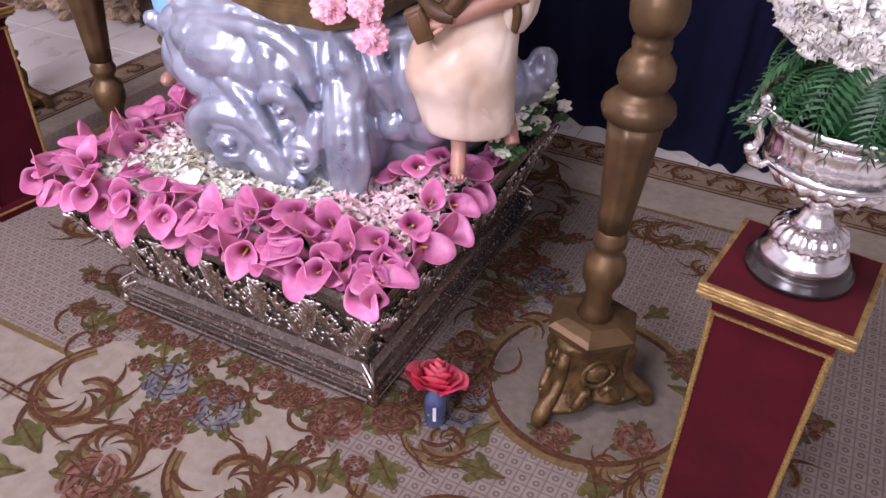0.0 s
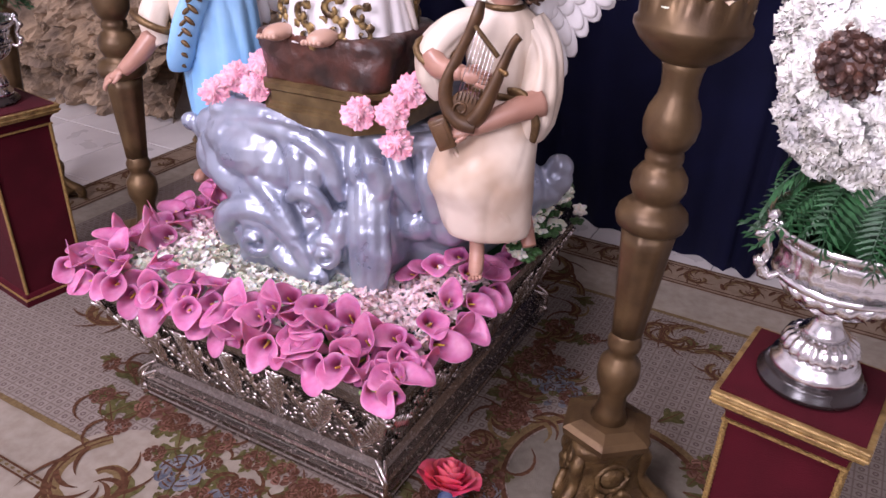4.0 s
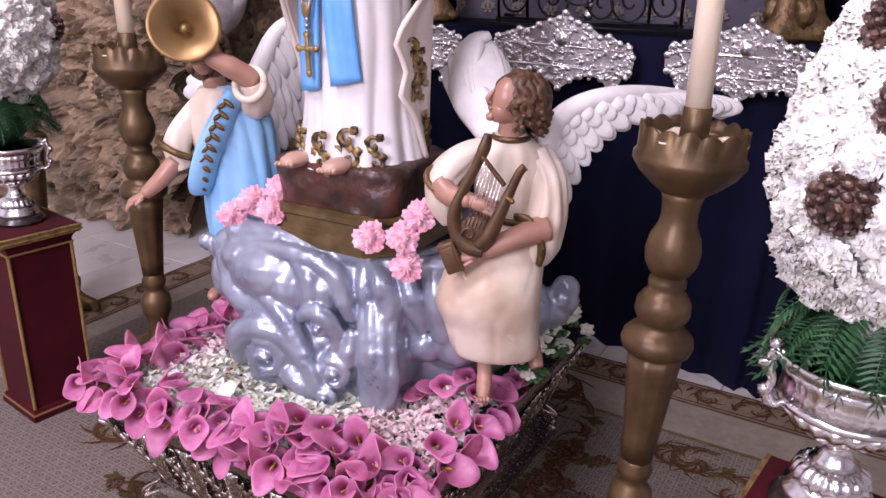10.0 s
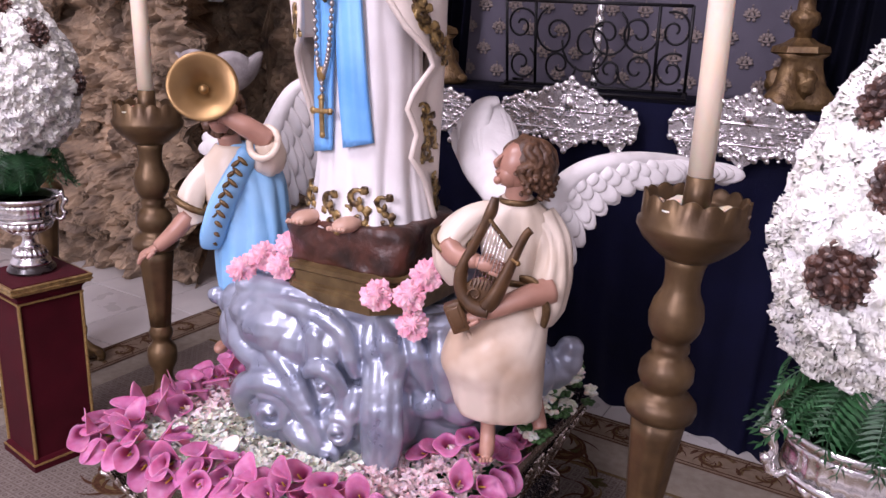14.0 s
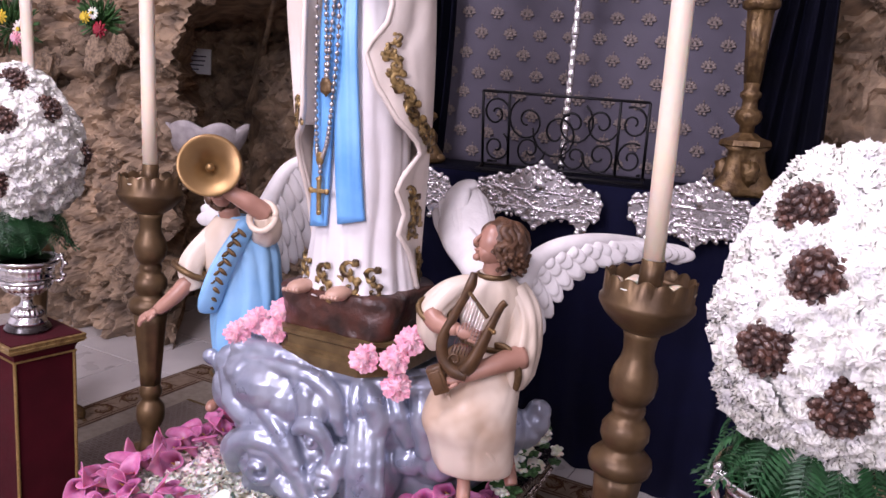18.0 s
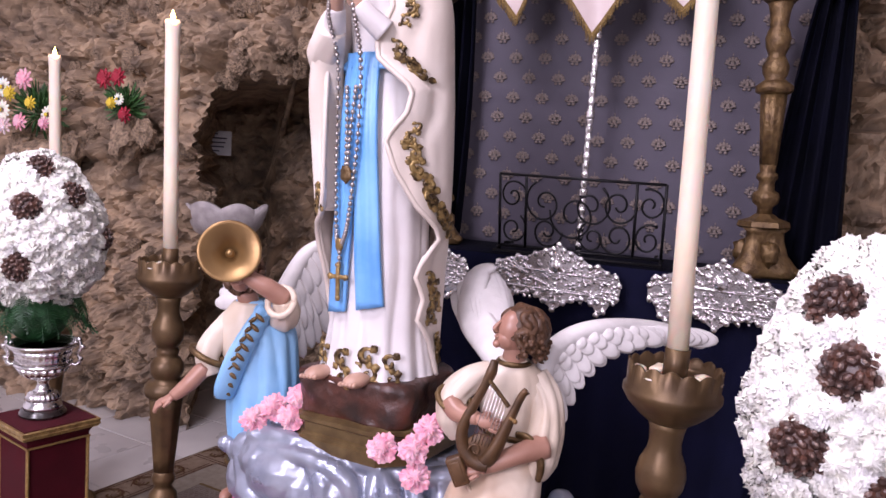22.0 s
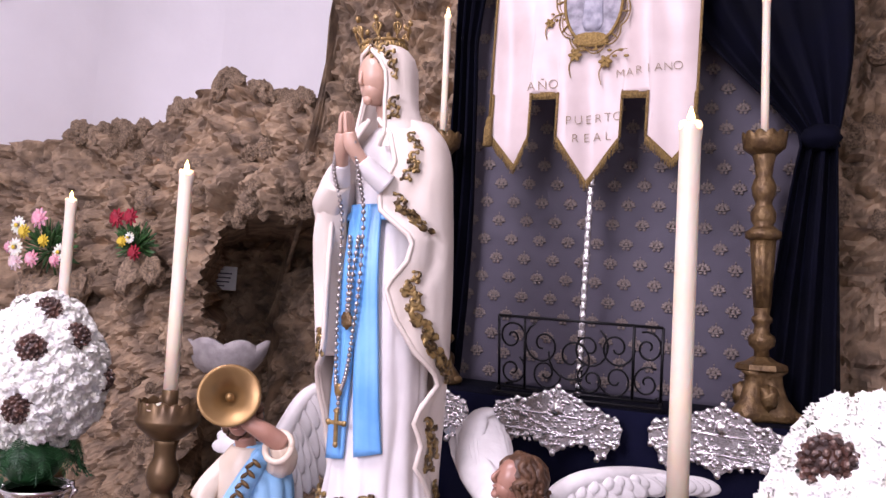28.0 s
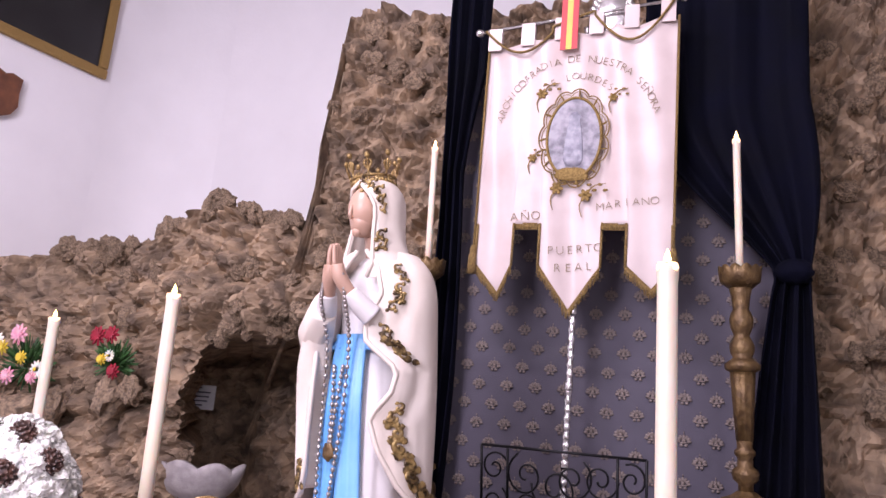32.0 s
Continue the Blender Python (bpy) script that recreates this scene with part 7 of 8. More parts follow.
# head and hair
limb(bm, [(-0.665, 1.77, 1.20), (-0.672, 1.755, 1.25)], [0.03, 0.027], 12, 1)
LH = Matrix.Rotation(radians(14), 3, "Z") @ Matrix.Rotation(radians(-20), 3, "X")
lc = Vector((-0.684, 1.755, 1.30))
blob(bm, lc, (0.040, 0.050, 0.054), 1, 22, 16, LH)
blob(bm, lc + LH @ Vector((0, -0.03, -0.034)), (0.024, 0.022, 0.024), 1, 14, 10, LH)
for k in range(110):
    d = scatter_unit(k, 110)
    if d.y < -0.15 and d.z < 0.5:
        continue
    p = lc + LH @ Vector((d.x * 0.050, d.y * 0.056 + 0.006, d.z * 0.056 + 0.004))
    blob(bm, p, (0.013, 0.013, 0.015), 2, 8, 6, None, 0.3)
# wings
ARC2 = smooth_path([(-0.62, 1.85, 1.18), (-0.60, 1.90, 1.26), (-0.565, 1.94, 1.34), (-0.52, 1.97, 1.375)], 8)
for row, (ln, w) in enumerate(((0.24, 0.055), (0.17, 0.05), (0.10, 0.045))):
    for k in range(10):
        t = k / 9
        a = ARC2[int(t * (len(ARC2) - 1))]
        feather(bm, a + Vector((0, -0.008 * row, 0)), a + Vector((0.18 + 0.25 * t, 0.15, -0.75)).normalized() * ln * (0.75 + 0.35 * t) + Vector((0, -0.008 * row, 0)), w, (0.1, -1, 0.1), 3)
tube(bm, ARC2, lerp_list([0.03, 0.026, 0.018], len(ARC2)), 12, 3)
for k in range(5):
    feather(bm, (-0.72, 1.86, 1.20), (-0.79 - 0.012 * k, 1.94, 1.31 - 0.035 * k), 0.05, (-0.2, -1, 0.1), 3)
angel2 = tagged(part("angel_statue", bm, AM), "painted plaster angel in a pale blue robe, raising a trumpet", "statue")
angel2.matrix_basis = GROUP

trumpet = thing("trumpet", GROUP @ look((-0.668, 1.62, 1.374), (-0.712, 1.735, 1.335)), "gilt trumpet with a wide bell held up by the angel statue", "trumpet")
bm = bmesh.new()
rows = []
for r, z in ((0.006, -0.11), (0.009, -0.08), (0.016, -0.055), (0.032, -0.025), (0.058, -0.006), (0.076, 0.0), (0.081, 0.003), (0.080, 0.007), (0.072, 0.005), (0.052, -0.002), (0.028, -0.02), (0.012, -0.05)):
    rows.append([bm.verts.new((r * math.cos(k * 0.1309), r * math.sin(k * 0.1309), z)) for k in range(48)])
grid_faces(bm, rows, True, 0, True)
part("bell", bm, M_BELL, trumpet)
bm = bmesh.new()
blob(bm, (0, 0, -0.028), (0.012, 0.012, 0.012))
part("throat_knob", bm, M_BELL, trumpet)
bm = bmesh.new()
tube(bm, [(0, 0, -0.10), (0, 0, -0.15)], [0.007, 0.005], 10)
part("pipe", bm, M_GOLD, trumpet)

# pink carnations tucked on the cloud
for k, (x, y, z) in enumerate(((-0.211, 1.455, 0.968), (-0.136, 1.445, 0.978), (-0.105, 1.475, 1.018), (-0.126, 1.437, 0.915), (-0.577, 1.60, 0.948), (-0.534, 1.62, 0.98), (-0.478, 1.60, 0.967), (-0.463, 1.62, 1.015))):
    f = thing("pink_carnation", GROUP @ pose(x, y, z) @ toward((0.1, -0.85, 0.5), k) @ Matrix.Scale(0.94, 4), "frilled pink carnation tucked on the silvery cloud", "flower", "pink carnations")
    h = new("flower_head", PINK_HEADS[k % 2])
    h.parent = f
    bm = bmesh.new()
    limb(bm, [(0, 0, -0.004), (0.002, 0, -0.02), (0.006, 0.01, -0.05)], [0.012, 0.008, 0.003], 8)
    part("calyx", bm, M_GREEN, f)

# ---- banner ----
banner = thing("banner", ALTAR @ pose(0, 0.20, 0), "ivory satin processional banner with gold embroidery and three fringed tails", "banner")


def banner_y(x, z):
    return 0.014 * math.sin(x * 16 + 0.6) * (0.4 + 0.6 * (3.4 - z)) + 0.006 * math.sin(x * 41 + z * 3) + 0.006 * noise.noise(Vector((x * 9 + z * 3, z * 4, 2)))


SLANT = 0.055


def bottom(x):
    """Lower outline: three pointed tails."""
    for a, b, tip, xt in ((-0.375, -0.215, 2.215, -0.275), (-0.105, 0.145, 2.155, 0.022), (0.245, 0.42, 2.245, 0.345)):
        if a <= x <= b:
            t = (x - a) / (xt - a) if x < xt else (b - x) / (b - xt)
            return 2.335 - (2.335 - tip) * t
    return 2.515


bm = bmesh.new()
XS = [-0.385 + 0.805 * i / 160 for i in range(161)]
rows = []
for j in range(48):
    row = []
    for x in XS:
        zb = bottom(x)
        zt = 3.335 + SLANT * (x + 0.385) / 0.805 * 1.6 - 0.02 * abs(math.sin((x + 0.385) * 17))
        z = zb + (zt - zb) * (j / 47) ** 1.0
        k = (z - 2.2) / 1.2
        row.append(bm.verts.new((x * (1.0 + 0.015 * (1 - k)), banner_y(x, z), z)))
    rows.append(row)
grid_faces(bm, rows, False)
c = part("satin", bm, M_SATIN, banner)
md = c.modifiers.new("thick", "SOLIDIFY")
md.thickness = 0.004
for k in range(6):
    x = -0.36 + 0.148 * k
    zt = 3.335 + SLANT * (x + 0.385) / 0.805 * 1.6
    bm = bmesh.new()
    box(bm, x - 0.028, x + 0.032, -0.014, -0.009, zt - 0.03, zt + 0.075)
    box(bm, x - 0.028, x + 0.032, 0.009, 0.014, zt - 0.03, zt + 0.075)
    part("hanging_loop", bm, M_SATIN, banner, smooth=False)
bm = bmesh.new()
tube(bm, [(-0.43, 0, 3.405), (0.44, 0, 3.495)], 0.008, 10)
part("crossbar", bm, M_SILVER, banner, "silver crossbar")
for x, z in ((-0.435, 3.404), (0.445, 3.496)):
    bm = bmesh.new()
    blob(bm, (x, 0, z), 0.019)
    part("knob", bm, M_SILVER, banner)
rn = random.Random(51)
bm = bmesh.new()
for a, b, tip, xt in ((-0.375, -0.215, 2.215, -0.275), (-0.105, 0.145, 2.155, 0.022), (0.245, 0.42, 2.245, 0.345)):
    for k in range(70):
        x = a + (b - a) * k / 69
        z = bottom(x)
        tube(bm, [(x, banner_y(x, z) - 0.004, z + 0.012), (x + rn.uniform(-0.004, 0.004), banner_y(x, z) - 0.006, z - rn.uniform(0.022, 0.036))], [0.0028, 0.0016], 5)
    for x in (a, b):
        tube(bm, [(x, banner_y(x, 2.4) - 0.004, 2.335), (x, banner_y(x, 2.4) - 0.004, 2.515)], 0.006, 6)
for x0, x1 in ((-0.215, -0.105), (0.145, 0.245)):
    for k in range(30):
        x = x0 + (x1 - x0) * k / 29
        tube(bm, [(x, -0.006, 2.52), (x, -0.006, 2.49)], [0.003, 0.002], 5)
tagged(part("fringe", bm, M_FRINGE, banner, "gold fringe"), kind="stuff")
for x in (-0.385, 0.425):
    bm = bmesh.new()
    tube(bm, [(x, 0.0, 3.34 + 0.08 * (x > 0)), (x, -0.004, 2.9), (x, -0.004, 2.36)], 0.0055, 7)
    part("edge_cord", bm, M_FRINGE, banner)
    bm = bmesh.new()
    lathe(bm, [(0.008, 0.0), (0.014, -0.02), (0.012, -0.035), (0.017, -0.045), (0.020, -0.12), (0.004, -0.122)], 12, 0, x, -0.01)
    tassel = part("tassel", bm, M_FRINGE, banner, "gold tassel")
    tassel.location.z = 2.42
bm = bmesh.new()
tube(bm, [(-0.40 + 0.30 * t, -0.022, 3.40 - 0.13 * math.sin(math.pi * t * 0.85) + 0.03 * t) for t in [k / 14 for k in range(15)]] +
     [(-0.10 + 0.18 * t, -0.022, 3.40 + 0.06 * t) for t in [k / 6 for k in range(7)]] +
     [(0.08 + 0.33 * t, -0.022, 3.44 - 0.15 * math.sin(math.pi * t) + 0.05 * t) for t in [k / 14 for k in range(15)]], 0.0055, 7)
part("draped_cord", bm, M_FRINGE, banner)
# oval picture with embroidered frame
bm = bmesh.new()
ov = [bm.verts.new((0.016 + 0.108 * math.cos(k * 0.1309), -0.018, 2.885 + 0.172 * math.sin(k * 0.1309))) for k in range(48)]
bm.faces.new(ov)
part("oval_print", bm, M_OVAL, banner, "grey-blue oval print", smooth=False)
bm = bmesh.new()
lathe(bm, [(0.02, -0.12), (0.030, -0.09), (0.026, 0.0), (0.02, 0.05), (0.016, 0.08), (0.018, 0.10), (0.006, 0.118)], 20)
for v in bm.verts:
    v.co = Vector((0.016 + v.co.x * 1.4, -0.0195 + v.co.y * 0.04, 2.88 + v.co.z))
part("printed_shape", bm, M_OVALB, banner)
bm = bmesh.new()
for grow, thin in ((0.0, 0.0030), (0.012, 0.0018)):
    ring = []
    for k in range(161):
        a = k * 2 * math.pi / 160
        leafy = abs(math.sin(5.5 * a)) ** 0.55
        ring.append((0.016 + (0.128 + 0.020 * leafy - grow) * math.cos(a), -0.019, 2.885 + (0.194 + 0.024 * leafy - grow) * math.sin(a)))
    tube(bm, ring, thin, 6)
for k in range(11):
    a = (k + 0.5) * 2 * math.pi / 11
    tube(bm, [(0.016 + (0.116 + 0.034 * t) * math.cos(a + 0.05 * t), -0.019, 2.885 + (0.182 + 0.040 * t) * math.sin(a + 0.05 * t)) for t in (0, 0.5, 1)], [0.003, 0.0045, 0.001], 6)
tube(bm, [(0.016 + 0.113 * math.cos(k * 0.1309), -0.018, 2.885 + 0.178 * math.sin(k * 0.1309)) for k in range(49)], 0.0065, 7)
blob(bm, (0.014, -0.018, 2.725), (0.075, 0.006, 0.03), bumpy=0.2)
part("oval_border", bm, M_THREAD, banner, "gold embroidered border")
for fx, fz, s in ((-0.13, 3.09, 1), (0.17, 3.06, 0.8), (-0.155, 2.80, 0.8), (-0.045, 2.665, 1.1), (0.075, 2.635, 1.1)):
    bm = bmesh.new()
    for k in range(6):
        a = k * 1.047
        blob(bm, (fx + 0.014 * s * math.cos(a), -0.017, fz + 0.014 * s * math.sin(a)), (0.012 * s, 0.004, 0.008 * s), seg=8, ring=5, m=Matrix.Rotation(-a, 3, "Y"))
    limb(bm, [(fx, -0.017, fz), (fx + 0.03 * s, -0.017, fz + 0.035 * s), (fx + 0.075 * s, -0.017, fz + 0.045 * s)], [0.003, 0.003, 0.0015], 6)
    limb(bm, [(fx, -0.017, fz), (fx - 0.02 * s, -0.017, fz - 0.04 * s), (fx - 0.01 * s, -0.017, fz - 0.085 * s)], [0.003, 0.003, 0.0015], 6)
    for k in range(4):
        blob(bm, (fx + 0.02 * s * (k + 0.6), -0.017, fz + 0.03 * s + 0.012 * (-1) ** k), (0.010 * s, 0.003, 0.006 * s), seg=7, ring=5)
    part("embroidered_flower", bm, M_THREAD, banner)


def letter(ch, x, z, size, turn):
    cu = bpy.data.curves.new("letter", "FONT")
    cu.body, cu.size, cu.align_x, cu.extrude, cu.offset = ch, size * 0.92, "CENTER", 0.0012, -0.0012
    tmp = bpy.data.objects.new("letter", cu)
    scene.collection.objects.link(tmp)
    bpy.context.view_layer.update()
    me = bpy.data.meshes.new_from_object(tmp.evaluated_get(bpy.context.evaluated_depsgraph_get()))
    bpy.data.objects.remove(tmp)
    me.materials.clear()
    me.materials.append(M_LETTER)
    ob = new("letter", me)
    ob.parent = banner
    ob.matrix_basis = Matrix.Translation((x, banner_y(x, z) - 0.006, z)) @ Matrix.Rotation(radians(90), 4, "X") @ Matrix.Rotation(turn, 4, "Z")


def arc_text(text, cx, cz, rx, rz, a0, a1, size):
    n = len(text)
    for i, ch in enumerate(text):
        if ch == " ":
            continue
        a = radians(a0 + (a1 - a0) * i / (n - 1))
        letter(ch, cx + rx * math.cos(a), cz + rz * math.sin(a), size, (a - math.pi / 2) * 0.8)


arc_text("ARCHICOFRADIA DE NUESTRA SEÑORA", 0.02, 2.90, 0.325, 0.335, 166, 16, 0.052)
arc_text("DE LOURDES", 0.02, 2.92, 0.20, 0.235, 128, 50, 0.049)
for text, x, z, size, sl in (("AÑO", -0.215, 2.525, 0.058, 0.045), ("MARIANO", 0.135, 2.575, 0.052, 0.036), ("PUERTO", -0.055, 2.385, 0.055, 0.038), ("REAL", -0.025, 2.315, 0.055, 0.042)):
    for i, ch in enumerate(text):
        letter(ch, x + sl * i, z + 0.004 * i, size, 0.07)
# ribbon and silver medal at the top, pole below
bm = bmesh.new()
for k, x in enumerate((-0.062, -0.037, -0.012)):
    box(bm, x, x + 0.024, -0.034 - 0.002 * k, -0.03 - 0.002 * k, 3.28, 3.62, mi=k % 2)
part("ribbon", bm, [material("red_ribbon", rgb(0.5, 0.03, 0.04), 0.5), material("yellow_ribbon", rgb(0.7, 0.48, 0.08), 0.5)], banner, "red and yellow ribbon", smooth=False)
bm = bmesh.new()
for k in range(22):
    a = k * 2 * math.pi / 22
    blob(bm, (0.145 + 0.085 * math.cos(a), 0.03, 3.47 + 0.10 * math.sin(a)), (0.018, 0.01, 0.02), seg=8, ring=6, bumpy=0.3)
blob(bm, (0.145, 0.03, 3.47), (0.075, 0.012, 0.088), bumpy=0.2)
part("silver_finial", bm, M_SILVER, banner, "openwork silver finial")
pole = thing("banner_pole", ALTAR @ pose(0.04, 0.24, ALTAR_TOP), "embossed silver pole carrying the banner, standing on the altar", "pole")
bm = bmesh.new()
prof = [(0.0135 + 0.0025 * math.sin(k * 1.9), 0.0 + 2.1 * k / 200) for k in range(201)]
lathe(bm, prof, 16, shape=lambda a, z: 1 + 0.08 * math.sin(4 * a + z * 90))
part("shaft", bm, M_SILVER, pole)
for z in (0.25, 0.55, 0.85):
    bm = bmesh.new()
    lathe(bm, [(0.013, z - 0.02), (0.019, z - 0.01), (0.016, z), (0.019, z + 0.01), (0.013, z + 0.02)], 20)
    part("ring", bm, M_SILVER, pole)

# ---- iron missal stand on the altar ----
stand = thing("missal_stand", ALTAR @ pose(0.06, 0.10, ALTAR_TOP + 0.012, 14, 0, 0), "black wrought-iron scrollwork book stand on the altar", "book stand")
for pts in ([(-0.30, 0, 0.30), (0.30, 0, 0.30)], [(-0.31, 0, 0.02), (0.31, 0, 0.02)], [(-0.30, 0, 0.0), (-0.30, 0, 0.30)], [(0.30, 0, 0.0), (0.30, 0, 0.30)], [(-0.31, -0.06, 0.02), (0.31, -0.06, 0.02)],
            [(-0.20, 0, 0.02), (-0.20, 0, 0.30)], [(0.20, 0, 0.02), (0.20, 0, 0.30)], [(-0.30, 0, 0.02), (-0.30, -0.06, 0.02)], [(0.30, 0, 0.02), (0.30, -0.06, 0.02)]):
    bm = bmesh.new()
    tube(bm, pts, 0.0055, 8)
    part("bar", bm, M_IRON, stand)
for cx, cz, r, d, a0 in ((-0.25, 0.22, 0.055, 1, 0), (-0.25, 0.09, 0.055, -1, 1), (-0.13, 0.20, 0.075, 1, 2), (-0.12, 0.09, 0.06, -1, 0), (-0.02, 0.16, 0.09, 1, 3), (0.04, 0.20, 0.075, -1, 1), (0.05, 0.08, 0.055, 1, 2),
                         (0.14, 0.21, 0.065, -1, 0), (0.14, 0.09, 0.065, 1, 3), (0.25, 0.22, 0.055, -1, 2), (0.25, 0.09, 0.055, 1, 1)):
    bm = bmesh.new()
    pts = [(cx + r * (1 - q / 30) * math.cos(a0 + d * q * 0.36), 0.002, cz + r * 1.15 * (1 - q / 30) * math.sin(a0 + d * q * 0.36)) for q in range(26)]
    tube(bm, pts, 0.0042, 7)
    part("scroll", bm, M_IRON, stand)
bm = bmesh.new()
tube(bm, [(-0.28, 0.005, 0.03), (-0.28, 0.13, -0.01)], 0.005, 7)
part("rear_leg", bm, M_IRON, stand)
bm = bmesh.new()
tube(bm, [(0.28, 0.005, 0.03), (0.28, 0.13, -0.01)], 0.005, 7)
part("rear_leg", bm, M_IRON, stand)


# ---- mixed bouquets on the rock ledges ----
def bouquet(m, flowers, label, spreadr):
    ob = thing("bouquet", m @ Matrix.Scale(1.15, 4), label, "bouquet", "rock ledge bouquets")
    bm = bmesh.new()
    r = random.Random(len(flowers))
    for k in range(190):
        d = Vector((r.uniform(-1, 1), r.uniform(-0.8, 0.4), r.uniform(-0.6, 1))).normalized() * r.uniform(0.3, 1.0) * spreadr
        q = toward(d + Vector((0, 0, 0.02)), r.uniform(0, 6)).to_3x3()
        blob(bm, d * 0.8, (0.007, 0.002, 0.035), 0, 6, 4, q)
    part("foliage", bm, M_GREEN, ob)
    for x, z, s, mat, kind2 in flowers:
        y = -0.8 * math.sqrt(max(0.01, spreadr ** 2 - x * x * 0.5 - z * z * 0.5))
        bm = bmesh.new()
        n = 12 if kind2 == "daisy" else 9
        for lay in range(1 if kind2 == "daisy" else 3):
            for k in range(n):
                a = k * 2 * math.pi / n + lay
                rr = s * (0.6 - 0.18 * lay)
                blob(bm, (x + rr * math.cos(a), y - 0.008 * lay, z + rr * math.sin(a)), (s * 0.42, 0.004, s * 0.17), 0, 7, 5, Matrix.Rotation(-a, 3, "Y"))
        blob(bm, (x, y - 0.014, z), (s * 0.22, 0.006, s * 0.22), 1, 8, 6)
        part("flower_head", bm, [mat, M_YELLOW if kind2 == "daisy" else mat], ob)
    return ob


bouquet(ALTAR @ pose(-3.10, 0.62, 1.78), [(-0.12, 0.10, 0.05, M_PETALW, "daisy"), (-0.10, -0.01, 0.05, M_PETALW, "daisy"), (-0.05, 0.07, 0.04, M_YELLOW, "f"), (0.02, 0.14, 0.055, M_CARN, "f"), (-0.17, -0.01, 0.035, M_CARN, "f"),
                                          (-0.10, -0.08, 0.05, M_PETALP, "f"), (0.02, -0.06, 0.045, M_CARN, "f"), (0.16, -0.02, 0.045, M_PETALW, "daisy"), (0.14, -0.06, 0.035, M_CARN, "f"), (0.08, 0.03, 0.035, M_YELLOW, "f")],
        "mixed bouquet of daisies, carnations and yellow flowers on rock", 0.17)
bouquet(ALTAR @ pose(-2.53, 0.66, 1.84), [(-0.06, 0.11, 0.05, M_REDFL, "f"), (0.02, 0.12, 0.045, M_REDFL, "f"), (0.06, -0.05, 0.04, M_REDFL, "f"), (0.03, 0.02, 0.03, M_PETALW, "daisy"), (-0.01, 0.0, 0.03, M_YELLOW, "f")],
        "small bunch of crimson and white flowers on a rock ledge", 0.11)

# ---- carpet ----
carpet = thing("carpet", FLOOR_TURN, "large beige floral carpet with scrolls, roses and a patterned border", "carpet")
M_PILE = material("cream_pile", rgb(0.335, 0.29, 0.235), 0.95, 0, rgb(0.28, 0.235, 0.185), 30, bump=0.5, bump_scale=500, spec=0.1, stain=0.15)
M_BORDER = material("tan_border_pile", rgb(0.285, 0.215, 0.155), 0.95, 0, rgb(0.235, 0.17, 0.12), 30, bump=0.5, bump_scale=500, spec=0.1, stain=0.15)
M_BROWNW = material("brown_wool", rgb(0.066, 0.028, 0.015), 0.95, 0, rgb(0.105, 0.050, 0.027), 90, bump=0.5, bump_scale=500, spec=0.1)
M_GOLDW = material("ochre_wool", rgb(0.182, 0.127, 0.060), 0.95, 0, rgb(0.132, 0.087, 0.039), 90, bump=0.5, bump_scale=500, spec=0.1)
M_OLIVEW = material("olive_wool", rgb(0.066, 0.060, 0.020), 0.95, 0, rgb(0.115, 0.102, 0.042), 60, bump=0.5, bump_scale=500, spec=0.1, rand=0.2)
M_ROSEW = material("rose_wool", rgb(0.205, 0.108, 0.080), 0.95, 0, rgb(0.105, 0.043, 0.030), 50, bump=0.5, bump_scale=500, spec=0.1, rand=0.25)
M_BLUEW = material("blue_grey_wool", rgb(0.090, 0.100, 0.130), 0.95, 0, rgb(0.20, 0.205, 0.215), 50, bump=0.5, bump_scale=500, spec=0.1, rand=0.25)


def lattice_material():
    m = material("lattice_pile", rgb(0.26, 0.222, 0.19), 0.95, 0, rgb(0.22, 0.184, 0.155), 30, bump=0.5, bump_scale=500, spec=0.1)
    n, l = m.node_tree.nodes, m.node_tree.links
    b = n["Principled BSDF"]
    old = b.inputs["Base Color"].links[0].from_socket
    tc = n.new("ShaderNodeTexCoord")
    sep = n.new("ShaderNodeSeparateXYZ")
    l.new(tc.outputs["Object"], sep.inputs[0])

    def op(kind, a, bb=None):
        q = n.new("ShaderNodeMath")
        q.operation = kind
        for i, v in enumerate((a, bb)):
            if v is None:
                continue
            if isinstance(v, (int, float)):
                q.inputs[i].default_value = v
            else:
                l.new(v, q.inputs[i])
        return q.outputs[0]

    su = op("ABSOLUTE", op("SINE", op("MULTIPLY", sep.outputs[0], math.pi / 0.034)))
    sv = op("ABSOLUTE", op("SINE", op("MULTIPLY", sep.outputs[1], math.pi / 0.034)))
    line = op("LESS_THAN", op("MINIMUM", su, sv), 0.2)
    hub = op("MULTIPLY", su, sv)
    dot = op("MULTIPLY", op("GREATER_THAN", hub, 0.72), op("LESS_THAN", hub, 0.95))
    fac = op("MINIMUM", op("ADD", op("MULTIPLY", line, 0.55), op("MULTIPLY", dot, 0.75)), 1.0)
    mix = n.new("ShaderNodeMix")
    mix.data_type = "RGBA"
    l.new(fac, mix.inputs[0])
    l.new(old, mix.inputs[6])
    mix.inputs[7].default_value = rgb(0.110, 0.074, 0.067)
    l.new(mix.outputs[2], b.inputs["Base Color"])
    return m


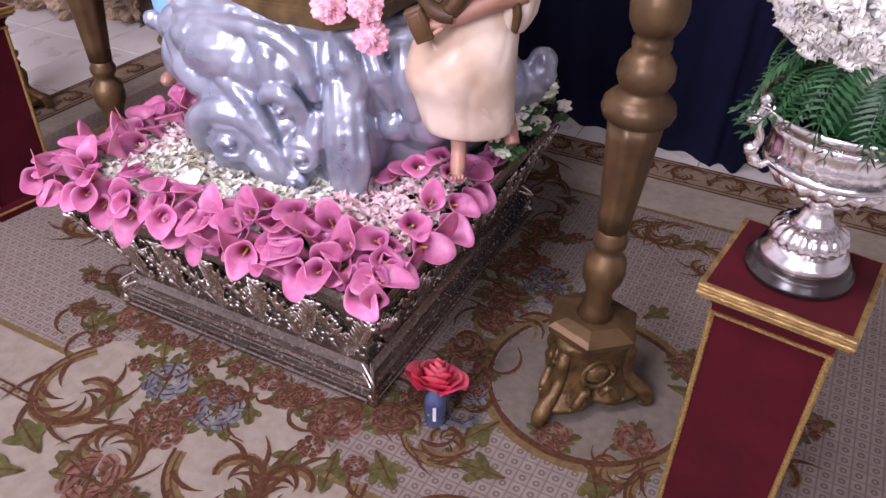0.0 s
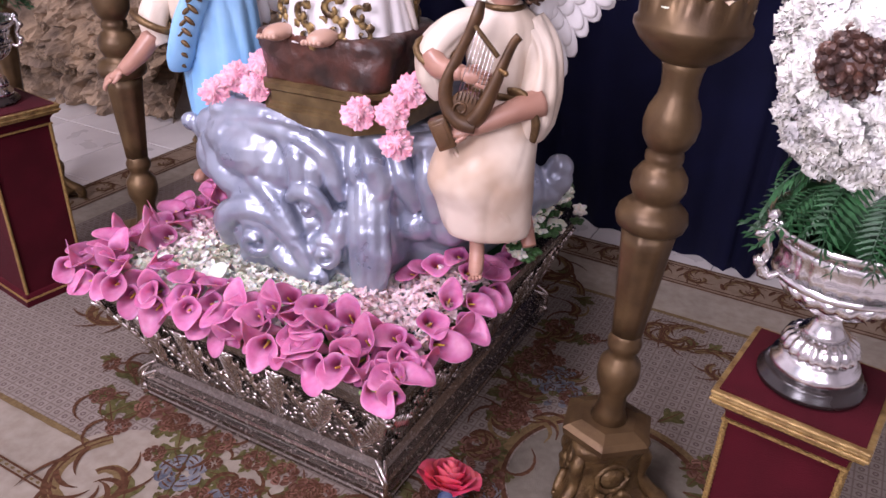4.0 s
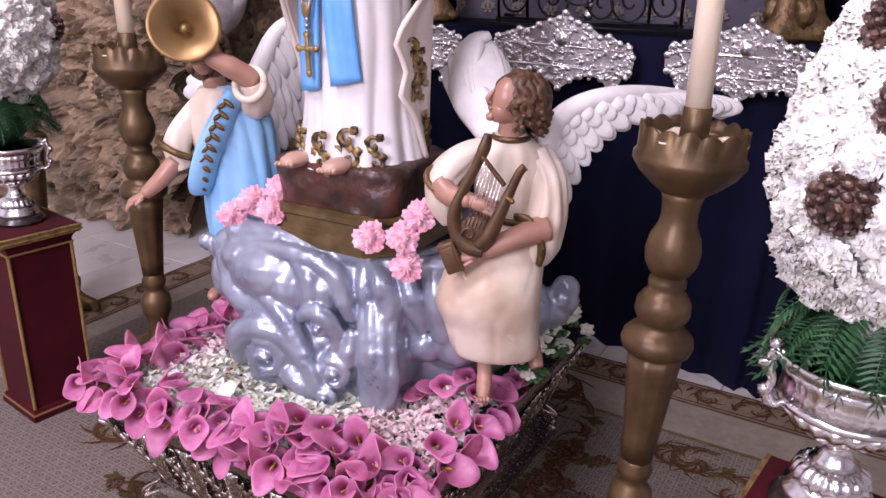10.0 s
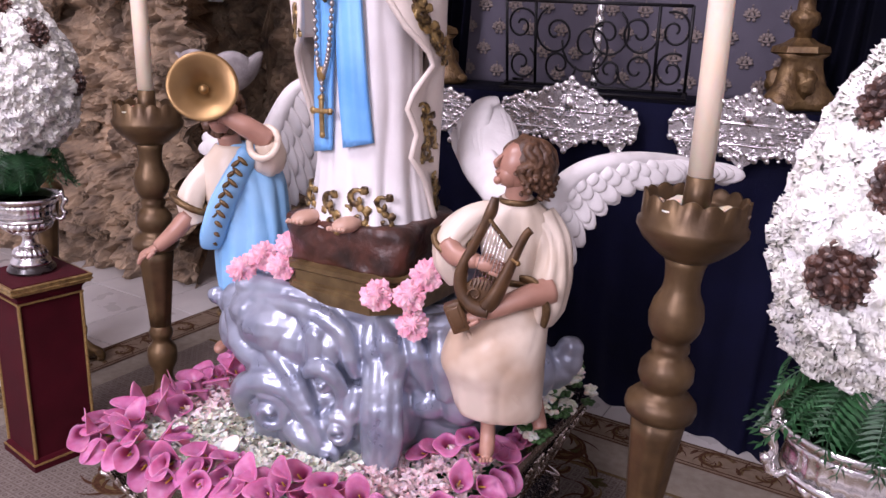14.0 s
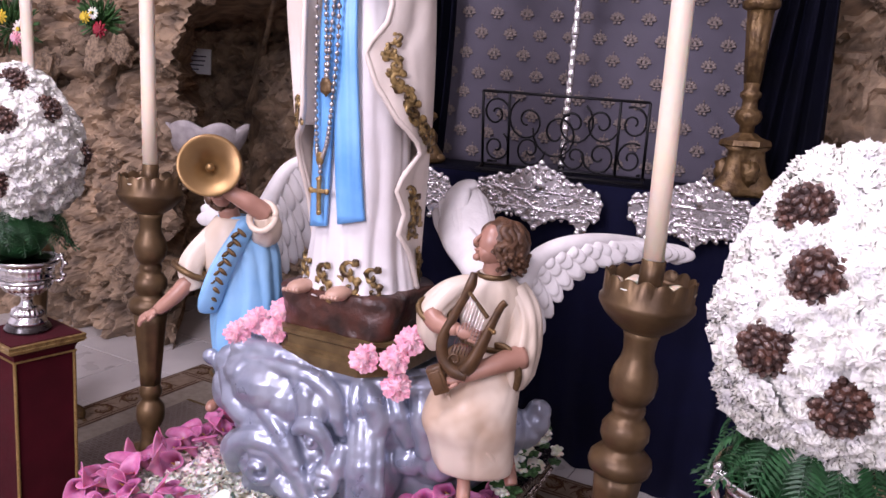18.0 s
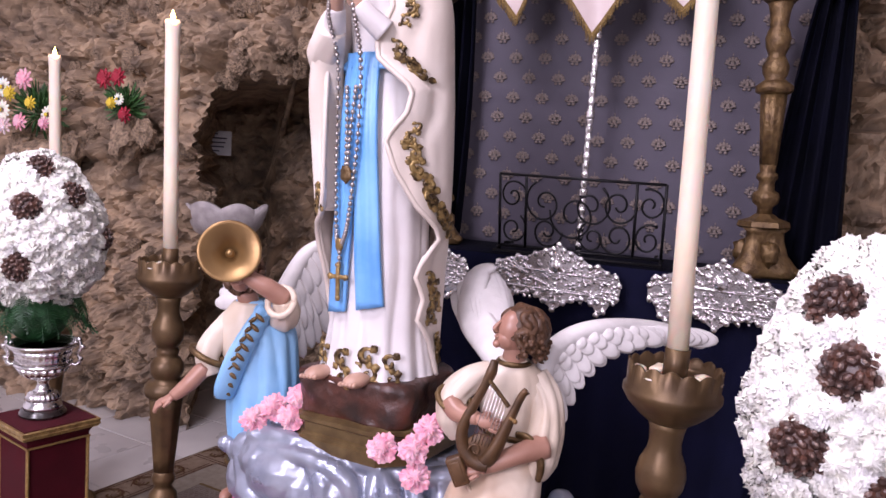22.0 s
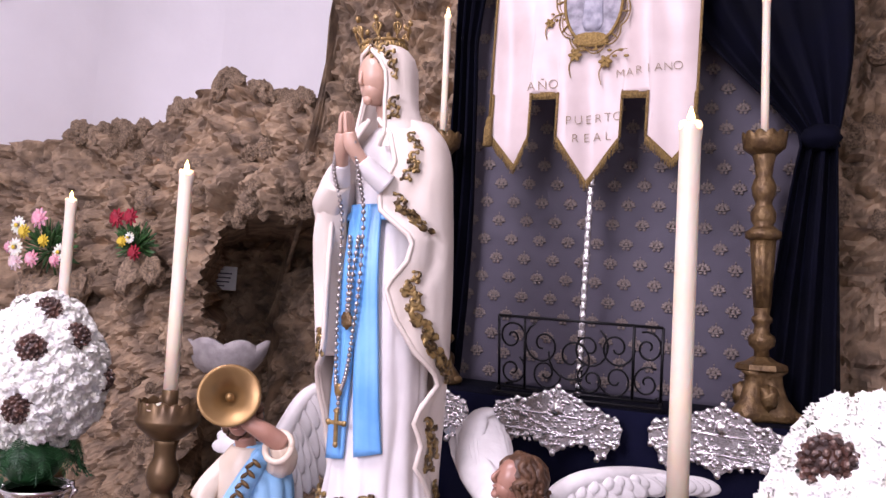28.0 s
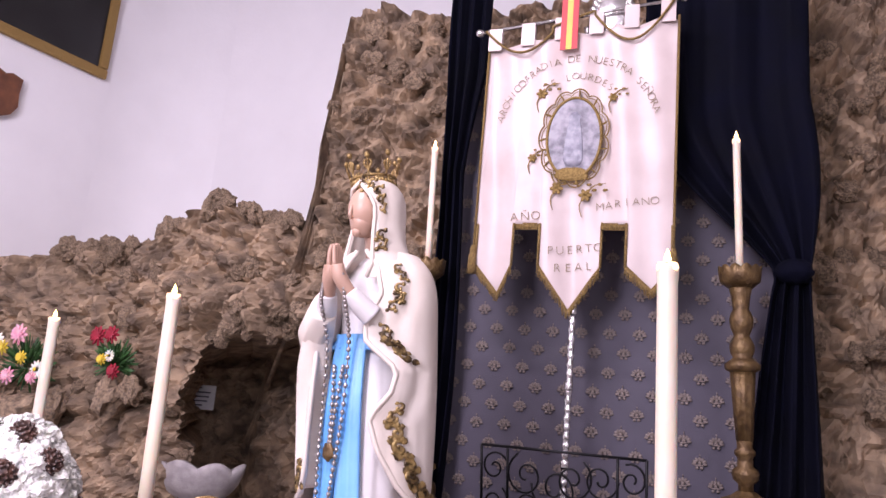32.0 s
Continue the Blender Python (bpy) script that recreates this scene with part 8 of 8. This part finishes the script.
M_LATTICE = lattice_material()
bm = bmesh.new()
box(bm, -1.815, 1.9, -1.6, 1.14, -0.011, 0.0)
part("ground", bm, M_PILE, carpet, smooth=False)
bm = bmesh.new()
box(bm, -1.50, 1.6, -0.735, 0.735, -0.004, 0.002)
part("trellis_field", bm, M_LATTICE, carpet, "trellis patterned field", smooth=False)
bm = bmesh.new()
box(bm, -1.80, 1.89, 0.965, 1.125, -0.004, 0.002)
box(bm, -1.80, -1.63, -1.58, 0.965, -0.004, 0.002)
part("border_band", bm, M_BORDER, carpet, smooth=False)

# grey-tan wool, darkened to hold the shade of candlestick and base
M_SHADEDTANW = material("shaded_grey_tan_wool", rgb(0.180, 0.158, 0.128), 0.95, 0, rgb(0.150, 0.128, 0.100), 40, bump=0.5, bump_scale=500, spec=0.1)
WOOL = [M_BROWNW, M_GOLDW, M_OLIVEW, M_ROSEW, M_BLUEW, M_PILE, M_SHADEDTANW]
pat = [bmesh.new() for _ in WOOL]


def ribbon(ci, pts, widths, z=0.0045):
    pts = [Vector((p[0], p[1], 0)) for p in pts]
    w = lerp_list(widths, len(pts))
    z += 0.0003 * noise.noise(pts[-1] * 71 + pts[0] * 37)
    bm = pat[ci]
    prev = None
    for i, p in enumerate(pts):
        d = (pts[min(i + 1, len(pts) - 1)] - pts[max(i - 1, 0)]).normalized()
        s = Vector((-d.y, d.x, 0)) * w[i] * 0.5
        rag = 1 + 0.25 * noise.noise(p * 160)
        a, b = bm.verts.new(p + s * rag + Vector((0, 0, z))), bm.verts.new(p - s * rag + Vector((0, 0, z)))
        if prev:
            bm.faces.new((prev[0], prev[1], b, a))
        prev = (a, b)


def petal(ci, u, v, ang, ln, wd, z=0.005):
    bm = pat[ci]
    z += 0.0004 * noise.noise(Vector((u * 91, v * 77, ang * 5)))
    c, s = math.cos(ang), math.sin(ang)
    vs = []
    for k in range(10):
        a = k * math.pi / 5
        x, y = ln * 0.5 * (1 + math.cos(a)), wd * 0.5 * math.sin(a) * (0.8 + 0.3 * math.cos(a))
        jag = 1 + 0.12 * noise.noise(Vector((u * 60 + k * 3, v * 60, 2)))
        vs.append(bm.verts.new((u + (c * x - s * y) * jag, v + (s * x + c * y) * jag, z)))
    bm.faces.new(vs)


def scroll(u, v, ang, size, flip=1, leafy=True):
    """A C-scroll with acanthus licks along it."""
    pts = []
    for q in range(34):
        a = q / 33 * 6.6
        r = size * (1 - 0.78 * (q / 33) ** 0.8)
        pts.append((u + r * math.cos(ang + flip * a), v + r * math.sin(ang + flip * a)))
    size *= 1.22
    pts = [(u + (x - u) * 1.22, v + (y - v) * 1.22) for x, y in pts]
    ribbon(1, pts, [size * 0.18, size * 0.34, size * 0.28, size * 0.14], 0.0040)
    ribbon(0, [(u + (x - u) * 1.13, v + (y - v) * 1.13) for x, y in pts], [size * 0.05, size * 0.10, size * 0.08, size * 0.04], 0.0048)
    ribbon(0, pts, [size * 0.03, size * 0.06, size * 0.05, size * 0.02], 0.0049)
    if leafy:
        for q in range(2, 26, 2):
            a = q / 33 * 6.6
            r = size * (1 - 0.78 * (q / 33) ** 0.8)
            th = ang + flip * a
            ln = size * (0.5 if q % 4 else -0.45)
            cur = [(u + (r - k / 6 * ln) * math.cos(th + flip * 0.13 * k), v + (r - k / 6 * ln) * math.sin(th + flip * 0.13 * k)) for k in range(7)]
            ribbon(0, cur, [size * 0.10, size * 0.08, size * 0.01], 0.0052)


def leaf(u, v, ang, s):
    petal(2, u, v, ang, s, s * 0.42, 0.0042)
    for k in (-1, 1):
        petal(2, u + 0.3 * s * math.cos(ang), v + 0.3 * s * math.sin(ang), ang + 0.7 * k, s * 0.55, s * 0.25, 0.0044)
    ribbon(0, [(u, v), (u + s * math.cos(ang), v + s * math.sin(ang))], [s * 0.06, s * 0.02], 0.0056)


rp = random.Random(61)


def carpet_rose(u, v, s, ci, leaves=True):
    if leaves:
        for k in range(5):
            leaf(u, v, rp.uniform(0, 6.28), s * rp.uniform(1.3, 1.8))
    for lay, (r, n) in enumerate(((1.0, 8), (0.72, 6), (0.42, 4))):
        for k in range(n):
            a = k * 2 * math.pi / n + lay * 0.5
            petal(ci, u + 0.45 * r * s * math.cos(a), v + 0.45 * r * s * math.sin(a), a, 0.62 * r * s, 0.75 * r * s, 0.0050 + 0.0006 * lay)
            ribbon(0, [(u + s * r * (0.86 + 0.06 * math.sin(3 * t)) * math.cos(a + t), v + s * r * (0.86 + 0.06 * math.sin(3 * t)) * math.sin(a + t)) for t in (-0.3, -0.15, 0, 0.15, 0.3)], [0.002, 0.006, 0.002], 0.0074 + 0.0003 * lay)
    petal(0, u - 0.1 * s, v, 0.3, 0.22 * s, 0.2 * s, 0.009)


# lines of the border and of the field
for v in (0.965, 1.125, 0.985, 1.105):
    ribbon(0, [(-1.80 + 0.03 * k, v) for k in range(124)], [0.007, 0.007], 0.0042)
for u in (-1.80, -1.63, -1.78, -1.65):
    ribbon(0, [(u, -1.5 + 0.04 * k) for k in range(62)], [0.007, 0.007], 0.0042)
for v in (-0.735, 0.735):
    for u0, u1 in ((-1.5, -0.36), (0.42, 1.6)) if v < 0 else ((-1.5, 1.6),):
        ribbon(1, [(u0 + (u1 - u0) * k / 40, v) for k in range(41)], [0.018, 0.018], 0.0042)
for v in (-0.885, -0.905):
    ribbon(0, [(-1.6 + 0.03 * k, v) for k in range(44)], [0.006, 0.006], 0.0042)
for k in range(52):
    petal(1, -1.6 + 0.025 * k, -0.895, 0, 0.014, 0.010, 0.0046)
# border scrolls
for k in range(22):
    scroll(-1.72 + 0.17 * k, 1.045, 0.5 if k % 2 else 3.6, 0.062, 1 if k % 2 else -1)
    petal(0, -1.64 + 0.17 * k, 1.05, 1.2 * (-1) ** k, 0.05, 0.02)
for k in range(13):
    scroll(-1.715, -1.4 + 0.18 * k, 0.8 if k % 2 else 3.9, 0.062, 1 if k % 2 else -1)
# the two cartouches in front of the base, and their likes elsewhere
for s, u, v, a, f in ((0.125, -0.245, -0.815, 2.2, 1), (0.12, 0.25, -0.845, 3.1, 1), (0.115, 0.40, -0.80, 0.6, -1), (0.10, -0.06, -0.93, 5.0, 1), (0.08, 0.88, 0.60, 1.0, 1), (0.085, 1.02, 0.50, 2.6, -1), (0.07, 0.80, 0.62, 0.1, -1),
                      (0.10, 0.36, 0.69, 0.0, 1), (0.10, 0.30, 0.80, 2.0, -1), (0.11, -0.86, -0.25, 1.4, -1), (0.10, -0.72, -0.16, 4.2, 1), (0.11, 1.22, 0.62, 1.0, 1), (0.09, 1.15, -0.45, 2, 1), (0.11, 1.35, -0.25, 0, -1),
                      (0.10, -1.15, 0.35, 1.0, 1), (0.10, -1.05, -0.85, 0.4, 1), (0.10, -0.75, -0.98, 2.0, -1), (0.12, 0.75, -0.80, 1.5, 1), (0.10, -0.33, 0.70, 2, 1), (0.07, 0.62, -0.52, 3.5, 1), (0.06, 1.0, -0.40, 1.0, -1)):
    scroll(u, v, a, s, f)
    leaf(u + s, v - s * 0.3, a, s * 0.9)
ribbon(1, [(0.87 + 0.275 * math.cos(k * 0.1257), -0.17 + 0.275 * math.sin(k * 0.1257)) for k in range(51)], [0.03, 0.03], 0.0038)
ribbon(0, [(0.87 + 0.26 * math.cos(k * 0.1257), -0.17 + 0.26 * math.sin(k * 0.1257)) for k in range(51)], [0.010, 0.018, 0.010, 0.02, 0.010], 0.0046)
bmc = pat[5]
bmc.faces.new([bmc.verts.new((0.02 + 0.43 * math.cos(k * 0.1571), -0.76 + 0.20 * math.sin(k * 0.1571), 0.0030)) for k in range(40)])
# medallion ground, with the shade round the candlestick in its colour
bmc = pat[6]
bmc.faces.new([bmc.verts.new((0.87 + 0.25 * math.cos(k * 0.1571), -0.17 + 0.25 * math.sin(k * 0.1571), 0.0032)) for k in range(40)])
for u, v, s, ci in ((-0.09, -0.685, 0.062, 4), (0.09, -0.70, 0.064, 4), (0.01, -0.735, 0.042, 3), (-0.03, -0.80, 0.05, 3), (0.035, -0.82, 0.045, 3), (-0.345, -0.53, 0.06, 3), (-0.25, -0.56, 0.04, 3), (0.37, -0.585, 0.062, 3),
                    (0.225, -0.575, 0.045, 3), (0.14, -0.555, 0.04, 3), (0.045, -0.555, 0.035, 3), (-0.08, -0.555, 0.04, 3), (0.48, -0.52, 0.05, 3), (0.60, 0.175, 0.05, 4), (0.67, 0.13, 0.042, 3), (0.52, 0.06, 0.055, 3), (0.50, 0.22, 0.06, 3),
                    (0.55, -0.05, 0.05, 3), (0.53, -0.20, 0.055, 3), (0.56, -0.36, 0.04, 4), (0.62, -0.34, 0.036, 4), (-0.02, -0.995, 0.07, 3), (0.07, -1.02, 0.05, 3), (-0.52, 0.1, 0.06, 3), (-0.55, -0.15, 0.05, 4), (1.08, 0.02, 0.045, 3),
                    (1.03, -0.30, 0.05, 3), (0.85, -0.38, 0.045, 3), (0.50, 0.45, 0.05, 3), (1.38, -0.05, 0.05, 3), (-0.95, 0.55, 0.06, 3), (1.30, 0.30, 0.05, 4)):
    carpet_rose(u, v, s, ci)
for u, v, a, s in ((-0.46, -0.50, 2.6, 0.13), (-0.44, -0.56, 3.4, 0.12), (-0.18, -1.0, 2.8, 0.14), (-0.17, -1.05, 3.6, 0.12), (0.42, -0.66, 5.0, 0.12), (0.36, -0.68, 4.4, 0.12), (0.50, -0.62, 5.6, 0.12), (1.02, 0.0, 0.4, 0.12), (1.05, -0.08, 0.0, 0.12),
                   (0.96, -0.42, 5.2, 0.12), (0.72, -0.40, 4.2, 0.12), (0.60, -0.10, 2.2, 0.1), (0.48, 0.30, 1.5, 0.12), (0.55, 0.38, 1.0, 0.1), (0.8, -0.55, 3.2, 0.12), (0.92, 0.15, 1.0, 0.1), (-0.15, -0.62, 3.9, 0.08), (0.16, -0.63, 0.6, 0.08)):
    leaf(u, v, a, s)
# dark plumes of acanthus and bunches of grapes along the base
for k in range(15):
    v = -0.56 + 0.078 * k + rp.uniform(-0.02, 0.02)
    u = 0.47 + rp.uniform(0.0, 0.14)
    a = rp.uniform(-0.9, 0.9)
    for q in range(4):
        b = a + 0.35 * (q - 1.5)
        ln = rp.uniform(0.07, 0.12)
        cur = [(u + ln * t * math.cos(b + 0.9 * t * t * (-1) ** k), v + ln * t * math.sin(b + 0.9 * t * t * (-1) ** k)) for t in [j / 7 for j in range(8)]]
        ribbon(0 if q % 2 else 1, cur, [0.005, 0.015, 0.012, 0.003], 0.0050 + 0.0004 * q)
for gu, gv in ((0.60, 0.17), (0.64, 0.12), (0.58, -0.30), (0.62, -0.42), (0.55, -0.02)):
    for k in range(16):
        a, r = rp.uniform(0, 6.28), 0.05 * math.sqrt(rp.random())
        petal(4 if gu > 0.59 else 3, gu + r * math.cos(a), gv + r * math.sin(a), a, 0.030, 0.026, 0.0060 + 0.0001 * k)
        ribbon(0, [(gu + r * math.cos(a) + 0.012 * math.cos(a + t), gv + r * math.sin(a) + 0.012 * math.sin(a + t)) for t in (-1.2, -0.6, 0, 0.6, 1.2)], [0.001, 0.004, 0.001], 0.0078)
# garlands of small roses and leaves round the base
for k in range(96):
    side = k % 3
    t = rp.uniform(-0.66, 0.66)
    off = rp.uniform(0.02, 0.19)
    u, v = (t * 0.8, -0.50 - off) if side == 0 else (0.44 + off, t * 0.8) if side == 1 else (-0.44 - off, t * 0.8)
    if k % 5 < 2:
        carpet_rose(u, v, rp.uniform(0.022, 0.04), 3, False)
    else:
        leaf(u, v, rp.uniform(0, 6.28), rp.uniform(0.05, 0.10))
        ribbon(0, [(u + 0.012 * q * math.cos(k + 0.25 * q), v + 0.012 * q * math.sin(k + 0.25 * q)) for q in range(10)], [0.004, 0.013, 0.003], 0.0050)
for bmx, mat, nm in zip(pat, WOOL, ("brown_pattern", "ochre_pattern", "olive_leaf_pattern", "rose_pattern", "blue_flower_pattern", "cartouche_ground", "medallion_ground")):
    tagged(part(nm, bmx, mat, carpet, smooth=False), kind="stuff")

# ---- floor tiles round the carpet ----
bm = bmesh.new()
box(bm, -0.247, 0.247, -0.247, 0.247, -0.03, -0.0115, bev=0.002)
tile_me = bpy.data.meshes.new("tile")
bm.to_mesh(tile_me)
bm.free()
tile_me.materials.append(M_TILE)
for i in range(-9, 9):
    for j in range(-4, 9):
        u, v = 0.10 + 0.5 * i, 0.19 + 0.5 * j
        if -1.56 < u < 1.65 and -1.3 < v < 0.89:
            continue
        if abs(u) > 4 or v > 3.2:
            continue
        t = new("tile", tile_me)
        t.parent = floor
        t.location = (u, v, 0)
